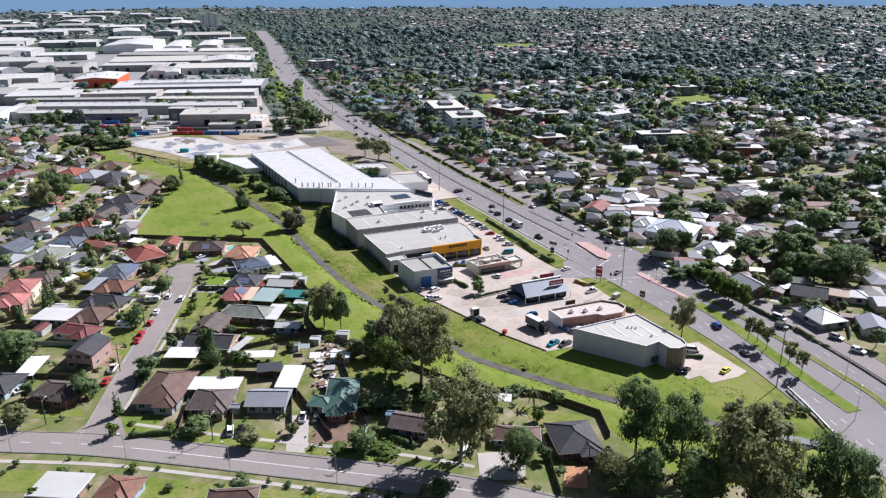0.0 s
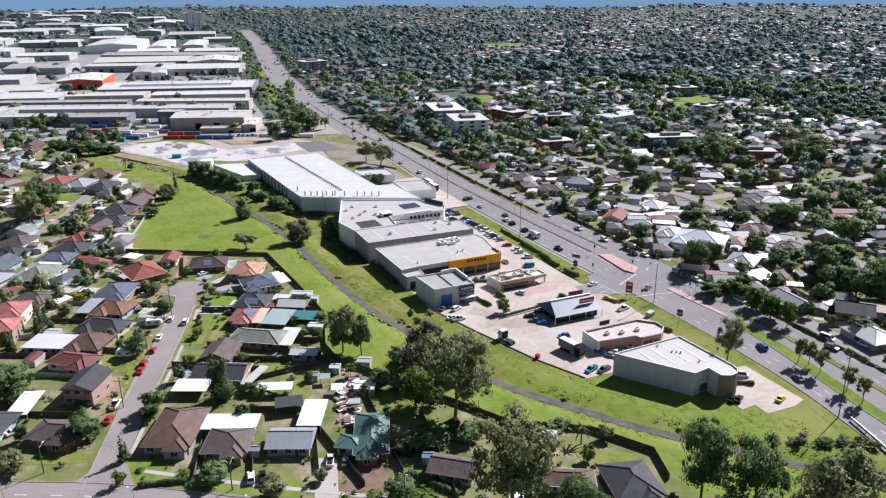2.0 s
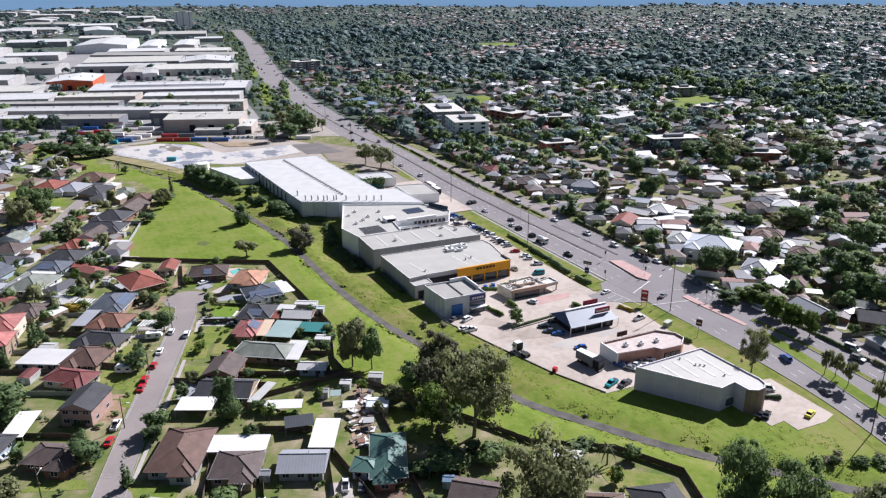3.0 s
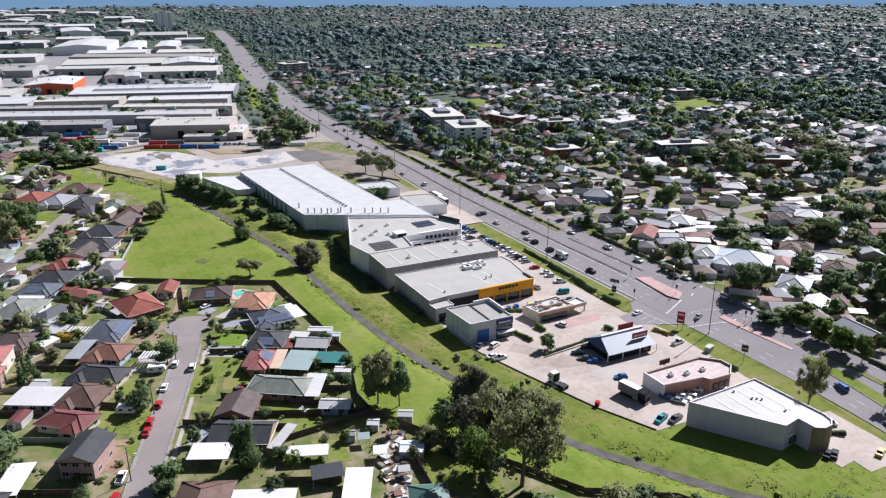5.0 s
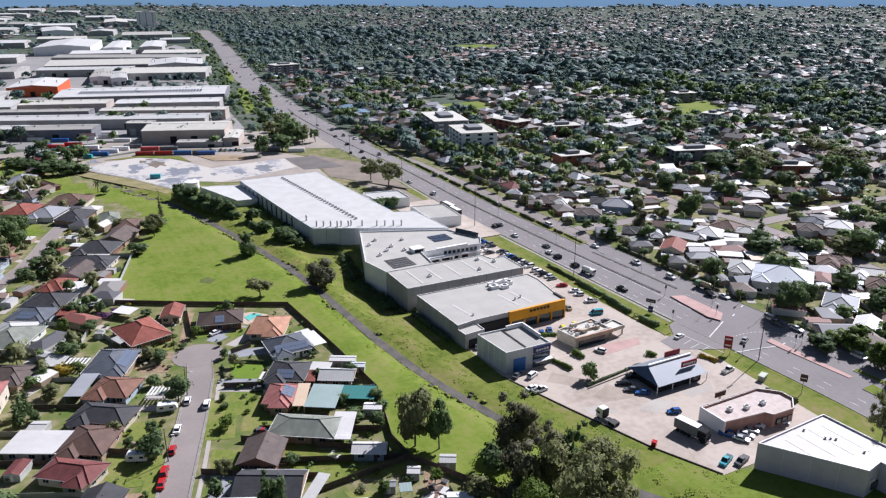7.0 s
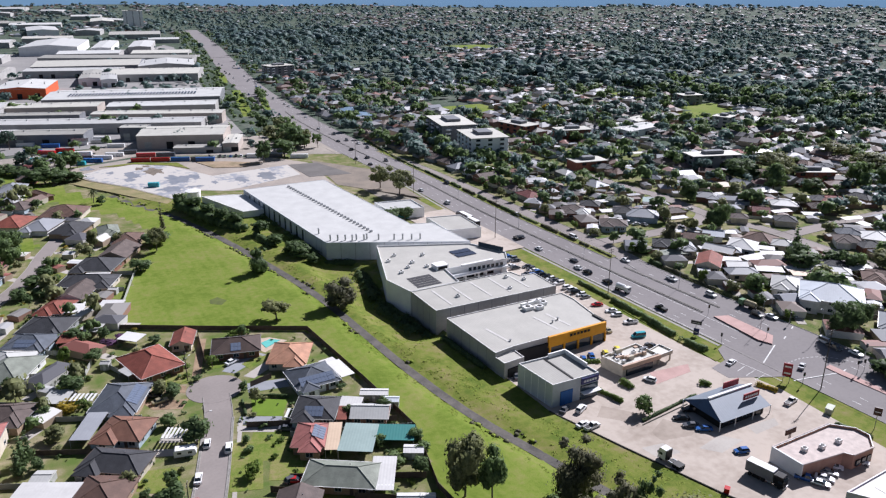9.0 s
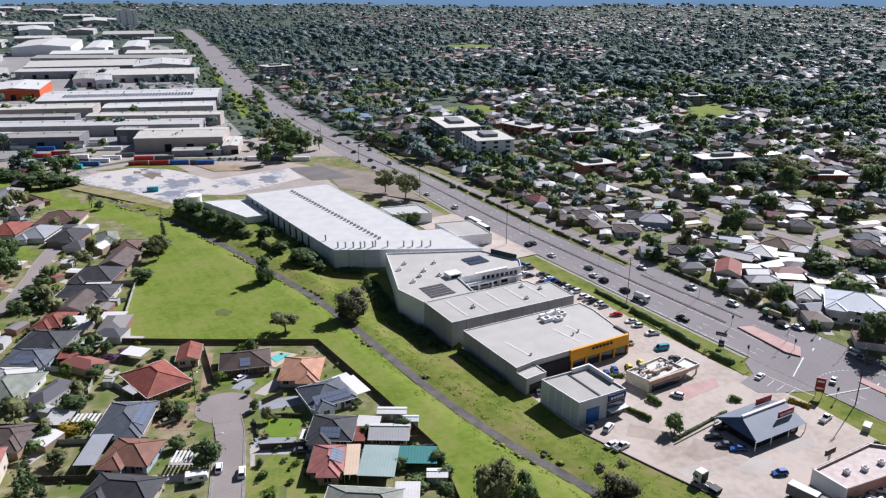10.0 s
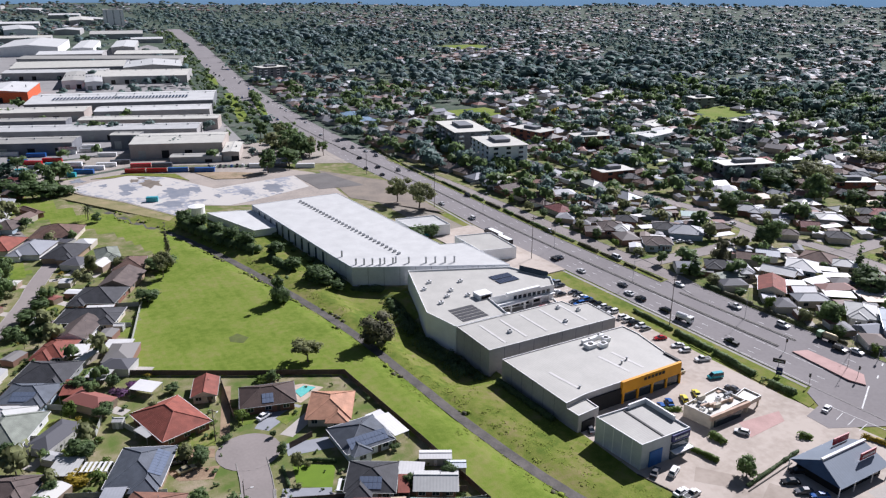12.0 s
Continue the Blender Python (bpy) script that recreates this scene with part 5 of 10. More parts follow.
house(62.0, 161.0, 11.8, 8.4, -40, "gable", "greybrown")
house(85.4, 146.3, 12.7, 7.1, -29, "hip", "brown")
house(98.9, 140.0, 12.1, 14.5, -16, "hip", "charcoal")
canopy(90.0, 164.8, 7.3, 3.8, -33, "white", 2.7)
house(-23.2, 169.4, 11.8, 9.3, -29, "flat", "pale", h=3)
house(-10.6, 163.1, 9.6, 9.0, -29, "hip", "terra")
house(13.1, 149.8, 11.7, 5.0, -19, "hip", "brown")
house(30.5, 333.4, 15.6, 12.1, -16, "hip", "darkbrown", solar=6)
house(43.9, 319.2, 12.4, 14.7, -29, "hip", "orange")
house(44.9, 302.1, 13.7, 13.6, -0, "hip", "slate", solar=20)
canopy(54.0, 302.1, 4.4, 10.4, 5, "white", 2.6)
house(39.7, 284.4, 12.2, 12.1, -32, "hip", "charcoal", solar=10)
canopy(45.0, 278.4, 2.8, 6.6, -29, "red", 2.5)
canopy(49.3, 282.6, 6.3, 4.8, -35, "white", 2.6)
house(33.7, 272.3, 8.9, 11.5, -30, "hip", "pink", solar=10)
canopy(38.6, 268.8, 3.5, 12.2, -27, "cream", 2.8)
canopy(44.0, 265.1, 9.0, 12.3, -33, "teal", 2.8)
house(51.9, 275.3, 10.6, 7.7, -31, "gable", "pale")
canopy(53.6, 263.3, 10.2, 7.0, -31, "tealdark", 2.2)
house(34.4, 253.2, 18.0, 10.3, -34, "hip", "greygreen")
canopy(43.2, 248.7, 5.9, 12.9, -30, "white", 2.6)
house(45.4, 235.9, 8.8, 5.3, -29, "gable", "white", h=2.4)
house(21.1, 247.1, 10.4, 11.7, -30, "gable", "greybrown")
house(19.2, 233.6, 16.1, 10.9, -29, "gable", "charcoal")
canopy(9.9, 228.8, 10.3, 6.8, -26, "white", 2.6)
canopy(31.6, 217.8, 10.5, 4.3, -22, "white", 2.6)
canopy(27.8, 226.9, 3.0, 11.5, -43, "pale", 2.6)
house(-18.2, 395.2, 10.4, 13.0, -32, "hip", "red")
canopy(-12.2, 390.5, 6.2, 7.6, -28, "white", 2.6)
canopy(-0.6, 388.6, 8.4, 6.2, -28, "white", 2.6)
house(-22.0, 379.2, 16.3, 14.4, -29, "hip", "charcoal")
house(-27.5, 368.3, 14.8, 11.9, -29, "hip", "slate", solar=12)
canopy(-16.1, 366.1, 6.3, 9.1, -19, "red", 2.6)
house(-34.1, 356.5, 13.1, 14.0, -29, "hip", "pale")
house(-0.2, 434.9, 17.1, 16.2, -29, "hip", "charcoal")
house(-5.5, 417.2, 21.2, 13.1, -26, "hip", "charcoal")
canopy(-2.2, 421.2, 9.6, 5.7, -25, "white", 2.8)
house(-10.1, 407.0, 11.1, 16.1, -29, "gable", "greybrown")
house(9.9, 448.3, 13.1, 17.7, -29, "gable", "greybrown")
house(15.6, 464.8, 12.6, 15.5, -16, "hip", "brown")
house(9.4, 481.7, 9.8, 17.5, -2, "hip", "greygreen", rich=False)
house(-5.7, 494.2, 14.6, 18.7, -29, "hip", "charcoal", rich=False)
house(-17.6, 506.4, 14.4, 19.0, -29, "hip", "grey", rich=False)
house(-6.3, 525.9, 20.8, 19.0, -22, "hip", "brown", rich=False)
house(-29.4, 518.8, 15.2, 19.0, -29, "hip", "red", rich=False)
house(-14.5, 571.9, 5.0, 19.0, 24, "hip", "brown", rich=False)
house(-28.6, 591.7, 14.0, 19.0, -12, "hip", "grey", rich=False)
house(-42.0, 308.3, 12.4, 12.7, -15, "hip", "pink", h=5)
house(-43.1, 293.7, 10.8, 11.5, -15, "hip", "pink", h=5)
house(-27.7, 278.3, 15.9, 10.4, -29, "flat", "white")
house(-34.9, 322.9, 13.6, 10.8, -29, "hip", "greybrown")
house(-34.1, 350.7, 15.1, 18.0, -29, "hip", "greygreen")
house(234.7, 262.0, 22.0, 19.0, -55, "hip", "whitem", h=5)
house(262.2, 280.4, 15.3, 8.2, -52, "hip", "white", h=3, rich=False)
house(233.6, 280.5, 10.5, 14.4, -55, "hip", "pale", h=3)
house(227.1, 313.0, 10.3, 15.9, -53, "gable", "red", h=3)
house(232.1, 303.4, 9.0, 8.7, -33, "gable", "white", h=3)
house(231.9, 331.6, 8.9, 11.1, -32, "hip", "grey", h=3)
house(242.6, 320.9, 13.7, 7.9, -69, "gable", "white", h=3)
house(256.6, 320.2, 12.6, 13.7, -59, "hip", "white", h=3, rich=False)
house(271.7, 322.7, 13.9, 13.1, -69, "hip", "brown", h=3, rich=False)
house(309.9, 270.3, 8.7, 14.0, -54, "hip", "grey", h=3, rich=False)
house(270.1, 267.0, 9.2, 11.7, -54, "hip", "brown", h=3, rich=False)
house(267.4, 251.1, 7.1, 11.2, -55, "hip", "white", h=3, rich=False)
house(265.6, 240.9, 11.3, 11.5, -57, "hip", "brown", h=3, rich=False)
house(235.3, 237.1, 11.7, 15.7, -60, "hip", "grey", h=3)
house(225.5, 220.2, 8.4, 11.9, -64, "gable", "white", h=3)
house(236.1, 218.1, 6.2, 11.9, -60, "hip", "brown", h=3)
house(227.6, 373.4, 13.5, 10.4, -39, "hip", "greybrown", h=3)
house(251.3, 377.9, 16.3, 13.2, -44, "hip", "grey", h=3, rich=False)
house(225.6, 401.4, 12.9, 11.7, -29, "hip", "greybrown", h=3)
house(305.7, 301.8, 11.9, 10.8, -47, "hip", "greybrown", h=3, rich=False)
house(321.1, 297.4, 13.0, 12.7, -55, "hip", "white", h=3, rich=False)


# ---- industrial estate ----
shed(88, 690, 61, 39, -22, 10, M_ROOFB, M_BEIGE, "long low industrial shed with beige ribbed metal roof")
shed(58, 726, 20, 12, -27, 10, M_ROOFB, M_TILTD, "long low industrial shed with beige ribbed metal roof")
shed(116, 661, 11, 34, -21, 6, M_ROOFB, M_BEIGE, "long low industrial shed with beige ribbed metal roof")
shed(90, 656, 33, 11, -22, 4, M_ROOFG, M_TILTUP, "long low industrial shed with grey ribbed metal roof")
shed(-50, 766, 56, 18, -22, 8, M_ROOFW, M_TILTUP, "long low industrial shed with white ribbed metal roof")
shed(-0, 742, 54, 23, -22, 8, M_ROOFG, M_TILTD, "long low industrial shed with grey ribbed metal roof")
shed(17, 787, 212, 27, -23, 8, M_ROOFW, M_TILTUP, "long low industrial shed with white ribbed metal roof")
shed(88, 796, 109, 19, -24, 9, M_ROOFB, M_BEIGE, "long low industrial shed with beige ribbed metal roof")
shed(-28, 850, 124, 16, -22, 8, M_ROOFG, M_TILTD, "long low industrial shed with grey ribbed metal roof")
shed(101, 847, 95, 30, -19, 9, M_ROOFW, M_TILTUP, "long low industrial shed with white ribbed metal roof")
shed(-22, 901, 152, 30, -19, 8, M_ROOFB, M_BEIGE, "long low industrial shed with beige ribbed metal roof")
shed(91, 929, 164, 70, -18, 9, M_ROOFW, M_TILTD, "long low industrial shed with white ribbed metal roof")
shed(-6, 1048, 50, 79, -12, 10, M_ROOFW, M_ORANGE, "long low industrial shed with white ribbed metal roof")
shed(68, 1139, 23, 99, -9, 9, M_ROOFG, M_WHITEWALL, "long low industrial shed with grey ribbed metal roof")
shed(86, 1123, 18, 111, -7, 9, M_ROOFW, M_WHITEWALL, "long low industrial shed with white ribbed metal roof")
shed(146, 1140, 106, 75, -18, 9, M_ROOFB, M_TILTUP, "long low industrial shed with beige ribbed metal roof")
shed(55, 1210, 115, 41, -19, 9, M_ROOFW, M_TILTUP, "long low industrial shed with white ribbed metal roof")
shed(82, 1292, 136, 91, -14, 9, M_ROOFB, M_TILTD, "long low industrial shed with beige ribbed metal roof")
shed(177, 1247, 73, 89, -11, 9, M_ROOFW, M_TILTUP, "long low industrial shed with white ribbed metal roof")
shed(133, 1379, 227, 52, -26, 9, M_ROOFG, M_TILTUP, "long low industrial shed with grey ribbed metal roof")
shed(101, 1484, 93, 63, -14, 9, M_ROOFW, M_TILTUP, "long low industrial shed with white ribbed metal roof")
shed(205, 1444, 88, 62, -17, 9, M_ROOFB, M_TILTUP, "long low industrial shed with beige ribbed metal roof")
shed(60, 1641, 89, 183, -11, 14, M_ROOFW, M_WHITEWALL, "long low industrial shed with white ribbed metal roof")
shed(138, 1612, 32, 185, -11, 12, M_ROOFW, M_WHITEWALL, "long low industrial shed with white ribbed metal roof")
shed(198, 1596, 37, 160, -12, 12, M_ROOFW, M_TILTUP, "long low industrial shed with white ribbed metal roof")
shed(239, 1957, 105, 92, -10, 10, M_ROOFG, M_TILTUP, "long low industrial shed with grey ribbed metal roof")
shed(62, 2163, 65, 181, -1, 12, M_ROOFW, M_WHITEWALL, "long low industrial shed with white ribbed metal roof")
shed(235, 2539, 61, 225, -6, 12, M_ROOFB, M_TILTUP, "long low industrial shed with beige ribbed metal roof")


# ---- trade buildings along the main road ----
def prism_roofed(name, poly, z0, h, wall, roof, said, parapet=0.5):
    """A flat-roofed block on a plan: outer wall with parapet, sunk roof sheet, joints between wall panels."""
    ob = thing(name, pose(0, 0, 0), said, "commercial building")
    b = Build()
    n = len(poly)
    cx, cy = sum(p[0] for p in poly) / n, sum(p[1] for p in poly) / n
    inner = []
    for i in range(n):
        p, a, c = Vector(poly[i]), Vector(poly[i - 1]), Vector(poly[(i + 1) % n])
        d0, d1 = (p - a).normalized(), (c - p).normalized()
        n0, n1 = Vector((-d0.y, d0.x)), Vector((-d1.y, d1.x))
        k = (n0 + n1)
        inner.append(p + k * (0.25 / max(0.3, 0.5 * k.length_squared)))
    for i in range(n):
        j = (i + 1) % n
        p, q, pi, qi = poly[i], poly[j], inner[i], inner[j]
        b.face([(*p, z0), (*q, z0), (*q, z0 + h), (*p, z0 + h)])
        b.face([(*p, z0 + h), (*q, z0 + h), (*qi, z0 + h), (*pi, z0 + h)], 1)
        b.face([(*qi, z0 + h - parapet - 0.3), (*pi, z0 + h - parapet - 0.3), (*pi, z0 + h), (*qi, z0 + h)])
    part("wall", b, [wall, M_FRAME if parapet > 0.2 else wall], ob)
    r = Build()
    r.face([(*p, z0 + h - parapet) for p in inner])
    part("roof", r, roof, ob)
    return ob


def panel_joints(ob, poly, z0, h, every=6.0, width=0.08, material=None):
    """Dark upright joints between the concrete wall panels."""
    for i, p in enumerate(poly):
        q = Vector(poly[(i + 1) % len(poly)])
        p = Vector(p)
        d = (q - p)
        k = int(d.length / every)
        d.normalize()
        o = Vector((d.y, -d.x))
        for j in range(1, k + 1):
            c = p + d * (j * (q - p).length / (k + 1))
            b = Build()
            t = [c - d * width, c + d * width, c + d * width + o * 0.03, c - d * width + o * 0.03]
            b.prism([(v.x, v.y) for v in t][::-1], z0, z0 + h - 0.05)
            part("joint", b, material or M_TILTD, ob)


def block(parent, name, x0, x1, y0, y1, z0, z1, material, label=""):
    b = Build()
    b.box(x0, x1, y0, y1, z0, z1)
    return part(name, b, material, parent, label)


def pipe(parent, name, x, y, z0, z1, r, material=None):
    b = Build()
    b.tube((x, y, z0), (x, y, z1), r, r, 8), b.tube((x, y, z1), (x, y, z1 + 0.12), r * 1.5, r * 1.2, 8)
    return part(name, b, material or M_GALV, parent)


def parked_unit(parent, x, y, z, w, d, h):
    """A rooftop air-conditioning unit with a fan ring."""
    b = Build()
    b.box(x - w / 2, x + w / 2, y - d / 2, y + d / 2, z, z + h)
    u = part("air_conditioner", b, M_WHITEWALL, parent)
    b = Build()
    b.tube((x, y, z + h), (x, y, z + h + 0.12), min(w, d) * 0.36, min(w, d) * 0.36, 12)
    part("fan", b, M_BLACK, u)


G = -2.0
# great white warehouse
WH = [(82.8, 513), (88.5, 421), (89.8, 405.4), (146.4, 376.1), (144.8, 408.5), (135, 411.8), (129.9, 512.3)]
wh = prism_roofed("warehouse", WH, G, 8.2, M_PALETILT, M_ROOFW, "large white-roofed concrete warehouse with rows of roof vents", 0.12)
panel_joints(wh, WH[:4], G, 8.0, 7.0)
for k in range(30):
    s = k / 29
    x, y = 106.5 + (113.5 - 106.5) * s, 506 - s * 96
    b = Build()
    b.box(x - 0.6, x + 0.6, y - 0.5, y + 0.5, 6.0, 6.95)
    part("roof_vent", b, M_GALV, wh)
for x, y in ((92.6, 407.5), (95.5, 406), (98.5, 404.5), (101.2, 403), (103, 402.6), (106, 401), (107.6, 401.5), (112, 398.5), (118, 395), (121.5, 393.5), (125, 391.5), (128.5, 390), (91.5, 419)):
    pipe(wh, "flue", x, y, 5.9, 8.6, 0.38)
for k in range(11):
    y = 430 + k * 7.2
    x = 88.5 - (y - 421) / 92 * 5.7
    block(wh, "window", x - 0.12, x + 0.1, y, y + 3.2, -0.5, 5.2, M_PANE)
annex = prism_roofed("warehouse_annex", [(61.4, 519.9), (73.4, 479.7), (84.0, 479.3), (82.5, 513), (76.2, 516)], 0, 3.4, M_WHITEWALL, M_ROOFW, "low white annex shed beside the warehouse", 0.15)
# white showroom with a recessed parking deck
MB = [(107.7, 391.5), (94.2, 353.2), (96.9, 338.4), (118, 338.2), (120, 352.5), (148.5, 350.5), (152.6, 357.6), (144.9, 375)]
mb = prism_roofed("showroom", MB, G - 2.4, 10.4, M_WHITEWALL, M_ROOFG, "white two-storey showroom with solar panels and parapet roof", 0.6)
prism_roofed("parking_deck", [(118.2, 338.2), (143.9, 337.1), (148.5, 350.2), (120.2, 352.2)], G, 2.6, M_WHITEWALL, M_CONC, "low concrete parking deck below the showroom", 0.5)


def front(x):
    return 352.5 - (x - 120) * 0.0702


for k in range(8):
    x = 130.5 + k * 2.1
    block(mb, "window", x, x + 1.3, front(x) - 0.22, front(x) + 0.4, 3.3, 4.7, M_GLASS)
for x0, x1 in ((121.2, 124.4), (124.9, 128.2), (129.6, 133.2), (134, 137.4), (139, 143.5)):
    block(mb, "opening", x0, x1, front(x0) - 0.26, front(x0) + 0.4, 0.1, 2.6, M_DARKIN)
block(mb, "canopy", 120.6, 134.2, 348.6, 351.6, 2.75, 3.25, M_WHITEWALL)
for x in (121.2, 127.2, 133.4):
    block(mb, "column", x, x + 0.6, 348.8, 349.4, 0.0, 2.75, M_WHITEWALL)
block(mb, "fascia", 120.4, 148.4, 349.4, 350.3, 2.5, 3.1, M_WHITEWALL), block(mb, "parapet", 126.5, 141.5, 350.2, 351.4, 5.95, 7.0, M_WHITEWALL)
for x in (137.6, 141.6, 145.6):
    block(mb, "column", x, x + 0.5, 349.5, 350.0, 0.0, 2.5, M_WHITEWALL)
block(mb, "plant_screen", 116.5, 122.0, 353.4, 358.0, 5.2, 7.2, M_WHITEWALL), block(mb, "opening", 117.2, 121.3, 353.3, 353.5, 5.6, 6.8, M_DARKIN)
for i in range(2):
    for k in range(8):
        p = block(mb, "solar_panel", 132 + k * 1.15, 133.05 + k * 1.15, 362.5 + i * 4.2, 366.2 + i * 4.2, 5.6, 5.72, M_SOLAR)
for k in range(5):
    block(mb, "skylight", 101.5 + k * 0.1, 112, 341 + k * 2.2, 342.8 + k * 2.2, 5.42, 5.5, mat("dark_mesh_sheet", (0.045, 0.045, 0.05), 0.7))
for x, y in ((104, 372), (109, 377), (112, 366), (115, 359), (108, 362), (120, 372), (103, 358)):
    parked_unit(mb, x, y, 5.4, 1.5, 1.2, 1.0)
b = Build()
b.face([(146.5, 370, 5.6), (151.8, 358.6, 5.6), (152.3, 359, 7.6), (147, 370.6, 7.6)]), b.face([(147, 370.6, 7.6), (152.3, 359, 7.6), (151.8, 358.6, 5.6), (146.5, 370, 5.6)])
part("sign_board", b, M_GLASS, mb)
car(123, 345, 20, "white", "van", 0.15), car(139, 344.5, 80, "red", "suv", 0.15), car(135, 343, 80, "white", "suv", 0.15), car(143.5, 345, 80, "black", "sedan", 0.15)
# middle shed
MID = [(97.1, 338.2), (96.8, 318.6), (147.9, 316.7), (148.3, 331.5), (142, 332), (141, 337.2)]
mid = prism_roofed("showroom", MID, G - 2.4, 10.4, M_TILTUP, M_ROOFG, "grey concrete trade shed with ribbed metal roof", 0.25)
panel_joints(mid, MID[:3], G - 2.3, 10.1, 6.0)
for k in range(5):
    block(mid, "roof_light", 104 + k * 8.4, 104.9 + k * 8.4, 320.5, 335.5, 5.78, 5.84, M_SKYLIGHT)
for x, y in ((110, 326), (131, 323), (141, 328), (136, 333)):
    parked_unit(mid, x, y, 5.75, 1.2, 1.2, 0.9)
block(mid, "shopfront", 147.85, 148.2, 318, 330, -1.8, 1.6, M_GLASS)
# shed with the yellow shop front
YB = [(98, 313.3), (98.4, 283.5), (106.3, 284.6), (143.6, 284.3), (147.2, 305.4), (146.8, 312)]
yb = prism_roofed("hardware_shop", YB, G, 7.0, M_TILTUP, M_ROOFG, "concrete trade shop with yellow fascia and grey metal roof", 0.3)
panel_joints(yb, YB[:2] + [YB[1]], G, 6.8, 5.0)
block(yb, "opening", 107.5, 119.5, 284.0, 285.6, -1.9, 3.0, M_DARKIN)
block(yb, "fascia", 119.5, 143.8, 283.6, 284.5, 1.4, 5.2, M_YELLOW, "bright yellow fascia panel")
block(yb, "shopfront", 119.5, 143.4, 283.9, 284.6, -1.9, 1.4, M_GLASS)
for k in range(5):
    block(yb, "post", 119.8 + k * 5.9, 120.3 + k * 5.9, 283.4, 284.2, -1.9, 1.6, M_YELLOW)
bars(yb, (128, 283.55), (137, 283.55), 3.5, 0.9, M_BLACK, 6)
block(yb, "fascia", 143.7, 144.6, 284.6, 291, -1.0, 5.2, M_BLACK)
for x in (106.5, 126, 131.5):
    b = Build()
    b.face([(x, 288, 4.76), (x + 0.9, 288, 4.76), (x - 0.6, 300, 4.76), (x - 1.5, 300, 4.76)])
    part("roof_light", b, M_SKYLIGHT, yb)
for x, y, w, d in ((127, 306, 3.4, 2.4), (131, 304.5, 2.6, 2.2), (134.5, 307, 2.2, 2.2), (129, 309, 5.5, 1.0), (133.5, 309.5, 4, 1)):
    parked_unit(yb, x, y, 4.7, w, d, 1.3)
pipe(yb, "flue", 107.5, 288.5, 4.7, 5.3, 0.3), pipe(yb, "flue", 128, 293, 4.7, 5.6, 0.3), pipe(yb, "flue", 131, 294, 4.7, 5.6, 0.3)
lean = prism_roofed("loading_annex", [(98.3, 283.6), (98.6, 278.6), (106.4, 279.2), (106.4, 284.4)], G, 5.6, M_TILTUP, M_ROOFG, "small concrete loading annex with a doorway", 0.3)
block(lean, "opening", 100, 104.5, 278.4, 279.0, -1.9, 1.2, M_DARKIN)
# blue and white unit
SB = [(100.1, 273.5), (101.2, 258), (117.7, 257.4), (116.9, 272.6)]
sb = prism_roofed("trade_unit", SB, G, 7.6, M_PALETILT, M_ROOFG, "square grey trade unit with blue roller door", 0.5)
panel_joints(sb, SB[:2] + [SB[1]], G, 7.4, 3.6, 0.12, M_WHITEWALL)
block(sb, "roof_joint", 108.8, 109.4, 258.2, 272.8, 5.05, 5.3, M_BLACK)
block(sb, "roller_door", 104.0, 108.4, 257.6, 258.1, -1.9, 2.6, M_BLUE, "blue roller shutter")
block(sb, "sign_board", 111.2, 117.6, 257.1, 257.6, 3.2, 5.2, M_NAVY)
bars(sb, (111.9, 257.05), (117.0, 257.05), 3.8, 0.7, M_FRAME, 5)
block(sb, "shopfront", 111.2, 117.5, 257.2, 257.7, -1.9, 2.6, M_PANE)
block(sb, "awning", 111.0, 117.6, 255.4, 257.3, 0.7, 0.95, M_WHITEWALL)
block(sb, "parapet", 110.5, 117.1, 272.2, 272.7, 5.2, 6.6, M_WHITEWALL)
block(sb, "parapet", 116.7, 117.2, 262, 272.2, 5.2, 6.6, M_WHITEWALL)
# closed restaurant with a cluttered roof and drive-through
dv = prism_roofed("restaurant", [(130.1, 270.0), (131.6, 261.6), (147, 262.6), (146, 271.5)], G, 4.0, WALLS["cream"], M_ROOFB, "cream low restaurant with cluttered flat roof", 0.7)
block(dv, "fascia", 131.2, 147.2, 261.1, 261.9, 0.7, 2.1, mat("faded_sign", (0.55, 0.40, 0.30), 0.8))
block(dv, "shopfront", 133, 144, 261.3, 262.0, -1.9, 0.6, M_GLASS)
rd = random.Random(4)
for k in range(16):
    x, y = rd.uniform(132, 145.5), rd.uniform(263.2, 270)
    block(dv, "roof_clutter", x, x + rd.uniform(0.5, 3.2), y, y + rd.uniform(0.3, 1.0), 1.3, 1.3 + rd.uniform(0.3, 1.5), rd.choice([WALLS["cream"], M_GALV, MATS["faded_sign"], M_TILTD]))
for k in range(5):
    parked_unit(dv, 133 + k * 2.7, 266 + 1.3 * (k % 2), 1.3, 1.3, 1.1, 0.8 + 0.3 * (k % 2))
pc = prism_roofed("drive_through_cover", [(146.5, 266), (147.4, 261.5), (153.2, 262), (152.6, 267.5)], 0.6, 1.3, WALLS["cream"], M_ROOFB, "pale drive-through cover on posts", 0.5)
for x, y in ((147.3, 262), (152.8, 262.6), (152.2, 267)):
    block(pc, "post", x - 0.2, x + 0.2, y - 0.2, y + 0.2, -1.95, 0.7, WALLS["cream"])
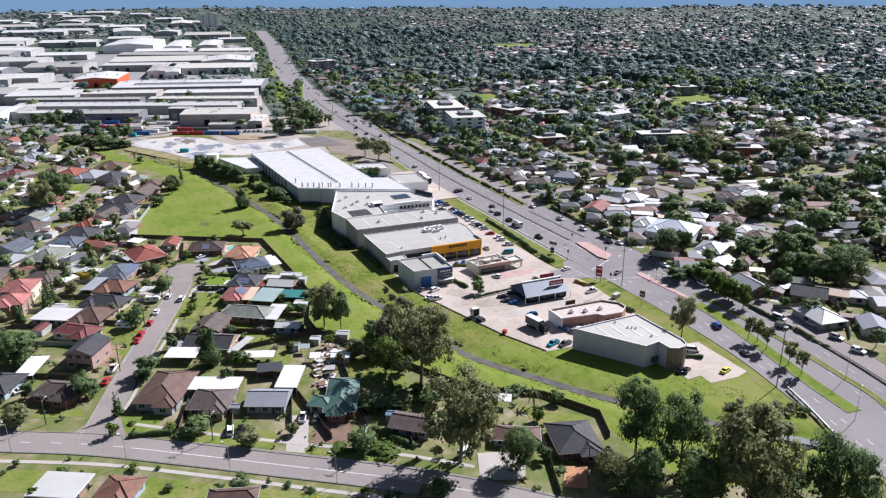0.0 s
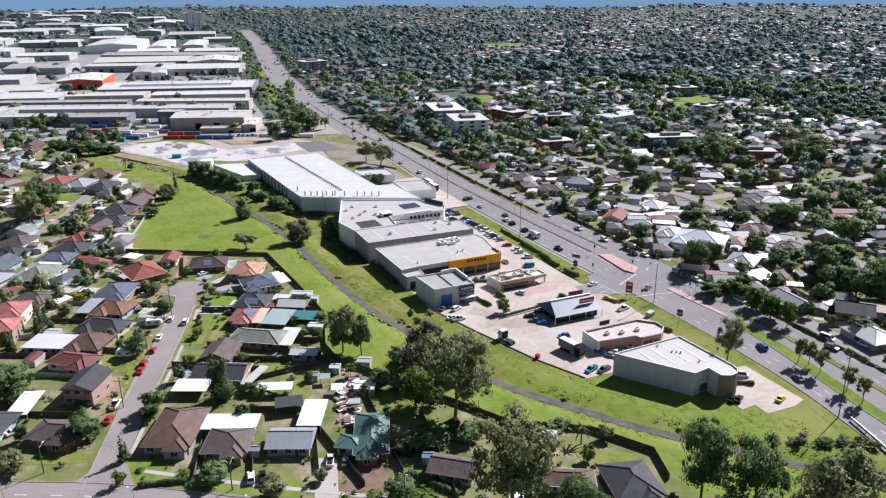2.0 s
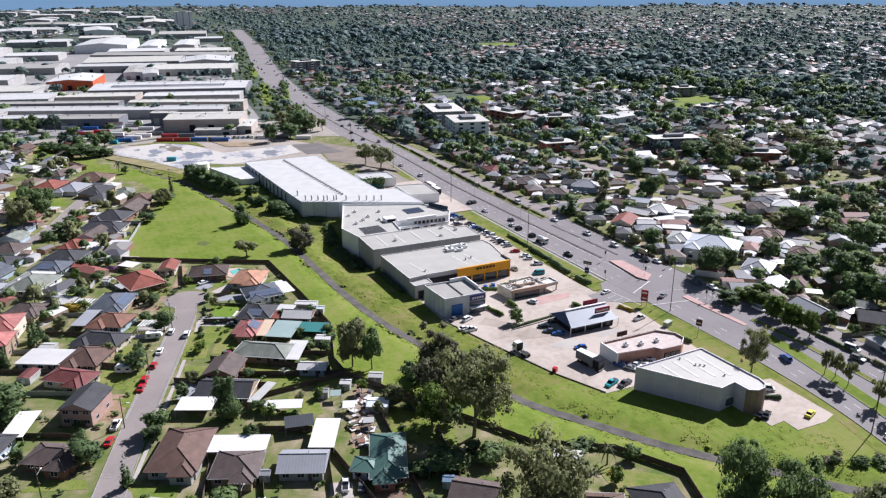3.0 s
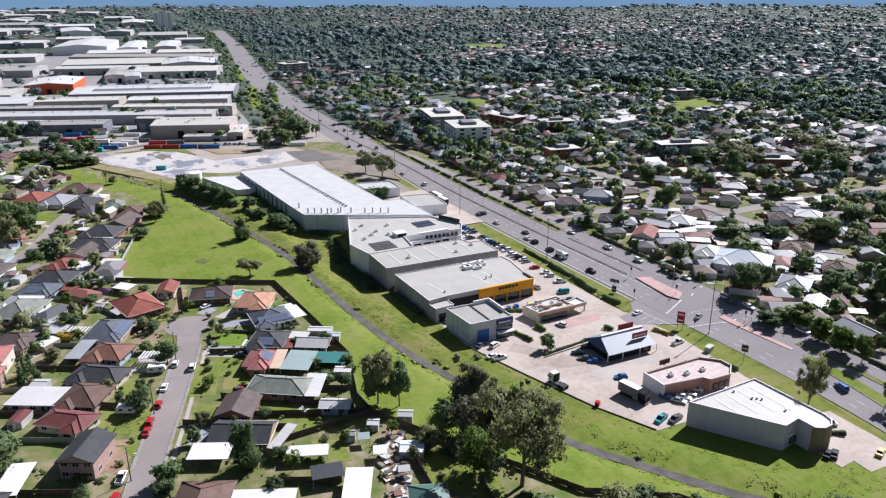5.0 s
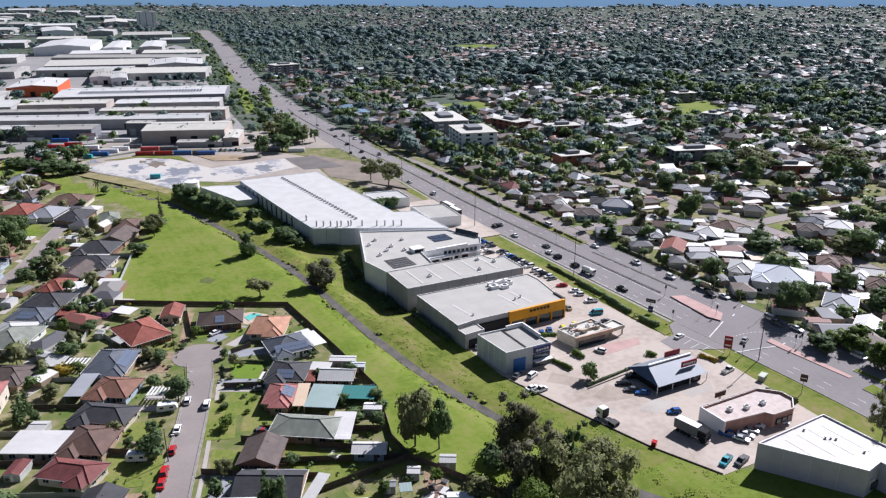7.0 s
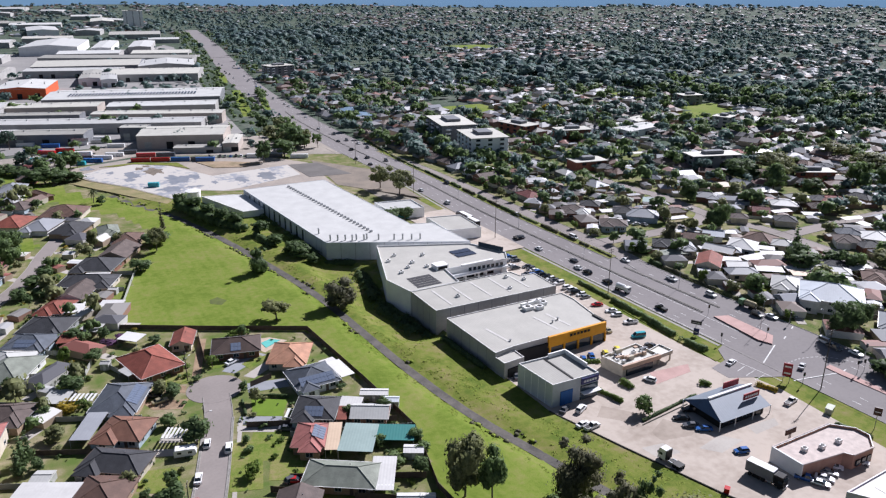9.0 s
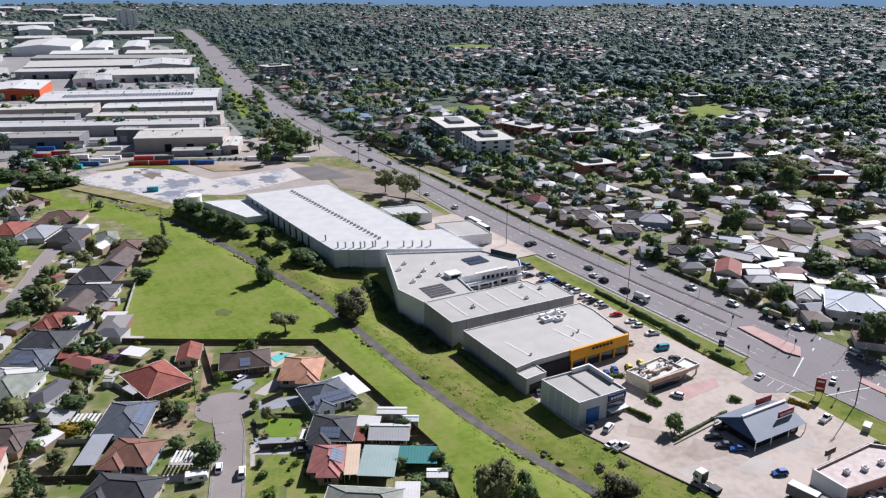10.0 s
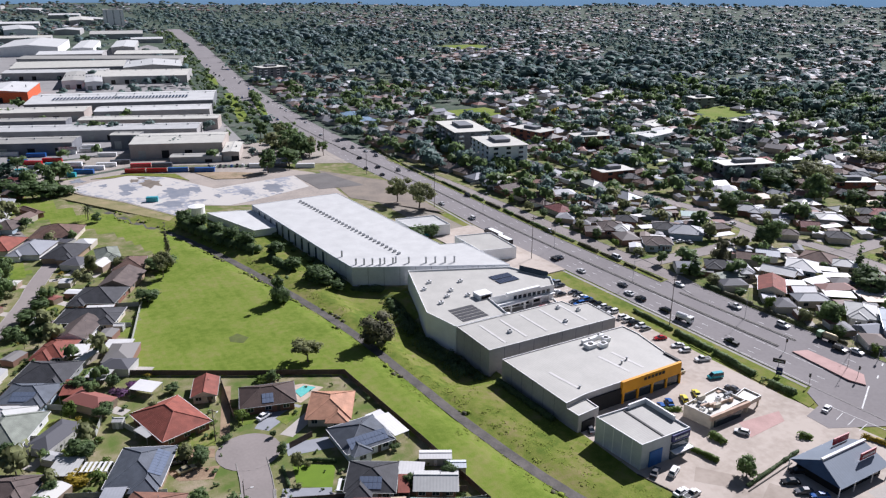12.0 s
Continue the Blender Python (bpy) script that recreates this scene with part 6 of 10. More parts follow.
# gabled takeaway with blue-grey metal roof
pz = thing("takeaway", pose(143.9, 232.2, G, 0, 0, -1.5), "takeaway shop under a blue-grey gabled metal roof", "shop")
# near-black wall: the shade below the eaves is put into its colour
b = Build()
b.box(-8.6, 8.6, -5.7, 5.7, -0.2, 3.0)
part("wall", b, M_DARKIN, pz)
rb = Build()
h0, h1, X, Y = 2.9, 6.3, 9.8, 7.0
rb.face([(-X, -Y, h0), (X, -Y, h0), (X - 1.0, 0, h1), (-X + 1.6, 0, h1)]), rb.face([(X, Y, h0), (-X, Y, h0), (-X + 1.6, 0, h1), (X - 1.0, 0, h1)])
rb.face([(-X, Y, h0), (-X, -Y, h0), (-X + 1.6, 0, h1)], 1), rb.face([(X, -Y, h0), (X, Y, h0), (X - 1.0, 0, h1)], 1)
rb.face([(-X, Y, h0 - 0.02), (X, Y, h0 - 0.02), (X, -Y, h0 - 0.02), (-X, -Y, h0 - 0.02)], 2)
part("roof", rb, [roof_mat("takeaway_roof", (0.21, 0.245, 0.29), 0.76, True, 0.45), mat("takeaway_gable", (0.045, 0.09, 0.19), 0.6), M_BLACK], pz)
b = Build()
b.box(-8.0, 9.2, -0.35, 0.35, h1 - 0.1, h1 + 0.35)
part("ridge_cap", b, M_WHITEWALL, pz)
b = Build()
b.box(2.0, 8.2, -3.8, -3.5, 4.9, 6.8)
part("sign_board", b, M_SIGNRED, pz), bars(pz, (2.5, -3.85), (7.7, -3.85), 5.5, 0.7, M_FRAME, 6)
b = Build()
b.box(2.0, 8.2, 3.5, 3.8, 4.9, 6.8)
part("sign_board", b, M_SIGNRED, pz)
for x in (-10, -4, 3, 10):
    for y in (-6.8, 6.8):
        b = Build()
        b.tube((x, y, -0.1), (x, y, 3.0), 0.13, 0.13, 8)
        part("post", b, M_WHITEWALL, pz)
for k in range(6):
    b = Build()
    b.box(-7.5 + k * 2.6, -5.6 + k * 2.6, -5.76, -5.68, 0.6, 2.5)
    part("window", b, M_GLASS, pz)
# brick and white take-away with red trim
bg = prism_roofed("burger_shop", [(134.6, 209.9), (134.6, 201.4), (148, 199.6), (149.2, 197.6), (157, 197.2), (161.5, 201), (161.5, 205), (157, 209.6)], G, 4.4, mat("tan_tiled_wall", (0.40, 0.245, 0.18), 0.9, (0.31, 0.18, 0.13), 0.5, 5, 0.2),
                  mat("pink_membrane", (0.55, 0.47, 0.43), 0.8), "tan brick take-away shop with pink roof membrane", 0.7)
block(bg, "end_wall", 134.3, 134.7, 201.2, 210.1, -1.9, 2.5, M_WHITEWALL)
for p, q in (((134.6, 201.3), (148, 199.5)), ((149.2, 197.5), (157, 197.1)), ((134.5, 210), (157, 209.7))):
    b = Build()
    b.prism([(p[0], p[1] - 0.12), (q[0], q[1] - 0.12), (q[0], q[1] + 0.25), (p[0], p[1] + 0.25)], 2.2, 2.55)
    part("trim", b, MATS["pink_membrane"], bg)
for x, y in ((141, 205.5), (146, 204), (152, 203.5)):
    parked_unit(bg, x, y, 1.75, 1.3, 1.3, 1.0)
block(bg, "sign_board", 143.2, 147.2, 212.4, 212.8, 1.4, 3.0, M_SIGNBRN), block(bg, "post", 144.9, 145.4, 212.4, 212.8, -1.9, 1.5, M_GALV)
for k in range(3):
    block(bg, "window", 150.2 + k * 2.3, 151.8 + k * 2.3, 197.0, 197.4, -1.0, 0.6, M_GLASS)
# curved-corner showroom
CB = [(129.8, 187.4), (143.4, 167.0), (149.2, 167.9)] + [(152.7 + 4.6 * math.cos(a), 166.1 + 4.6 * math.sin(a)) for a in (3.9, 4.5, 5.1, 5.7, 6.3)] + [(156.8, 175), (156.2, 188.2)]
M_RIBWALL = mat("ribbed_pale_sheeting", (0.64, 0.575, 0.71), 0.75, (0.56, 0.50, 0.615), 0.3, 2.0)
M_BROWNTILE = mat("brown_tiled_wall", (0.27, 0.20, 0.165), 0.85, (0.20, 0.145, 0.12), 0.6, 6, 0.2)
cb = prism_roofed("showroom", CB, G, 7.6, M_RIBWALL, M_ROOFG, "pale sheet-clad showroom with curved brown tiled corner entrance", 0.45)
panel_joints(cb, CB[:2] + [CB[1]], G, 7.4, 1.25, 0.05, M_RIBWALL), panel_joints(cb, CB[:2] + [CB[1]], G, 7.4, 8.0, 0.07, M_WHITEWALL)
eb = Build()
arc = [(152.7 + 4.7 * math.cos(a), 166.1 + 4.7 * math.sin(a)) for a in (3.75, 4.1, 4.5, 4.9, 5.3, 5.7, 6.1, 6.45)]
for p, q in zip(arc, arc[1:]):
    eb.face([(*p, -2.0), (*q, -2.0), (*q, 5.45), (*p, 5.45)])
part("entrance_wall", eb, M_BROWNTILE, cb, "curved brown tiled entrance wall")
block(cb, "window", 146.2, 148.9, 167.3, 167.8, -1.2, 0.8, M_PANE), block(cb, "sign_board", 144.6, 146.8, 167.0, 167.4, 1.6, 2.3, M_FRAME)
for k in range(4):
    block(cb, "roof_light", 137.5 + k * 4.6, 138.4 + k * 4.6, 176.5 - k * 1.6, 185.5, 5.16, 5.22, M_SKYLIGHT)
for x, y in ((147, 181), (148, 180.2), (149, 179.4), (145.5, 186), (150, 172.5)):
    pipe(cb, "flue", x, y, 5.1, 5.7, 0.25)
# small teal-fronted shop and a long flat shop by the road
ts = prism_roofed("shop", [(139, 462), (139, 446), (158, 441), (159, 458)], -1.5, 5.2, M_WHITEWALL, M_ROOFW, "white shop with a teal end wall", 0.5)
block(ts, "end_wall", 139.4, 150, 442.5, 444.6, -1.4, 3.4, mat("teal_wall", (0.03, 0.30, 0.36), 0.7))
prism_roofed("shop", [(150.5, 425), (149.5, 402), (166, 398), (168, 421)], -1.8, 5.4, M_WHITEWALL, M_ROOFG, "long pale shop with flat grey roof", 0.4)


# ---- where things may stand ----
def clear(x, y, r):
    if any((x - a) ** 2 + (y - b) ** 2 < (r + c) ** 2 for a, b, c in HOUSE_SPOTS):
        return False
    return not any(inside(p, x, y) for p in FAR_PARKS)


def on_road(x, y, margin):
    return any(abs(x - a) < margin and abs(y - b) < margin for a, b in ROAD_POINTS)


ROAD_POINTS = []
for pts in ([(203, 326), (206, 350), (206, 420), (207, 530), (215, 640), (229, 800)], [(205, 361), (228, 359.5), (252, 358.5), (276, 362), (290, 372)],
            [(283, 560), (285, 491), (289, 466), (290, 433), (293, 406), (290, 383), (288, 356), (293, 339), (292, 300), (285, 240), (278, 160)],
            [(292, 325), (328, 325), (400, 322), (520, 310)]):
    ROAD_POINTS += [tuple(p) for p in spline(pts, 5)]
STREET_POINTS = []
for pts in ([(-80, 222), (-39, 201), (-16, 189), (6, 174.5), (27, 160), (50, 144), (72, 126), (104, 98)], [(-17, 191), (-13, 205), (-5, 232), (1.6, 252.4), (8.8, 274), (15.5, 296), (18, 309), (19, 316)],
            [(-75, 372), (-38, 416), (-25, 445), (-20, 464), (-12, 488), (-6, 500)]):
    STREET_POINTS += [tuple(p) for p in spline(pts, 3)]


def near_street(x, y, r):
    return any((x - a) ** 2 + (y - b) ** 2 < r * r for a, b in STREET_POINTS)




# ---- cars ----
car(184.1, 350.1, 90, "grey", "sedan")
car(180.2, 342.4, 90, "white", "sedan")
car(180.2, 336.2, 90, "black", "suv")
car(180.2, 323.7, 90, "black", "suv")
car(180.0, 293.4, 90, "black", "ute")
car(201.9, 372.4, -90, "white", "van")
car(201.8, 336.5, -90, "white", "sedan")
car(203.0, 310.7, -90, "white", "ute")
car(203.8, 290.9, -90, "white", "suv")
car(203.7, 269.6, -90, "black", "suv")
car(206.6, 265.6, -90, "white", "sedan")
car(213.6, 262.6, -90, "silver", "sedan")
car(185.6, 237.8, 25, "silver", "sedan")
car(205.3, 243.4, -90, "white", "van")
car(204.1, 239.6, -90, "grey", "ute")
car(206.2, 233.1, -90, "white", "sedan")
car(185.4, 180.2, 75, "blue", "suv")
car(168.4, 251.0, 15, "white", "sedan")
car(196.9, 699.1, 90, "white", "sedan")
car(191.2, 641.9, 90, "grey", "sedan")
car(187.8, 608.2, 90, "black", "suv")
car(186.8, 578.0, 90, "grey", "suv")
car(180.2, 558.3, 90, "black", "sedan")
car(179.5, 484.9, 90, "white", "sedan")
car(200.3, 490.6, -90, "black", "suv")
car(180.8, 456.3, 90, "white", "suv")
car(200.6, 417.3, -90, "white", "sedan")
car(182.9, 388.4, 90, "grey", "sedan")
car(180.2, 388.1, 90, "black", "suv")
car(180.2, 370.7, 90, "white", "sedan")
car(161.2, 308.0, 160, "red", "sedan")
car(162.1, 301.0, 160, "white", "sedan")
car(161.4, 297.3, 160, "white", "hatch")
car(161.4, 289.9, 160, "white", "ute")
car(155.8, 280.1, 165, "aqua", "van")
car(149.5, 289.1, 80, "gold", "sedan")
car(154.3, 272.5, 100, "grey", "sedan")
car(128.2, 276.3, 60, "blue", "hatch")
car(131.8, 276.5, 60, "blue", "sedan")
car(137.2, 275.9, 60, "yellow", "hatch")
car(142.5, 275.9, 60, "yellow", "sedan")
car(137.3, 255.7, 120, "white", "hatch")
car(103.5, 255.0, 30, "grey", "sedan")
car(107.8, 252.8, 25, "white", "suv")
car(103.1, 246.3, 5, "white", "sedan")
car(104.6, 244.3, 5, "white", "ute")
car(102.4, 277.8, 70, "grey", "sedan")
car(130.7, 228.4, 150, "blue", "sedan")
car(128.9, 231.3, 150, "grey", "sedan")
car(134.7, 237.1, 150, "black", "suv")
car(129.3, 235.3, 150, "black", "sedan")
car(131.2, 216.2, 160, "blue", "hatch")
car(164.1, 225.9, 10, "white", "ute")
car(164.1, 206.2, 10, "black", "suv")
car(146.2, 200.3, -60, "white", "sedan")
car(142.8, 199.3, -60, "silver", "sedan")
car(139.7, 198.3, -60, "white", "sedan")
car(136.9, 197.5, -60, "silver", "sedan")
car(149.1, 200.5, -60, "white", "hatch")
car(153.9, 198.3, -60, "white", "sedan")
car(135.6, 200.5, -60, "blue", "ute")
car(9.8, 284.9, 72, "white", "hatch")
car(14.2, 280.2, 72, "white", "suv")
car(4.5, 271.1, 72, "white", "sedan")
car(1.7, 261.9, 72, "red", "hatch")
car(-1.7, 253.3, 72, "red", "suv")
car(-3.1, 248.8, 72, "red", "sedan")
car(30.1, 281.5, -28, "grey", "sedan")
car(28.8, 254.5, -28, "yellow", "hatch")
car(24.6, 259.0, -28, "red", "sedan")
car(1.9, 316.8, -20, "black", "sedan")
car(2.9, 312.7, 10, "gold", "sedan")
car(27.0, 326.3, 25, "white", "sedan")
car(-11.0, 230.7, 70, "white", "ute")
car(-13.1, 223.1, 70, "red", "sedan")
car(-36.1, 227.6, 30, "white", "sedan")
car(152.0, 159.9, 20, "black", "sedan")
car(36.4, 178.9, 70, "white", "ute")
car(70.4, 145.7, 20, "white", "van")
car(39.6, 176.8, 70, "grey", "sedan")
car(205.9, 210, -88, "white", "van")
car(203.4, 168.3, -80, "grey", "suv")
car(179.2, 160.6, 78, "grey", "sedan")
car(214.1, 164.5, -80, "white", "sedan")
car(212.6, 153.7, -78, "silver", "suv")
car(210.7, 143.9, -76, "white", "suv")
car(164.8, 169.6, -35, "white", "van")
car(153.5, 159.2, 30, "black", "sedan")
car(164.8, 154.2, 20, "yellow", "sedan")


# ---- yards: lawns, drives, pool, fences ----
YARDS = [0]


def yard(name, material, *pts, lift=0.02):
    YARDS[0] += 1
    lift += 0.004 * (YARDS[0] % 9)
    p = list(zip(pts[::2], pts[1::2]))
    z = max(base_height(x, y) for x, y in p) + lift
    return slab(name, p, z, material, 0.25)


yard("lawn", mat("artificial_turf", (0.13, 0.21, 0.015), 0.95, (0.11, 0.18, 0.014), 0.3, 3, 0.4), 26.4, 302.5, 35.4, 296.4, 31.1, 288.5, 24.1, 293.4)
yard("lawn", M_LAWN, 22, 284.9, 30.5, 280.4, 25.9, 268.3, 16.1, 273.5)
yard("lawn", M_LAWN, -7.1, 281.6, 2.5, 278.6, -1.7, 267.7, -9.3, 274)
yard("lawn", M_LAWN, -3.5, 259, -9, 262, -11, 255, -5.5, 252)
yard("lawn", M_LAWN, -30, 214, -19, 209, -19, 205, -33, 210.5)
yard("lawn", M_LAWN, 10, 181.5, 22, 173, 19.4, 170, 3, 181.5)
yard("lawn", M_LAWN, -12, 173.5, 14, 157, 8, 148, -16, 165)
yard("lawn", M_LAWN, 16, 155.5, 36, 142.4, 30, 134, 12, 149)
yard("lawn", M_LAWN, -20, 178, -36, 186, -40, 179, -26, 172)
yard("lawn", M_LAWN, 36, 163.5, 48, 155.5, 46.6, 153.6, 35, 161.4)
yard("lawn", M_LAWN, 60, 206, 71, 190, 66, 178, 54, 196)
yard("lawn", M_LAWN, 96, 162, 110, 150, 106, 142, 94, 150)
yard("lawn", M_VERGE, 26, 268, 38, 262, 34, 243, 24, 248)
yard("lawn", M_LAWN, 28, 240, 52, 229, 50, 225, 28, 233)
yard("lawn", M_LAWN, 5, 331, 14, 327, 12, 320, 2, 324)
yard("pavement", M_DRY, 55.2, 224.9, 59, 220.9, 48.4, 190.8, 43.1, 193.2, 48.4, 210.2)
yard("pavement", mat("brown_soil", (0.22, 0.145, 0.10), 0.95, (0.14, 0.09, 0.065), 0.3, 2, 0.5, coords="World"), 39.9, 174.7, 48.7, 172.2, 45.1, 162.1, 34.7, 166.8)
yard("pavement", M_CONC, 33.5, 182, 38.5, 180, 33.4, 162.4, 28.6, 165.6)
yard("pavement", M_CONC, 73.2, 144.8, 85, 140.8, 79.2, 130.7, 68.9, 134.6)
yard("pavement", mat("orange_drive", (0.47, 0.25, 0.13), 0.95, (0.36, 0.19, 0.1), 0.3, 2, coords="World"), 91.4, 132, 96.8, 130.1, 91.5, 122.3, 86.4, 125.4)
yard("pavement", M_DRY, -16.7, 248.3, -6.5, 243.7, -10.5, 232.5, -15.9, 237.2)
yard("pavement", mat("grey_drive", (0.28, 0.29, 0.31), 0.9, (0.24, 0.25, 0.27), 0.3, 3, coords="World"), 20.9, 294.3, 31.2, 288.8, 29.5, 284.9, 19.2, 290.7)
yard("pavement", M_CONC, 18.9, 289.9, 28.5, 285.4, 26.8, 282.4, 18.2, 287.2)
yard("pavement", M_CONC, 0.5, 296, 9.5, 291, 8, 288, -1, 292)
yard("pavement", M_CONC, -9, 292.5, 4, 286.5, 3, 283.5, -9, 289)
yard("pavement", M_DRY, 7.3, 322.5, 11.5, 318.5, 10.3, 315, 4.9, 318)
yard("lawn", mat("scorched_grass", (0.11, 0.135, 0.03), 0.95, (0.075, 0.09, 0.025), 0.5, 3, coords="World"), 32.7, 380.6, 36.1, 382.1, 38.5, 377.2, 35.6, 374.0, 32.2, 376.9)
yard("pavement", M_DRY, 21.6, 349, 24.0, 348, 16.2, 321.8, 13.8, 322.8)
# cul-de-sac drives and the swimming pool
yard("pavement", MATS["grey_drive"], 23, 322.5, 32.8, 334, 38.3, 327, 26, 319.5)
yard("pavement", M_CONC, 28, 316.4, 40.7, 325, 41.5, 320.8, 30.5, 313.5)
yard("pavement", MATS["grey_drive"], 27.6, 311.4, 38.5, 309, 38.5, 303.5, 26.5, 306)
yard("lawn", M_LAWN, 21.8, 332.5, 29, 331, 24, 325, 19.5, 326)
yard("lawn", M_LAWN, 29.5, 324.4, 36, 327.8, 38.2, 325, 31, 319.8)
pool = yard("pavement", mat("pool_deck", (0.52, 0.42, 0.33), 0.9), 37.5, 339.5, 43, 338.5, 47.5, 333.5, 38.5, 328.5, 36.5, 332)
water = yard("water", mat("pool_water", (0.16, 0.52, 0.46), 0.08, (0.12, 0.45, 0.42), 1.5, 6, spec=0.6), 39.2, 335.6, 42.8, 337.2, 45.5, 334.6, 39.6, 331.4, lift=0.12)
# bright back lawns towards the second cul-de-sac
yard("lawn", M_LAWN, -27, 357, -14.5, 350.8, -14.5, 340.3, -29.8, 348.4)
yard("lawn", M_LAWN, -27.6, 343, -17, 337, -20, 331, -29, 327)
yard("lawn", M_LAWN, -23, 447, -10, 441, -16, 425, -30, 432)
yard("lawn", M_LAWN, 2, 412, 8, 411, 4, 398, -4, 402)
yard("pavement", M_CONC, -15, 469, -8, 467, -8, 464, -15, 466)

for x0, y0, x1, y1 in ((-2, 371, 29, 352.5), (29, 352.5, 56, 337.4), (56, 337.4, 59, 295), (59, 295, 60.4, 265), (60.4, 265, 53.5, 240), (53.5, 240, 54, 230), (54, 230, 63.4, 212.5),
                       (63.4, 212.5, 73, 197), (73, 197, 86, 176), (86, 176, 105, 165), (105, 165, 114, 149.5), (114, 149.5, 110, 139),
                       (24, 260.5, 53, 245), (22, 245, 52.5, 231), (26, 228, 54, 230), (37, 203, 41, 166), (56.5, 214, 50, 158), (22, 351.5, 19.5, 329), (93, 146, 84, 122.5),
                       (35, 311, 28, 309), (21, 288, 58, 271), (20, 213, 36, 205), (66, 190, 59, 154)):
    fence(x0, y0, x1, y1)
for x0, y0, x1, y1 in ((14, 429, 9.6, 414), (9.6, 414, -2, 371), (-31.4, 347.3, -18.2, 341.5), (-26.6, 363.6, -14.2, 353.9), (-14, 340, -11.4, 347.9), (-9.1, 345.4, -4.5, 335.4), (-4, 411, 6, 406), (0, 428, 11.5, 423), (60, 266, 30, 278)):
    fence(x0, y0, x1, y1, "steel", 1.7)
for k, (x, y) in enumerate(((-7, 308), (-10, 292), (-14, 279), (-19, 267), (-22, 254), (-24, 231))):
    fence(x + 4, y - 2, x - 24, y + 12, "timber" if k % 2 else "steel", 1.6)
for x, y, w, d, rot, roof in ((1.8, 356.5, 7.5, 5.5, -45, "white"), (-22.3, 326, 6.8, 7.4, -28, "pale"), (-9, 370.7, 7, 6.6, -32, "pale"), (-3, 332, 6, 2.8, -68, "pale"), (53, 304, 5, 12, 8, "white"), (36, 282.5, 6, 5, -30, "white")):
    canopy(x, y, w, d, rot, roof, 2.4)


def garden_shed(x, y, rot, w=3.0, d=2.4, roof="grey"):
    ob = thing("garden_shed", rect_at(x, y, rot), f"small backyard shed with {SAID[roof]} roof", "shed", "garden sheds")
    b = Build()
    b.box(-w / 2, w / 2, -d / 2, d / 2, -0.3, 2.0)
    part("wall", b, M_STEELF, ob)
    part("roof", roof_build(w, d, 2.0, "gable", 0.12, 0.4), [ROOFS[roof], M_FRAME, M_STEELF, ROOFS[roof]], ob)
    b = Build()
    b.box(-0.4, 0.4, -d / 2 - 0.04, -d / 2 + 0.01, 0, 1.8)
    part("door", b, M_FRAME, ob)


for x, y, rot, w, d, roof in ((-8, 342, -28, 2.6, 2.4, "pale"), (61, 223, -30, 4, 3.5, "pale"), (51.5, 223, -30, 3, 3, "white"), (56, 208, -28, 6, 5, "whitem"), (58.5, 168.5, -30, 2.6, 2.6, "blue"),
                               (-28, 288, -28, 4.4, 4.4, "pale"), (-33, 270, -28, 4, 6, "darkred"), (54.5, 254.5, -30, 5, 3.5, "white"), (60, 279, -30, 4.5, 3, "whitem"), (57.5, 285, -30, 8, 3.5, "white"),
                               (44, 221, -25, 3, 2.5, "grey"), (20, 190, -25, 2.5, 2.5, "grey"), (2, 405, -28, 3, 2.5, "white"), (14, 470, -10, 5, 8, "whitem")):
    garden_shed(x, y, rot, w, d, roof)


def caravan(x, y, rot, length=5.5):
    ob = thing("caravan", rect_at(x, y, rot), "white and silver caravan parked on a front lawn", "caravan", "caravans")
    b = Build()
    h = length / 2
    prof = [(-h, 0.6), (h - 0.4, 0.6), (h, 1.2), (h - 0.25, 2.3), (h - 0.6, 2.55), (-h + 0.3, 2.55), (-h, 2.2)]
    for (xa, za), (xb, zb) in zip(prof, prof[1:] + prof[:1]):
        b.face([(xa, -1.15, za), (xa, 1.15, za), (xb, 1.15, zb), (xb, -1.15, zb)])
    b.face([(p, -1.15, q) for p, q in prof]), b.face([(p, 1.15, q) for p, q in prof][::-1])
    part("body", b, PAINT["white"], ob)
    for s in (-1, 1):
        for u in (-1.4, 1.2):
            b = Build()
            b.box(u - 0.5, u + 0.5, s * 1.15 - 0.02, s * 1.15 + 0.02, 1.4, 2.0)
            part("window", b, M_GLASS, ob)
        b = Build()
        b.tube((0, s * 0.95, 0.33), (0, s * 1.15, 0.33), 0.33, 0.33, 10)
        part("wheel", b, M_TYRE, ob)


caravan(4, 282.8, -15), caravan(-6.5, 262, -25), caravan(-25, 281, -30, 6)

# ---- roadside: poles, lines, lamps, signs, hedges ----
for k, y in enumerate((140.7, 226.5, 313, 394, 480, 566, 652)):
    power_pole((172, 179, 171, 171.5, 172, 173, 180)[k], y, 20, 90, 2)
wires([(172, 140.7, 17.2), (179, 226.5, 17.2), (171, 313, 17.2), (171.5, 394, 17.2), (172, 480, 17.8), (173, 566, 17.8)], 1.4)
for x, y, rot in ((-28.4, 204.8, 60), (12.2, 178.3, 55), (46.6, 154.6, 52), (93.8, 125.7, 50), (-9, 229, -20), (0, 258, -20), (10.5, 289, -20), (12.5, 322, 40)):
    power_pole(x, y, 9.6, rot, 1, True)
wires([(-28.4, 204.8, 9.2), (12.2, 178.3, 9.2), (46.6, 154.6, 9.2), (93.8, 125.7, 8.2)], 0.6)
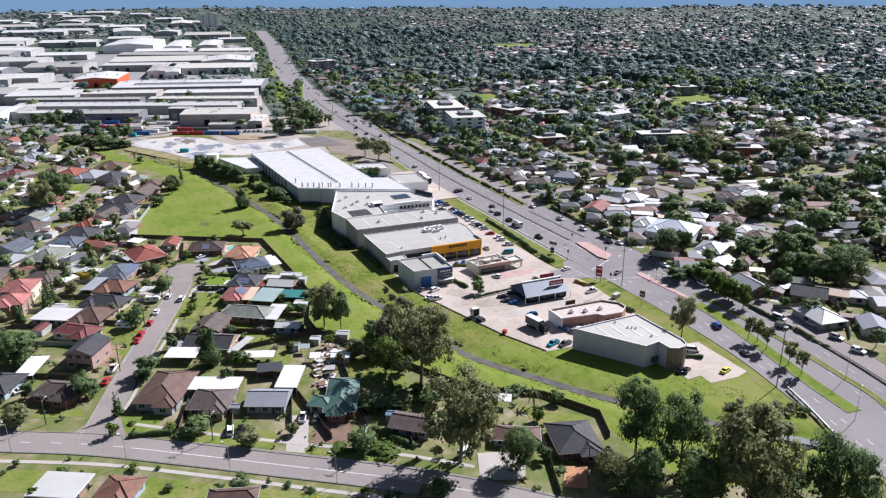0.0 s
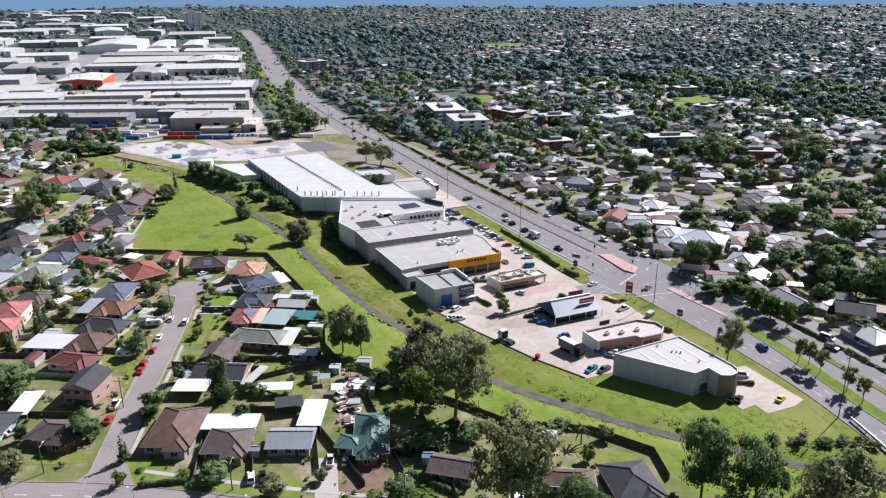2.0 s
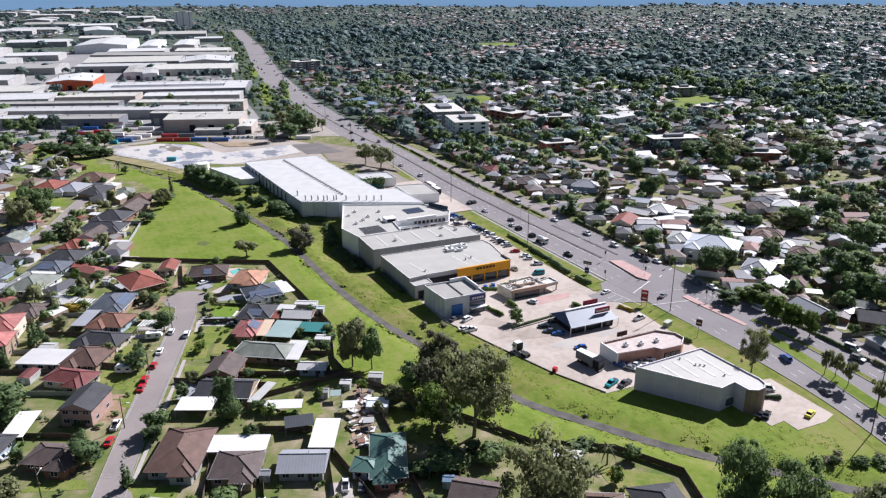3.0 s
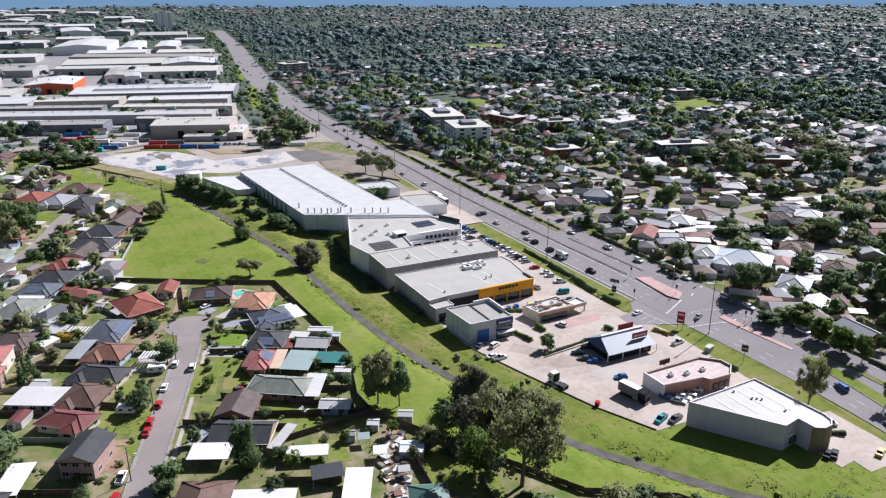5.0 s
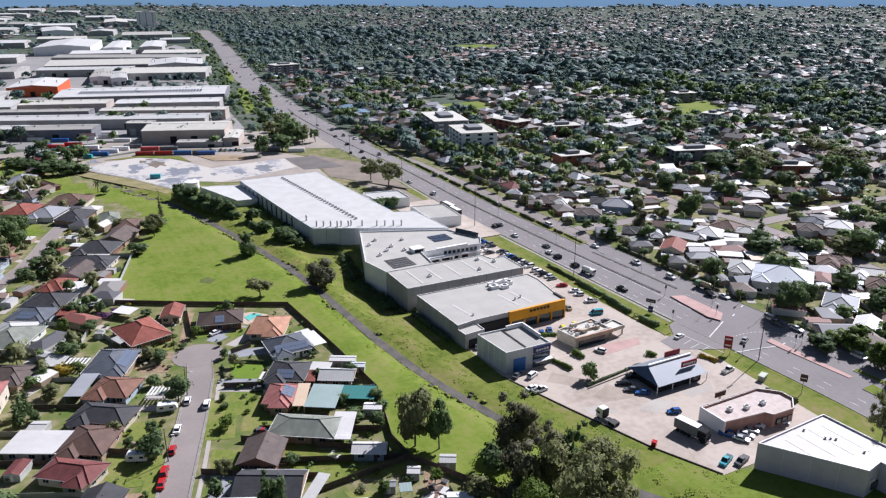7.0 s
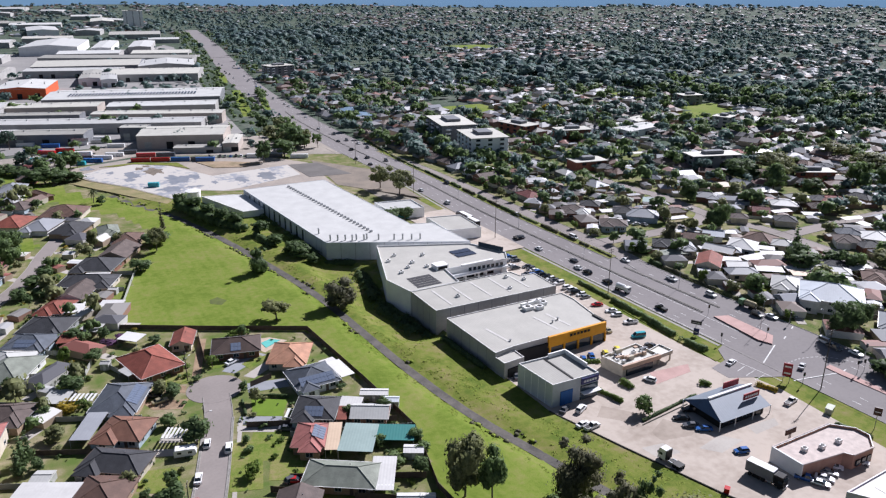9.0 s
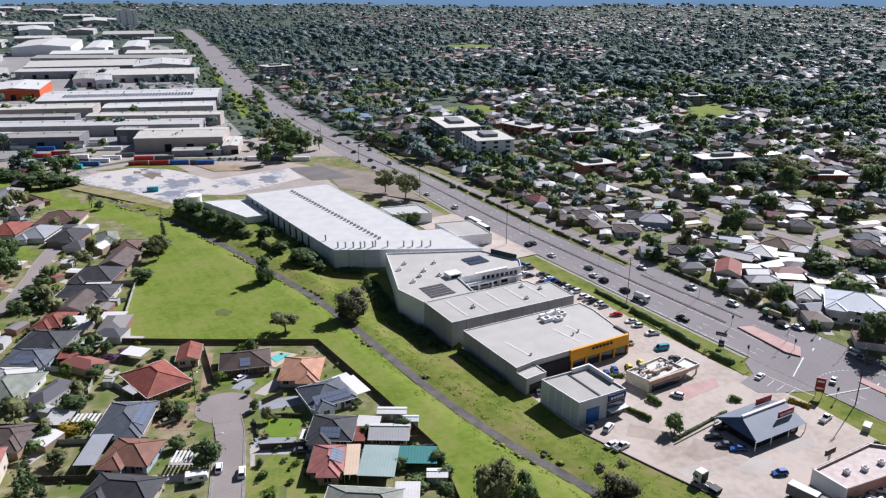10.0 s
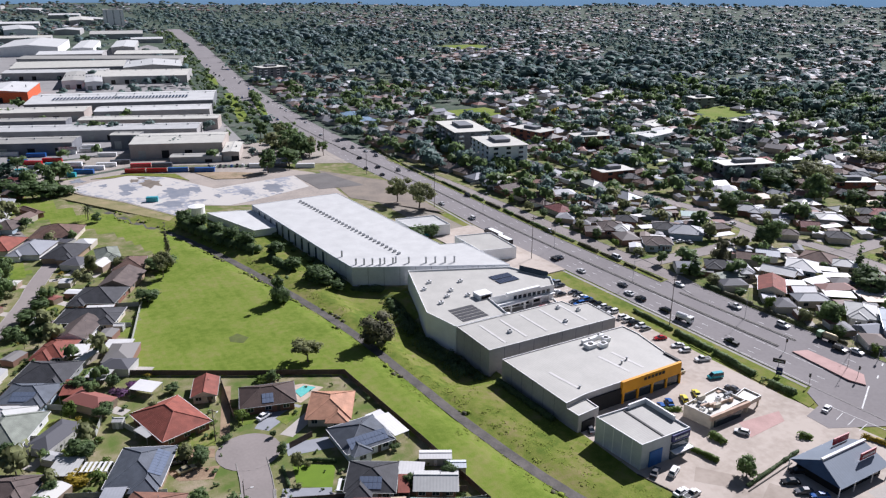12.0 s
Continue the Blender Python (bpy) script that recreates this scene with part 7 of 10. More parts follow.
for x, y, rot, h in ((193.6, 134.5, 0, 10), (177.2, 118, 30, 10), (-8.9, 176.4, 120, 8), (14.2, 162.3, 120, 8), (-35.9, 194.4, 120, 8), (37, 147.5, 120, 8), (199, 303, 180, 11), (189.6, 350, 0, 11), (189.4, 400, 0, 11),
                     (190, 460, 0, 11), (209, 268, 180, 10), (209, 248, 180, 10), (196, 262, 0, 11)):
    power_pole(x, y, h, rot, steel=True)


def signal(x, y, rot):
    ob = thing("traffic_light", rect_at(x, y, rot), "dark traffic light on a slim post", "traffic light", "traffic lights")
    b = Build()
    b.tube((0, 0, -0.2), (0, 0, 4.2), 0.08, 0.07, 8)
    part("post", b, M_GALV, ob)
    b = Build()
    b.box(-0.28, 0.28, -0.35, 0.05, 3.2, 4.5)
    box = part("signal_head", b, M_BLACK, ob)
    for k, m in enumerate(("signal_green", "signal_amber", "signal_red")):
        b = Build()
        b.tube((0, -0.42, 3.4 + 0.4 * k), (0, -0.35, 3.4 + 0.4 * k), 0.13, 0.13, 10)
        part("lens", b, mat(m, ((0.02, 0.2, 0.06), (0.3, 0.16, 0.01), (0.3, 0.02, 0.02))[k], 0.3), box)


for x, y, rot in ((176.5, 231, 0), (176.3, 262, 180), (192.3, 256.5, 0), (196, 226, 180), (207.6, 259, 90), (207.8, 231, 90), (198.5, 225.5, 180), (190, 280, 0)):
    signal(x, y, rot)
pole_sign(173.3, 234.5, 2.2, 2.6, 4.4, -55, M_SIGNRED, 2, 2, "tall red panel sign on two posts by the road")
pole_sign(172.6, 205.8, 4.2, 2.0, 2.4, -60, M_SIGNBRN, 1, 1, "square dark red sign on a single post")
pole_sign(174.4, 271.7, 4.2, 3.6, 1.3, -60, M_DARKKERB, 1, 1, "dark roadside sign board on a post")
pole_sign(173.2, 270.3, 1.0, 1.8, 2.4, -60, M_NAVY, 1, 1, "blue panel sign low on a post")
# utility box, bin, boom
ub = thing("utility_cabinet", pose(169.4, 217.2, -2, 0, 0, 20), "pale green steel utility cabinet on the grass verge", "cabinet")
b = Build()
b.box(-1.6, 1.6, -0.9, 0.9, 0, 1.7), b.box(-1.7, 1.7, -1.0, 1.0, 1.7, 1.85)
part("body", b, mat("pale_green_steel", (0.42, 0.46, 0.36), 0.6), ub)
rb_ = thing("skip_bin", pose(114.6, 206.8, -1.9, 0, 0, 30), "small red bin at the edge of the car park", "bin")
b = Build()
b.box(-0.7, 0.7, -0.6, 0.6, 0, 1.3), b.box(-0.75, 0.75, -0.65, 0.65, 1.3, 1.42)
part("body", b, PAINT["red"], rb_)

hedge(169.6, 309, 169, 292.5, 2.2, 1.7, "mid"), hedge(168.9, 291.5, 167.2, 274.2, 2.4, 1.9, "mid")
hedge(167, 269.2, 168, 260.8, 2.8, 1.7, "mid"), hedge(166.6, 271.6, 166.9, 270.4, 2.2, 1.6, "mid"), hedge(170.4, 330, 170.2, 311, 1.6, 1.2, "mid")


def straggle(pts, seed):
    """A broken line of shrubs of uneven height beside the highway."""
    r = random.Random(seed)
    for (x0, y0), (x1, y1) in zip(pts, pts[1:]):
        length, s = math.hypot(x1 - x0, y1 - y0), 0.0
        while s < length - 3:
            e = min(length, s + r.uniform(4, 15))
            hedge(x0 + (x1 - x0) * s / length, y0 + (y1 - y0) * s / length, x0 + (x1 - x0) * e / length + r.uniform(-0.5, 0.5), y0 + (y1 - y0) * e / length, r.uniform(1.1, 2.4), r.uniform(0.6, 1.5), r.choice(["dark", "gum", "mid", "sheoak"]), 18)
            s = e + r.choice([0.2, 0.3, 0.6, 3.0])


ribbon("trim", [(200.4, 343), (200.6, 420), (204, 560), (212, 640)], 4.2, M_VERGE, 0.17, 8, 2, kerb=0.03)
straggle([(209.4, 262), (209.6, 333)], 1), straggle([(200.4, 344), (200.6, 420), (204, 560)], 2), straggle([(203.5, 560), (212, 640)], 3), straggle([(205, 150), (210, 236)], 4)
hedge(164, 212, 166.8, 203, 1.8, 1.4, "dark")
hedge(159, 168, 164.5, 164, 1.6, 1.3, "dark"), hedge(164, 238, 166, 232, 2.2, 1.2, "yellow", 14), hedge(119, 259, 121, 250, 1.6, 1.4, "bright")
hedge(119, 239.8, 143, 242.6, 1.0, 0.8, "dark"), hedge(129.2, 259.4, 129, 254.4, 3.0, 1.7, "bright"), hedge(149.2, 247, 151.6, 244.2, 3.0, 1.5, "bright"), hedge(126.5, 275, 132, 272.5, 2.4, 1.2, "bright"), hedge(157.5, 189.8, 166, 176, 1.4, 1.2, "dark")
hedge(23.6, 302, 22.4, 294, 0.8, 0.8, "dark"), hedge(27, 303.6, 36, 297.4, 0.8, 0.9, "dark"), hedge(63, 205, 72, 193, 2.0, 1.0, "dark")
hedge(40, 161, 50, 154.8, 1.2, 1.0, "dark")
hedge(-8, 189, 3, 186, 1.4, 1.3, "dark"), hedge(52, 166, 60, 153, 3.0, 1.4, "dark", 40)
for x0, y0, x1, y1, w in ((92, 356, 93.5, 340, 4), (94, 340, 94, 317, 6), (100, 388, 94, 360, 4), (88, 404, 100, 398, 3), (86.5, 440, 87.5, 410, 4), (95.5, 312, 96.5, 286, 2)):
    hedge(x0, y0, x1, y1, w, 1.6, "dark", 34)


hedge(47, 514, 58, 476, 6.5, 4.4, "dark", 60), hedge(58, 476, 68, 457, 6.5, 3.6, "dark", 55), hedge(70, 448, 73, 428, 4.5, 2.2, "dark", 50), hedge(75, 420, 82, 408, 4.0, 2.0, "mid", 50)


hedge(89.5, 352, 91.5, 322, 7.5, 1.8, "dark", 60), hedge(98, 390, 90.5, 356, 6.5, 2.2, "dark", 60), hedge(92, 405, 101, 397, 4.5, 2.0, "dark", 50)


def creek_growth():
    """Rank grass, reeds and low scrub along the channel's edges, past counting."""
    r = np.random.default_rng(8)
    out = {"sheoak": [], "weed": []}
    for i, p in enumerate(CREEK_LINE[:-1]):
        if not 130 < p.y < 620:
            continue
        d = (CREEK_LINE[i + 1] - p).normalized()
        side = Vector((-d.y, d.x))
        for s in (-1, 1):
            for k in range(5):
                grown = noise.noise(Vector((p.x / 17, p.y / 17, 4.0 + s)))
                if grown < 0.12 or r.random() < 0.4:
                    continue
                c = p + side * (s * r.uniform(2.0, 3.6)) + d * r.uniform(0, 4)
                w, h = r.uniform(0.4, 1.4), r.uniform(0.12, 0.36) * (1.8 if r.random() < 0.12 else 1)
                n = 16
                q = r.normal(0, 1, (n, 3))
                q /= np.linalg.norm(q, axis=1)[:, None]
                q[:, 2] = np.abs(q[:, 2])
                z = ground_height(c.x, c.y)
                v = spray(q * [w, w, h], q, 0.28, r)
                core = lobe_cores([(0, 0, h * 0.3, w * 0.8)], 0.9, r)
                v = np.concatenate([v, core])
                v[:, 0] += c.x
                v[:, 1] += c.y
                v[:, 2] += z
                out["sheoak" if r.random() < 0.35 else "weed"].append(v)
    for leaf, said in (("sheoak", "brown-olive reeds and scrub along the channel edge"), ("weed", "rank green grass tufts along the channel edge")):
        tagged(new("reeds" if leaf == "sheoak" else "grass_tufts", quads_mesh("tufts", np.concatenate(out[leaf]), LEAF[leaf])), said, "scrub", kind="stuff")


creek_growth()


def bank_weeds():
    """Tussocks and rank weeds over the banks on both sides of the channel, past counting."""
    r = np.random.default_rng(88)
    out = {"weed": []}
    for i, p in enumerate(CREEK_LINE[:-1]):
        if not 125 < p.y < 560:
            continue
        d = (CREEK_LINE[i + 1] - p).normalized()
        side = Vector((-d.y, d.x))
        for k in range(30 if p.y < 330 else 14):
            s = 1 if k % 4 else -1
            c = p + side * (s * (r.uniform(2.0, 21.0) if s > 0 else 1.9 + 4.0 * r.random() ** 2)) + d * r.uniform(-2, 2)
            if not inside(PARK, c.x, c.y) or noise.noise(Vector((c.x / 9, c.y / 9, 2.0))) < -0.12:
                continue
            w, h, n = r.uniform(0.5, 1.3), r.uniform(0.02, 0.08), 12
            q = r.normal(0, 1, (n, 3))
            q /= np.linalg.norm(q, axis=1)[:, None]
            q[:, 2] = np.abs(q[:, 2])
            v = spray(q * [w, w, h], 0.15 * q + [0, 0, 0.9], 0.24, r)
            v[:, 0] += c.x
            v[:, 1] += c.y
            v[:, 2] += ground_height(c.x, c.y)
            out["weed"].append(v)
    tagged(new("weeds", quads_mesh("weeds", np.concatenate(out["weed"]), LEAF["weed"])), "bright rank weeds and tussocks over the channel banks", "weeds", kind="stuff")


bank_weeds()
tanker(206.6, 276, 96, "green")
scrub = random.Random(41)
for k in range(16):
    f = k / 15
    tree(150 + 17 * f + scrub.uniform(-1.5, 1.5), 138 - 11 * f + scrub.uniform(-2, 2), "shrub", scrub.uniform(1.4, 3.0), scrub.uniform(2.4, 4.2), scrub.choice(["dark", "mid", "sheoak"]))
# low wall of the car park and ramp wall
for x0, y0, x1, y1 in ((99.5, 257, 106, 233), (106, 233, 113.6, 206.6), (113.6, 206.6, 121, 189.4), (117.8, 238.4, 137.0, 240.2)):
    w = thing("low_wall", pose(0, 0, 0), "low dark concrete kerb at the car park edge", "wall", "low walls")
    b = Build()
    d = (Vector((x1, y1)) - Vector((x0, y0))).normalized()
    n = Vector((-d.y, d.x)) * 0.14
    b.prism([(x0 - n.x, y0 - n.y), (x1 - n.x, y1 - n.y), (x1 + n.x, y1 + n.y), (x0 + n.x, y0 + n.y)][::-1], -2.6, -1.7)
    part("wall", b, M_DARKKERB, w)

# ---- trucks, containers ----
truck(111.6, 222.4, 95, "white"), truck(127.2, 203.5, -78, "black", 6.8, "crate"), car(207.7, 173.5, -80, "white", "van"), tanker(179.5, 314, -82, "white")
car(125.6, 192.6, 200, "aqua", "ute"), car(129.0, 190.6, 195, "grey", "ute"), truck(173.8, 430, 90, "grey", 10), truck(172.5, 420, 90, "black", 9)


def container(x, y, rot, paint, length=12.2, z=0.0, h=2.6):
    ob = thing("shipping_container", rect_at(x, y, rot, 0.15 + z), f"{paint} corrugated steel shipping container in a yard", "container", "shipping containers")
    b = Build()
    n = int(length / 0.5)
    for s in (-1.22, 1.22):
        for k in range(n):
            u = -length / 2 + k * length / n
            b.box(u, u + length / n * 0.55, s - 0.03, s + 0.03, 0.1, h - 0.1)
    b.box(-length / 2, length / 2, -1.2, 1.2, 0, h)
    part("body", b, PAINT[paint], ob)
    b = Build()
    b.box(length / 2, length / 2 + 0.05, -1.1, 1.1, 0.1, h - 0.1)
    part("door", b, PAINT[paint], ob)


for x, y, rot, paint, z in ((48, 641, -22, "red", 0), (60, 636, -22, "red", 0), (72, 631, -22, "blue", 0), (84, 626, -22, "grey", 0), (52, 643, -22, "red", 2.6), (64, 638, -22, "grey", 2.6), (20, 655, -30, "blue", 0),
                            (12, 650, -30, "aqua", 0), (5, 660, -28, "red", 0), (27, 662, -25, "white", 0), (15, 668, -25, "white", 2.6), (15, 668, -25, "grey", 0), (-8, 668, -30, "white", 0), (-14, 675, -20, "aqua", 0),
                            (-4, 680, -20, "grey", 0), (35, 668, -24, "white", 0), (120, 617, -25, "white", 0), (131, 612, -25, "grey", 0), (86.6, 622.5, -25, "blue", 0), (44, 567, -20, "aqua", 0), (146, 602, -25, "white", 0), (-18, 735, -22, "white", 0), (-8, 737, -22, "grey", 0), (-10, 737, -22, "white", 2.6),
                            (-2, 722, -22, "blue", 0), (3.7, 685, -24, "aqua", 0), (-6, 697, -30, "red", 0), (17, 722, -22, "white", 0), (18, 722, -22, "silver", 2.6), (34, 734, -22, "white", 0), (31, 722, -22, "silver", 0), (40, 700, -24, "white", 0),
                            (-14, 706, -28, "blue", 0), (6, 700, -24, "red", 0), (44, 672, -22, "grey", 0)):
    container(x, y, rot, paint, 12.2 if paint != "aqua" else 6.1, z)
far_row = random.Random(77)
for k in range(34):
    y = 560 + k * 22 + far_row.uniform(-6, 6)
    cx = road_mid(y)
    lane = far_row.choice([-11.3, -7.9, 4.6, 7.9, 11.3])
    car(cx + lane, y, 82 if lane < 0 else -98, far_row.choice(["white", "grey", "black", "silver", "white", "blue"]), far_row.choice(["sedan", "suv", "ute", "hatch"]))
for k in range(14):
    car(92 + k * 3.3, 633 - k * 1.35, 68, ("black", "white", "grey", "silver", "blue")[k % 5], ("suv", "sedan", "ute")[k % 3])
tk = thing("water_tank", pose(59.2, 531.5, 0), "round white water tank beside the annex", "tank")
b = Build()
b.tube((0, 0, 0), (0, 0, 4.2), 4.2, 4.2, 20), b.tube((0, 0, 4.2), (0, 0, 5.0), 4.3, 0.6, 20)
part("shell", b, M_WHITEWALL, tk)

# ---- apartments, tower and other larger buildings past the road ----
def flats(x, y, w, d, rot, storeys, wall, said, name="apartment_building", balcony=True):
    ob = thing(name, rect_at(x, y, rot), said, "building", "apartment buildings")
    h = storeys * 3.1
    b = Build()
    b.box(-w / 2, w / 2, -d / 2, d / 2, -1, h)
    part("wall", b, wall, ob)
    b = Build()
    b.box(-w / 2 - 0.8, w / 2 + 0.8, -d / 2 - 0.8, d / 2 + 0.8, h, h + 0.35)
    part("roof", b, M_ROOFB, ob)
    b = Build()
    b.box(-w * 0.2, w * 0.2, -d * 0.2, d * 0.2, h + 0.35, h + 2.4)
    part("plant_room", b, M_TILTD, ob)
    g_, sl = Build(), Build()
    g_.box(-1.5, 1.5, -0.06, 0.06, 0, 1.6)
    gm = g_.mesh("window", M_GLASS if storeys < 6 else M_PANE)
    sl.box(-1.9, 1.9, -1.3, 0, -0.15, 0.95)
    sm = sl.mesh("balcony", M_WHITEWALL)
    for s in range(storeys):
        for face, length, off in ((0, w, d / 2), (90, d, w / 2), (-90, d, w / 2)):
            n = max(2, int(length / (7.4 if storeys < 6 else 14)))
            for k in range(n):
                u = (k + 0.5) / n * length - length / 2
                t = pose(0, 0, 0, 0, 0, face) @ pose(u, -off - 0.03, s * 3.1 + 0.9)
                p = part("window", gm, [], ob)
                p.matrix_basis = t
                if balcony and k % 2 == 0 and s:
                    p = part("balcony", sm, [], ob)
                    p.matrix_basis = pose(0, 0, 0, 0, 0, face) @ pose(u, -off, s * 3.1 + 0.05)
    return ob


flats(270, 606, 26, 46, -14, 5, M_TILTD, "five-storey grey and white apartment building with balconies")
flats(262, 548, 26, 34, -14, 5, M_WHITEWALL, "five-storey white apartment building with flat roof")
flats(330, 600, 16, 30, 10, 3, M_REDBRICK, "three-storey red brick flats", balcony=False)
flats(352, 560, 14, 26, 75, 3, M_REDBRICK, "three-storey brown brick flats", balcony=False)
flats(300, 480, 13, 22, 80, 2, M_REDBRICK, "two-storey brown brick flats under trees", balcony=False)
flats(403, 389, 24, 11, -30, 2, M_REDBRICK, "long brown two-storey block of flats", balcony=False)
flats(375, 443, 34, 13, -18, 3, M_TILTD, "long dark two-storey block of flats", balcony=False)
flats(582, 655, 22, 13, -15, 3, M_TILTD, "three-storey dark flats with white roof beside a park", balcony=False)
flats(505, 545, 14, 14, 20, 3, M_TILTUP, "three-storey concrete building beside a park", balcony=False)
flats(295, 2360, 50, 30, -8, 14, M_WHITEWALL, "tall white many-storeyed hospital tower in the distance", "tower", False)
flats(284, 1075, 34, 24, 10, 5, M_TILTD, "dark mid-rise apartment building by the road")
shed(248, 738, 20, 52, -10, 5, ROOFS["blue"], M_TILTUP, "blue-roofed shop by the highway crossing")
shed(420, 560, 46, 20, 12, 5, M_ROOFW, M_WHITEWALL, "white school hall with metal roof")
shed(455, 590, 40, 18, 12, 5, M_ROOFB, WALLS["tan"], "beige school block with metal roof")
for x, y, w, d, rot, h, m in ((-60, 905, 70, 40, -18, 9, M_ROOFW), (-70, 980, 60, 45, -18, 9, M_ROOFB), (-110, 1100, 80, 50, -15, 10, M_ROOFW), (-60, 1250, 80, 60, -15, 9, M_ROOFG), (-130, 1380, 90, 60, -15, 9, M_ROOFW),
                              (-60, 1470, 80, 50, -12, 9, M_ROOFW), (-160, 1600, 100, 70, -12, 10, M_ROOFW), (-90, 800, 40, 30, -22, 8, M_ROOFG), (-60, 1800, 110, 60, -10, 10, M_ROOFW), (60, 1880, 90, 50, -8, 10, M_ROOFB),
                              (-200, 1900, 120, 70, -10, 10, M_ROOFW), (-150, 2200, 140, 70, -6, 11, M_ROOFW), (60, 2400, 120, 60, -6, 11, M_ROOFW), (-250, 2500, 160, 80, -4, 12, M_ROOFG), (270, 1790, 60, 40, -10, 8, M_ROOFW)):
    shed(x, y, w, d, rot, h, m, M_TILTUP, "large industrial shed with metal roof and dock doors", False)
s8 = [o for o in scene.objects if o.name.startswith("warehouse") and abs(o.matrix_basis.translation.x - 91) < 1 and abs(o.matrix_basis.translation.y - 929) < 1][0]
b = Build()
b.box(-0.9, 0.9, -5.5, 5.5, 0, 0.1)
sm_ = b.mesh("solar_panel", M_SOLAR)
for k in range(40):
    p = part("solar_panel", sm_, [], s8)
    p.matrix_basis = pose(-60 + k * 3.0, -18, 11.2, 3)
# rows of cars in the front car park
row = random.Random(8)
for k in range(21):
    y = 316 + k * 2.75
    if row.random() < 0.88:
        car(162.4 - 0.03 * k, y, row.choice([176, -4]), row.choice(["white", "silver", "grey", "black", "white", "blue"]), row.choice(["sedan", "hatch", "suv", "suv", "ute"]))
    if row.random() < 0.6 and k > 4:
        car(156.4, y + 1, row.choice([176, -4]), row.choice(["white", "silver", "grey", "white", "blue"]), row.choice(["sedan", "hatch", "suv"]))
bay = Build()
for k in range(22):
    for x0, x1 in ((159.9, 164.6), (154, 158.8)):
        y = 314.6 + k * 2.75
        bay.box(x0, x1, y - 0.06, y + 0.06, -1.9, -1.892)
tagged(part("markings", bay, M_LINE), kind="structure")
tree(199.6, 217.2, "round", 4.6, 5.6, "dark"), tree(146.2, 440.5, "round", 7.5, 9.0, "dark"), tree(142.5, 438.5, "shrub", 3.0, 4.5, "dark")
car(145.6, 354.4, 96, "red", "hatch"), car(137.2, 352.6, 100, "white", "ute")
# slim young trees on the median and along the kerbs
for x, y in ((187.8, 167.9), (189.2, 165.2), (187.8, 159.8), (184.4, 142.6), (185.8, 149)):
    tree(x, y, "gum", 8.4, 4.4, "gum")
for k in range(16):
    tree(211.5 + (k % 3), 262 + k * 13.5, "round", 3.5 + (k % 4) * 0.8, 4 + (k % 3), ("bright", "dark", "gum")[k % 3])
def backyard_growth():
    """Low shrubs, vegetable beds and weeds about the gardens, past counting."""
    r = np.random.default_rng(17)
    out = {"bright": [], "mid": [], "yellow": []}
    shapes = []
    for k in range(4):
        p, n, lobes = crown_points("shrub", np.random.default_rng(60 + k), 46)
        shapes.append(np.concatenate([spray(p, n, 0.13, np.random.default_rng(k)), lobe_cores(lobes[::2], 0.75, np.random.default_rng(k))]))
    for _ in range(1500):
        x, y = r.uniform(-75, 100), r.uniform(112, 480)
        if inside(PARK, x, y) or near_street(x, y, 5.5) or not clear(x, y, -0.2) or (x > 62 and y > 170) or (x > 20 and y > 345):
            continue
        s, h, a = shapes[r.integers(4)], r.uniform(0.4, 1.9), r.uniform(0, 6.28)
        w = h * r.uniform(0.9, 1.8)
        q = np.empty_like(s)
        ca, sa = math.cos(a), math.sin(a)
        q[:, 0], q[:, 1], q[:, 2] = x + w * (s[:, 0] * ca - s[:, 1] * sa), y + w * (s[:, 0] * sa + s[:, 1] * ca), ground_height(x, y) + h * (s[:, 2] - 0.08)
        q[:, 3], q[:, 4], q[:, 5] = s[:, 3] * ca - s[:, 4] * sa, s[:, 3] * sa + s[:, 4] * ca, s[:, 5]
        out[["bright", "mid", "mid", "mid", "yellow"][r.integers(5)] if r.random() < 0.9 else "mid"].append(q)
    for leaf, said in (("bright", "fresh green shrubs and beds in the back yards"), ("mid", "dull green shrubs and weeds in the back yards"), ("yellow", "yellowing bushes in the back yards")):
        v = out[leaf] if leaf != "yellow" else out[leaf][::6]
        tagged(new("yard_shrubs", quads_mesh("yard_shrubs", np.concatenate(v), LEAF[leaf])), said, "shrub", kind="stuff")


backyard_growth()
# garden shrubs and small trees between the houses
rg = random.Random(21)
placed = 0
while placed < 150:
    x, y = rg.uniform(-48, 108), rg.uniform(125, 480)
    if inside(PARK, x, y) or x > 62 + max(0, (215 - y)) * 0.6 or not clear(x, y, -0.6) or near_street(x, y, 6.0) or (y > 345 and x > 0) or y < 190 - 0.62 * (x + 10) - 40:
        continue
    placed += 1
    if rg.random() < 0.62:
        tree(x, y, "shrub", rg.uniform(1.0, 2.4), rg.uniform(1.6, 3.4), rg.choice(["bright", "dark", "gum", "dark"]))
    else:
        tree(x, y, rg.choice(["round", "round", "gum"]), rg.uniform(3, 5.5), rg.uniform(3, 5), rg.choice(["dark", "bright", "gum", "dark"]))

pergola(3.5, 290.5, 7, 5, -30, 7), pergola(33.8, 284.8, 6, 4.5, -32, 4, 2.3), pergola(-16, 322, 7, 4, -28, 6), pergola(44, 249, 5, 11, -30, 6)
for x, y in ((37, 238), (-26, 340), (-33, 300), (45, 210), (-14, 362), (66, 186)):
    clothes_line(x, y)

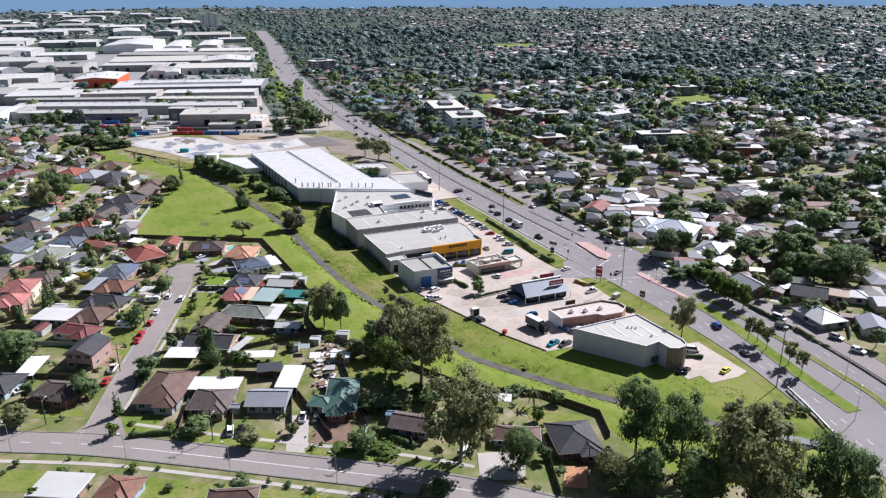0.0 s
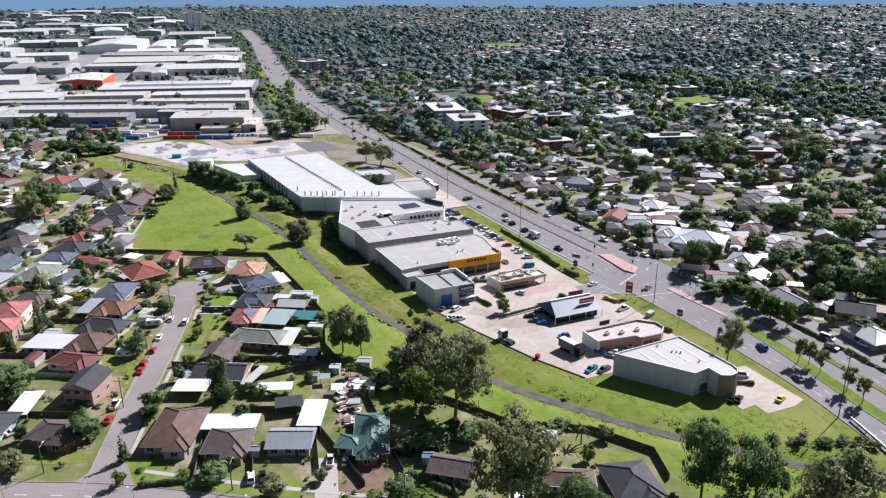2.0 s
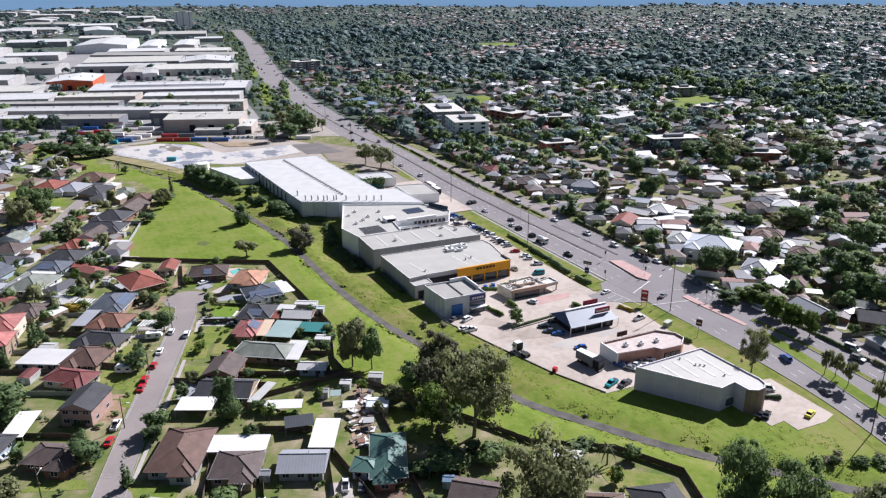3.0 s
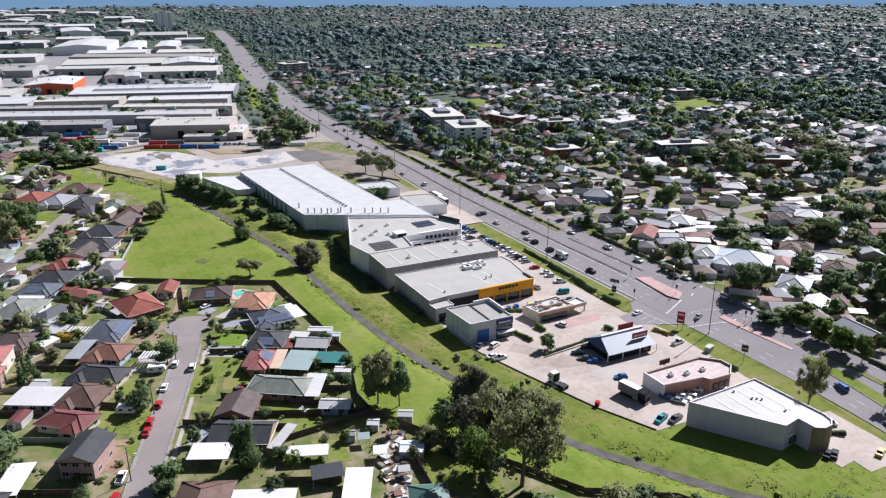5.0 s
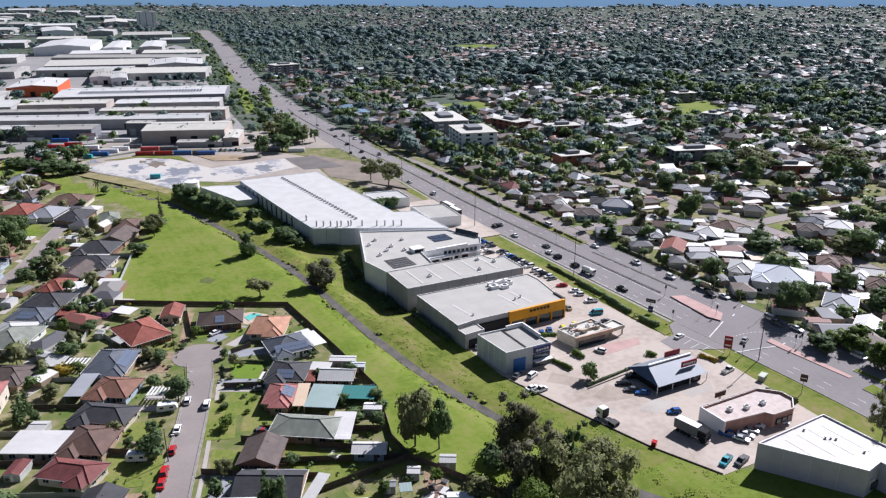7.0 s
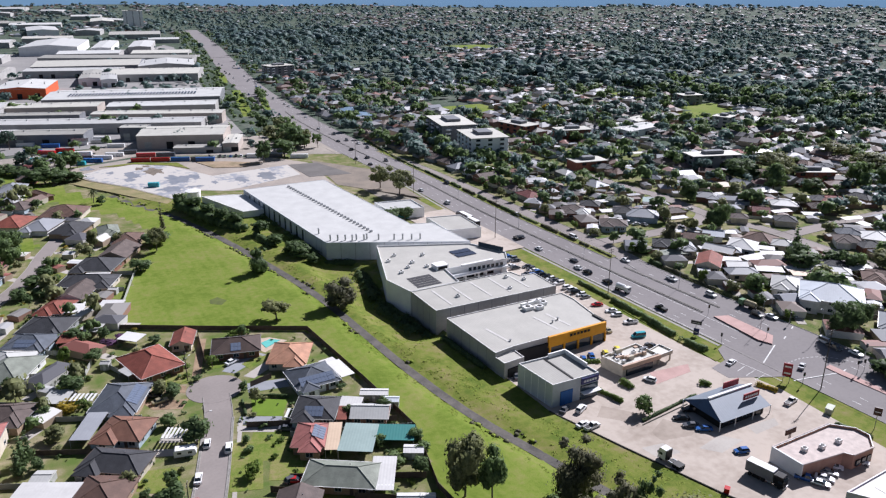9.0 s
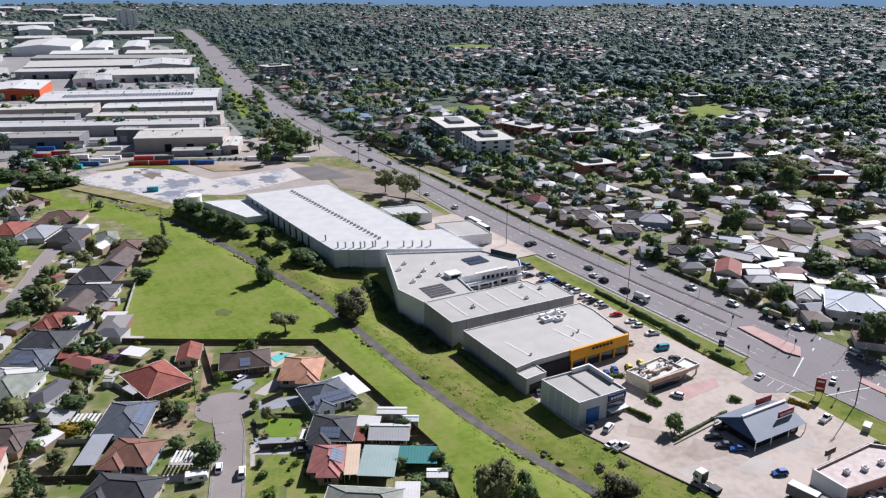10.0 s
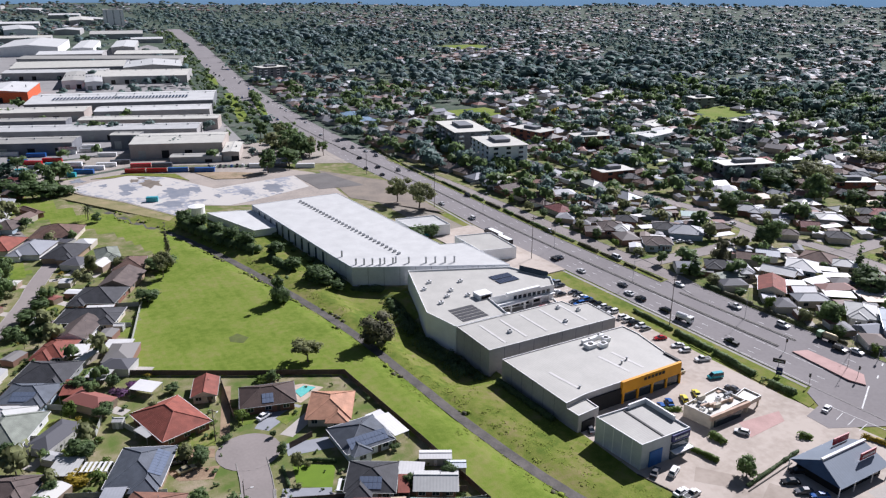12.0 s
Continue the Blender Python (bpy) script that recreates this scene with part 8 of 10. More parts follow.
def yard_junk():
    """Timber, sheet iron, drums and boxes heaped about the long bare back yard, past counting."""
    r = random.Random(91)
    b = Build()
    for k in range(64):
        f = r.random()
        x, y = 45.5 + 10.5 * f + r.uniform(-3.0, 3.4), 193 + 29 * f + r.uniform(-2, 2)
        w, d, h = r.uniform(0.2, 1.1), r.uniform(0.3, 1.6), r.uniform(0.1, 0.8)
        b.box(-w, w, -d, d, -0.05, h, 0, pose(x, y, base_height(x, y), 0, 0, r.uniform(0, 180)))
    ob = part("yard_junk", b, island_palette("junk_mix", [(0.12, 0.09, 0.07), (0.5, 0.5, 0.48), (0.25, 0.2, 0.15), (0.08, 0.08, 0.085), (0.62, 0.6, 0.56), (0.2, 0.11, 0.08)], 0.9))
    return tagged(ob, "timber, sheet iron and boxes heaped in a bare yard", "junk", kind="stuff")


# guard rail over the culvert
gr = thing("guard_rail", pose(0, 0, 0), "grey steel guard rail beside the road over the culvert", "rail")
for (x0, y0), (x1, y1) in (((158, 100), (164, 112)), ((164, 112), (169.5, 126)), ((169.5, 126), (173.5, 138))):
    b = Build()
    d = (Vector((x1, y1)) - Vector((x0, y0))).normalized()
    n = Vector((-d.y, d.x)) * 0.1
    b.prism([(x0 - n.x, y0 - n.y), (x1 - n.x, y1 - n.y), (x1 + n.x, y1 + n.y), (x0 + n.x, y0 + n.y)][::-1], -1.5, -0.75)
    part("rail", b, M_GALV, gr)
    for k in range(5):
        p = Vector((x0, y0)).lerp(Vector((x1, y1)), k / 4)
        block(gr, "post", p.x - 0.08, p.x + 0.08, p.y - 0.08, p.y + 0.08, -2.6, -0.9, M_POLE)
cw = thing("culvert", pose(0, 0, 0), "dark concrete culvert mouth under the road", "culvert")
b = Build()
b.prism([(150, 121), (161, 109), (163, 111), (152, 123)], -3.6, -1.9)
part("headwall", b, M_TILTD, cw)
block(cw, "opening", 153.5, 157.5, 113.5, 117.5, -3.5, -2.2, M_DARKIN)


# ---- roofs, patio covers, lawns and cars across the main road ----
house(305.2, 469.8, 12, 10, -20, "hip", "charcoal", h=2.9, rich=False)
house(343.6, 473.8, 12, 9, -15, "hip", "charcoal", h=2.9, rich=False)
house(361.9, 471.3, 12, 9, -40, "gable", "grey", h=2.9, rich=False)
house(328.4, 451.7, 12, 10, -20, "hip", "greygreen", h=2.9, rich=False)
house(335.6, 431.0, 14, 10, -15, "gable", "white", h=2.9, rich=False)
house(311.7, 433.3, 12, 9, -45, "hip", "slate", h=2.9, rich=False)
house(355.7, 428.0, 12, 9, -50, "gable", "brown", h=2.9, rich=False)
house(334.9, 399.5, 14, 9, -15, "hip", "cream", h=2.9, rich=False)
house(308.4, 387.2, 14, 10, -50, "hip", "grey", h=2.9, rich=False)
house(240.2, 405.9, 11, 10, -45, "hip", "charcoal", h=2.9, rich=False)
house(227.4, 397.1, 9, 9, -45, "hip", "pale", h=2.9, rich=False)
house(247.4, 386.9, 12, 10, -40, "hip", "charcoal", h=2.9, rich=False)
house(260.7, 405.3, 15, 8, -45, "hip", "greygreen", h=2.9, rich=False)
house(269.9, 374.3, 12, 8, -15, "hip", "greybrown", h=2.9, rich=False)
house(420.3, 459.0, 10, 9, -30, "hip", "pink", h=2.9, rich=False)
house(436.4, 452.1, 16, 8, -15, "hip", "white", h=2.9, rich=False)
house(445.8, 432.6, 12, 9, -30, "hip", "grey", h=2.9, rich=False)
house(472.3, 432.2, 18, 9, -15, "gable", "white", h=2.9, rich=False)
house(434.0, 401.4, 12, 9, -40, "hip", "slate", h=2.9, rich=False)
house(382.1, 411.6, 11, 9, -40, "gable", "brown", h=2.9, rich=False)
house(347.1, 380.0, 12, 9, -20, "hip", "pale", h=2.9, rich=False)
house(351.8, 361.5, 13, 9, -20, "hip", "pale", h=2.9, rich=False)
house(332.2, 355.3, 14, 10, -45, "hip", "white", h=2.9, rich=False)
house(358.4, 352.7, 11, 10, -40, "hip", "charcoal", h=2.9, rich=False)
house(363.0, 347.6, 14, 11, -45, "hip", "pink", h=2.9, rich=False)
house(369.6, 340.2, 11, 9, -30, "hip", "grey", h=2.9, rich=False)
house(310.8, 353.4, 9, 9, -45, "gable", "darkred", h=2.9, rich=False)
house(308.2, 336.5, 11, 10, -45, "hip", "charcoal", h=2.9, rich=False)
house(345.3, 344.3, 10, 9, -40, "hip", "darkbrown", h=2.9, rich=False)
house(228.4, 338.7, 13, 10, -45, "hip", "charcoal", h=2.9, rich=False)
house(247.3, 338.4, 12, 9, -50, "gable", "brown", h=2.9, rich=False)
house(257.2, 337.3, 10, 8, -50, "gable", "whitem", h=2.9, rich=False)
house(246.4, 318.7, 10, 8, -50, "hip", "grey", h=2.9, rich=False)
house(274.2, 312.8, 11, 9, -50, "hip", "pale", h=2.9, rich=False)
house(228.8, 297.7, 13, 8, -30, "hip", "grey", h=2.9, rich=False)
house(268.2, 297.7, 8, 8, -45, "hip", "terra", h=2.9, rich=False)
house(269.7, 284.2, 11, 9, -50, "hip", "charcoal", h=2.9, rich=False)
house(456.4, 388.9, 12, 10, -30, "hip", "greybrown", h=2.9, rich=False)
house(470.7, 408.8, 12, 9, -30, "hip", "brown", h=2.9, rich=False)
house(291.7, 351.1, 9, 8, -40, "hip", "greybrown", h=2.9, rich=False)
canopy(334.6, 512.9, 13, 5, -15, "white", 2.55)
HOUSE_SPOTS.append((334.6, 512.9, 3.9))
canopy(355.2, 512.2, 12, 6, -15, "white", 2.55)
HOUSE_SPOTS.append((355.2, 512.2, 3.6))
canopy(357.0, 492.2, 8, 4, -15, "white", 2.55)
HOUSE_SPOTS.append((357.0, 492.2, 2.4))
canopy(321.3, 466.4, 8, 4, -20, "white", 2.55)
HOUSE_SPOTS.append((321.3, 466.4, 2.4))
canopy(321.1, 418.0, 11, 5, -15, "pale", 2.55)
HOUSE_SPOTS.append((321.1, 418.0, 3.3))
canopy(330.1, 412.9, 8, 5, -20, "cream", 2.55)
HOUSE_SPOTS.append((330.1, 412.9, 2.4))
canopy(321.0, 387.3, 9, 4, -15, "white", 2.55)
HOUSE_SPOTS.append((321.0, 387.3, 2.7))
canopy(250.2, 408.2, 7, 4, -15, "white", 2.55)
HOUSE_SPOTS.append((250.2, 408.2, 2.1))
canopy(241.2, 392.3, 9, 5, -20, "white", 2.55)
HOUSE_SPOTS.append((241.2, 392.3, 2.7))
canopy(248.9, 382.5, 8, 6, -30, "white", 2.55)
HOUSE_SPOTS.append((248.9, 382.5, 2.4))
canopy(267.2, 387.9, 10, 3, -15, "white", 2.55)
HOUSE_SPOTS.append((267.2, 387.9, 3.0))
canopy(258.1, 377.3, 12, 6, -20, "white", 2.55)
HOUSE_SPOTS.append((258.1, 377.3, 3.6))
canopy(263.1, 366.0, 12, 4, -10, "white", 2.55)
HOUSE_SPOTS.append((263.1, 366.0, 3.6))
canopy(233.6, 378.5, 7, 5, -45, "white", 2.55)
HOUSE_SPOTS.append((233.6, 378.5, 2.1))
canopy(421.2, 430.7, 15, 7, -15, "cream", 2.55)
HOUSE_SPOTS.append((421.2, 430.7, 4.5))
canopy(417.6, 403.9, 13, 4, -30, "white", 2.55)
HOUSE_SPOTS.append((417.6, 403.9, 3.9))
canopy(337.5, 380.7, 9, 4, -15, "white", 2.55)
HOUSE_SPOTS.append((337.5, 380.7, 2.7))
canopy(320.2, 347.7, 11, 4, -15, "white", 2.55)
HOUSE_SPOTS.append((320.2, 347.7, 3.3))
canopy(351.8, 339.0, 13, 7, -20, "white", 2.55)
HOUSE_SPOTS.append((351.8, 339.0, 3.9))
canopy(330.0, 336.7, 10, 5, -35, "pale", 2.55)
HOUSE_SPOTS.append((330.0, 336.7, 3.0))
canopy(381.8, 362.5, 9, 4, -15, "cream", 2.55)
HOUSE_SPOTS.append((381.8, 362.5, 2.7))
canopy(246.3, 350.7, 9, 4, -30, "white", 2.55)
HOUSE_SPOTS.append((246.3, 350.7, 2.7))
canopy(267.0, 337.2, 8, 5, -35, "white", 2.55)
HOUSE_SPOTS.append((267.0, 337.2, 2.4))
canopy(261.9, 326.6, 8, 5, -40, "white", 2.55)
HOUSE_SPOTS.append((261.9, 326.6, 2.4))
canopy(262.4, 313.7, 10, 5, -50, "pale", 2.55)
HOUSE_SPOTS.append((262.4, 313.7, 3.0))
canopy(260.2, 306.9, 10, 4, -35, "white", 2.55)
HOUSE_SPOTS.append((260.2, 306.9, 3.0))
canopy(222.9, 329.0, 13, 7, -10, "greygreen", 2.55)
HOUSE_SPOTS.append((222.9, 329.0, 3.9))
canopy(241.7, 325.5, 10, 4, -25, "white", 2.55)
HOUSE_SPOTS.append((241.7, 325.5, 3.0))
canopy(235.3, 311.2, 13, 7, -40, "white", 2.55)
HOUSE_SPOTS.append((235.3, 311.2, 3.9))
canopy(249.0, 307.2, 13, 6, -5, "white", 2.55)
HOUSE_SPOTS.append((249.0, 307.2, 3.9))
canopy(242.1, 294.5, 11, 6, -40, "white", 2.55)
HOUSE_SPOTS.append((242.1, 294.5, 3.3))
canopy(232.1, 278.0, 14, 4, -5, "white", 2.55)
HOUSE_SPOTS.append((232.1, 278.0, 4.2))
canopy(250.2, 284.4, 10, 6, -35, "cream", 2.55)
HOUSE_SPOTS.append((250.2, 284.4, 3.0))
canopy(261.4, 284.8, 12, 7, -40, "white", 2.55)
HOUSE_SPOTS.append((261.4, 284.8, 3.6))
canopy(259.1, 274.7, 10, 6, -40, "white", 2.55)
HOUSE_SPOTS.append((259.1, 274.7, 3.0))
canopy(276.7, 395.7, 12, 9, -45, "teal", 2.55)
HOUSE_SPOTS.append((276.7, 395.7, 3.6))
canopy(232.6, 319.5, 8, 4, -40, "pale", 2.55)
HOUSE_SPOTS.append((232.6, 319.5, 2.4))
canopy(255.9, 315.0, 7, 4, -30, "pale", 2.55)
HOUSE_SPOTS.append((255.9, 315.0, 2.1))
house(317.0, 309.7, 12, 9, -30, "hip", "slate", h=2.7, rich=False)
house(307.7, 292.1, 11, 9, -30, "hip", "charcoal", h=2.7, rich=False)
house(345.5, 304.4, 12, 8, -20, "hip", "grey", h=2.7, rich=False)
house(311.8, 255.5, 14, 9, -20, "hip", "greybrown", h=2.7, rich=False)
house(276.6, 267.6, 12, 9, -55, "hip", "brown", h=2.7, rich=False)
house(273.9, 251.3, 11, 8, -50, "gable", "pale", h=2.7, rich=False)
house(343.2, 256.8, 18, 10, -20, "hip", "slate", h=2.7, rich=False)
house(321.8, 234.4, 16, 9, -20, "hip", "slate", h=2.7, rich=False)
house(311.5, 225.1, 12, 8, -20, "hip", "charcoal", h=2.7, rich=False)
house(376.1, 270.2, 14, 8, -20, "gable", "whitem", h=2.7, rich=False)
house(232.2, 182.4, 13, 12, -50, "gable", "charcoal", h=2.7, rich=False)
house(240.2, 179.2, 12, 8, -50, "gable", "cream", h=2.7, rich=False)
house(238.3, 192.9, 10, 7, -40, "hip", "greygreen", h=2.7, rich=False)
house(245.0, 175.2, 12, 8, -40, "hip", "white", h=2.7, rich=False)
house(440.8, 585.3, 18, 10, -10, "hip", "pale", h=2.7, rich=False)
house(421.1, 584.6, 16, 9, -10, "hip", "pale", h=2.7, rich=False)
house(449.4, 540.9, 14, 10, -15, "hip", "terra", h=2.7, rich=False)
house(427.9, 534.8, 12, 9, -20, "hip", "brown", h=2.7, rich=False)
house(541.6, 701.1, 16, 9, -10, "hip", "white", h=2.7, rich=False)
house(536.8, 652.8, 18, 9, -10, "hip", "white", h=2.7, rich=False)
house(455.5, 565.3, 13, 9, -20, "hip", "charcoal", h=2.7, rich=False)
house(518.8, 550.7, 14, 9, -20, "hip", "pink", h=2.7, rich=False)
house(540.1, 551.2, 13, 9, -20, "hip", "terra", h=2.7, rich=False)
house(510.6, 534.5, 13, 9, -20, "hip", "charcoal", h=2.7, rich=False)
house(572.9, 520.5, 16, 9, -20, "hip", "white", h=2.7, rich=False)
house(561.1, 506.2, 14, 9, -20, "hip", "pale", h=2.7, rich=False)
house(569.7, 498.4, 12, 10, -20, "hip", "whitem", h=2.7, rich=False)
house(555.3, 470.8, 18, 8, -10, "hip", "white", h=2.7, rich=False)
house(522.8, 447.3, 14, 9, -20, "hip", "charcoal", h=2.7, rich=False)
house(479.0, 439.2, 22, 9, -10, "gable", "white", h=2.7, rich=False)
house(468.7, 422.9, 13, 9, -20, "hip", "pink", h=2.7, rich=False)
house(455.5, 480.8, 14, 9, -20, "hip", "greybrown", h=2.7, rich=False)
house(334.5, 513.0, 22, 11, -12, "flat", "greybrown", h=2.7, rich=False)
canopy(253.4, 288.3, 12, 6, -30, "white", 2.5)
HOUSE_SPOTS.append((253.4, 288.3, 3.6))
canopy(276.4, 277.2, 11, 5, -20, "white", 2.5)
HOUSE_SPOTS.append((276.4, 277.2, 3.3))
canopy(341.4, 322.1, 12, 4, -15, "white", 2.5)
HOUSE_SPOTS.append((341.4, 322.1, 3.6))
canopy(261.2, 246.8, 8, 6, -40, "teal", 2.5)
HOUSE_SPOTS.append((261.2, 246.8, 2.4))
canopy(248.6, 237.5, 8, 5, -25, "white", 2.5)
HOUSE_SPOTS.append((248.6, 237.5, 2.4))
canopy(259.0, 232.1, 7, 5, -30, "white", 2.5)
HOUSE_SPOTS.append((259.0, 232.1, 2.1))
canopy(233.2, 209.0, 6, 4, -40, "white", 2.5)
HOUSE_SPOTS.append((233.2, 209.0, 1.8))
canopy(246.9, 225.1, 7, 5, -30, "teal", 2.5)
HOUSE_SPOTS.append((246.9, 225.1, 2.1))
canopy(350.5, 272.5, 14, 4, -10, "white", 2.5)
HOUSE_SPOTS.append((350.5, 272.5, 4.2))
canopy(310.2, 240.3, 12, 5, -20, "white", 2.5)
HOUSE_SPOTS.append((310.2, 240.3, 3.6))
canopy(232.2, 190.1, 10, 4, -10, "white", 2.5)
HOUSE_SPOTS.append((232.2, 190.1, 3.0))
canopy(445.4, 499.6, 12, 6, -15, "white", 2.5)
HOUSE_SPOTS.append((445.4, 499.6, 3.6))
car(240.3, 376.7, 70, "white", "suv")
car(242.2, 372.6, -10, "white", "sedan")
car(245.1, 369.9, 80, "silver", "sedan")
car(254.1, 373.0, 60, "white", "suv")
car(286.6, 378.7, 5, "white", "sedan")
car(257.3, 357.1, 70, "silver", "suv")
car(263.6, 356.4, -10, "black", "suv")
car(219.9, 296.0, 80, "white", "sedan")
car(218.5, 293.0, 60, "white", "hatch")
car(219.3, 361.7, 5, "white", "sedan")
for x, y, w, d in ((282, 331, 4, 4), (225, 284, 6, 5), (308, 408, 15, 2), (299, 443, 8, 2), (296, 464, 7, 2), (279, 371, 5, 2), (303, 315, 5, 4), (306, 355, 7, 2), (422, 382, 9, 8), (410, 389, 8, 5), (300, 364, 8, 2)):
    yard("lawn", M_LAWN, x - w, y + 0.3 * w, x + 0.3 * d, y + d, x + w, y - 0.3 * w, x - 0.3 * d, y - d)


# ---- front lawns, drives, fences and cars about the near street ----
yard("lawn", M_LAWN, 25.8, 280.6, 31.6, 277.5, 27.1, 258.6, 19.3, 262.7)
yard("lawn", M_LAWN, 15.7, 282.6, 23.2, 280.7, 17.2, 260.3, 9.8, 262.8)
yard("lawn", M_LAWN, 10.8, 258.0, 18.5, 253.9, 15.2, 246.2, 8.4, 248.9)
yard("lawn", M_VERGE, 27.4, 248.6, 42.6, 240.5, 41.6, 232.2, 25.1, 240.1)
yard("lawn", M_LAWN, 34.4, 225.9, 42.1, 221.8, 41.3, 212.1, 36.3, 213.6)
yard("pavement", M_CONC, 24.6, 291.1, 36.0, 283.3, 34.2, 278.7, 22.9, 285.9)
yard("pavement", M_DRY, -1.6, 315.4, 10.6, 310.9, 7.8, 306.3, 0.4, 309.7)
yard("pavement", MATS["grey_drive"], 8.2, 247.8, 14.7, 243.5, 11.2, 234.0, 5.5, 238.4)
yard("pavement", M_DRY, -14.3, 251.3, -7.3, 247.9, -8.5, 245.5, -14.5, 248.7)
yard("pavement", M_DRY, -13.5, 245.7, -8.7, 243.2, -10.2, 236.3, -15.3, 239.0)
yard("lawn", M_LAWN, -13.1, 267.4, -4.9, 263.0, -7.4, 250.8, -15.5, 253.6)
yard("lawn", M_LAWN, -14.5, 290.7, -8.0, 283.6, -10.0, 279.2, -16.3, 286.1)
yard("lawn", M_LAWN, -10.6, 201.7, 1.4, 197.0, -1.4, 189.1, -12.5, 193.5)
yard("lawn", M_LAWN, 5.3, 187.3, 15.2, 182.2, 12.2, 176.8, 3.0, 182.6)
yard("lawn", M_LAWN, 33.4, 165.2, 51.5, 152.5, 50.1, 150.7, 32.9, 162.8)
yard("lawn", M_LAWN, 23.1, 179.1, 28.2, 175.9, 25.7, 168.0, 20.4, 172.5)
yard("lawn", M_LAWN, -2.4, 262.8, 2.0, 260.8, -7.1, 239.0, -10.2, 242.4)
yard("lawn", M_VERGE, 58.9, 208.3, 66.2, 202.9, 63.9, 194.6, 55.6, 198.5)
canopy(46.7, 217.6, 3, 3, -20, "teal", 2.3)
canopy(48.1, 210.1, 3.5, 3.5, -20, "white", 2.3)
canopy(57.8, 174.1, 4, 3, -10, "blue", 2.3)
canopy(-10.5, 286.7, 7, 2.5, -30, "white", 2.3)
canopy(50.2, 200.2, 3, 2.4, -20, "pale", 2.3)
fence(34.8, 246.2, 50.7, 235.4)
fence(6.2, 248.6, 20.6, 239.9)
fence(20.5, 195.8, 17.5, 180.4)
fence(8.5, 200.5, 4.6, 186.4)
fence(38.5, 201.4, 32.7, 176.1)
fence(18.4, 258.2, 25.4, 253.1)
fence(-15.6, 270.5, -4.1, 262.8)
fence(19.1, 239.8, 30.9, 233.6)
car(42.2, 275.3, 20, "grey", "sedan")
car(15.2, 237.3, 60, "blue", "ute")
car(24.2, 259.7, 10, "grey", "hatch")
car(-4.8, 315.8, -10, "gold", "sedan")
car(-7.7, 321.6, 20, "grey", "hatch")
car(17.0, 180.4, 80, "white", "suv")
car(19.6, 179.2, 80, "black", "ute")


def beside(pts, off):
    """The line's points moved sideways."""
    line = [Vector(p) for p in pts]
    out = []
    for i, p in enumerate(line):
        d = (line[min(i + 1, len(line) - 1)] - line[max(i - 1, 0)]).normalized()
        out.append((p.x - d.y * off, p.y + d.x * off))
    return out


# pale concrete kerbs on the local streets
NEAR_STREETS = (([(-80, 222), (-39, 201), (-16, 189), (6, 174.5), (27, 160), (50, 144), (72, 126), (104, 98)], 4.6), ([(-5, 232), (1.6, 252.4), (8.8, 274), (15.5, 296)], 3.8))
for pts, half in NEAR_STREETS:
    for side in (-1, 1):
        if side > 0 and half > 4:
            ribbon("trim", beside(pts[:2], half), 0.35, M_KERB, 0.13, 5, 1, kerb=0.08)
            ribbon("trim", beside(pts[3:], half), 0.35, M_KERB, 0.13, 5, 1, kerb=0.08)
        else:
            ribbon("trim", beside(pts, side * half), 0.35, M_KERB, 0.13, 5, 1, kerb=0.08)



# ---- trees that stand near ----
tree(73.8, 184.2, "gum", 25.0, 19.0)
tree(71.7, 206.5, "sheoak", 14.6, 11.5)
tree(79.9, 205.8, "sheoak", 16.6, 9.2)
tree(85.6, 205.8, "sheoak", 15.4, 8.2, "dark")
tree(69.3, 214.7, "round", 8.1, 7.6, "dark")
tree(60.7, 207.9, "round", 6.4, 6.8, "gum")
tree(65.9, 193.3, "round", 12.5, 10.5, "bright")
tree(80.3, 221.5, "sheoak", 16.3, 12.0)
tree(57.6, 234.4, "round", 16.5, 10.0, "gum")
tree(62.6, 230.4, "round", 14.0, 8.0, "mid")
tree(67.5, 143.0, "gum", 24.5, 19.0)
tree(79.6, 134.9, "round", 12.0, 9.4, "mid")
tree(111.3, 129.7, "round", 22.5, 12.0, "mid")
tree(117.0, 119.5, "gum", 21.5, 12.5, "mid")
tree(120.3, 100.4, "round", 27.5, 21.0, "gum")
tree(139.4, 92.9, "round", 20.5, 15.5, "dark")
tree(95.8, 120.4, "round", 11.5, 8.2, "gum")
tree(102.4, 115.1, "round", 14.0, 8.8, "mid")
tree(110.4, 105.9, "round", 15.0, 10.5, "mid")
# undergrowth added partly to darken ground that the crowns' shadows miss
for x, y, h, w, leaf in ((107, 122, 3.5, 6, "dark"), (113, 125, 4, 6.5, "mid"), (119, 127, 3.2, 6, "dark"), (124, 121, 4.5, 7, "mid"), (115, 115, 4, 7, "dark"), (122, 112, 4.5, 7, "sheoak"), (129, 114, 4, 6.5, "dark"),
                         (131, 106, 4.5, 7, "mid"), (137, 103, 5, 7, "dark"), (104, 111, 3.5, 6, "mid"), (112, 104, 3.8, 6.5, "dark"), (144, 98, 4, 6.5, "dark"), (137, 112, 2.6, 5, "sheoak"), (100, 119, 2.8, 5, "dark")):
    tree(x, y, "shrub", h, w, leaf)
tree(167.9, 178.3, "gum", 16.0, 8.4)
tree(-39.6, 246.7, "round", 11.6, 15.3)
tree(-18.6, 215.6, "round", 7.2, 8.5, "dark")
tree(-35.4, 207.7, "round", 5.7, 8.0, "gum")
tree(-10.6, 201.2, "cypress", 7.9, 8.7)
tree(-9.6, 202.3, "cypress", 5.3, 7.6)
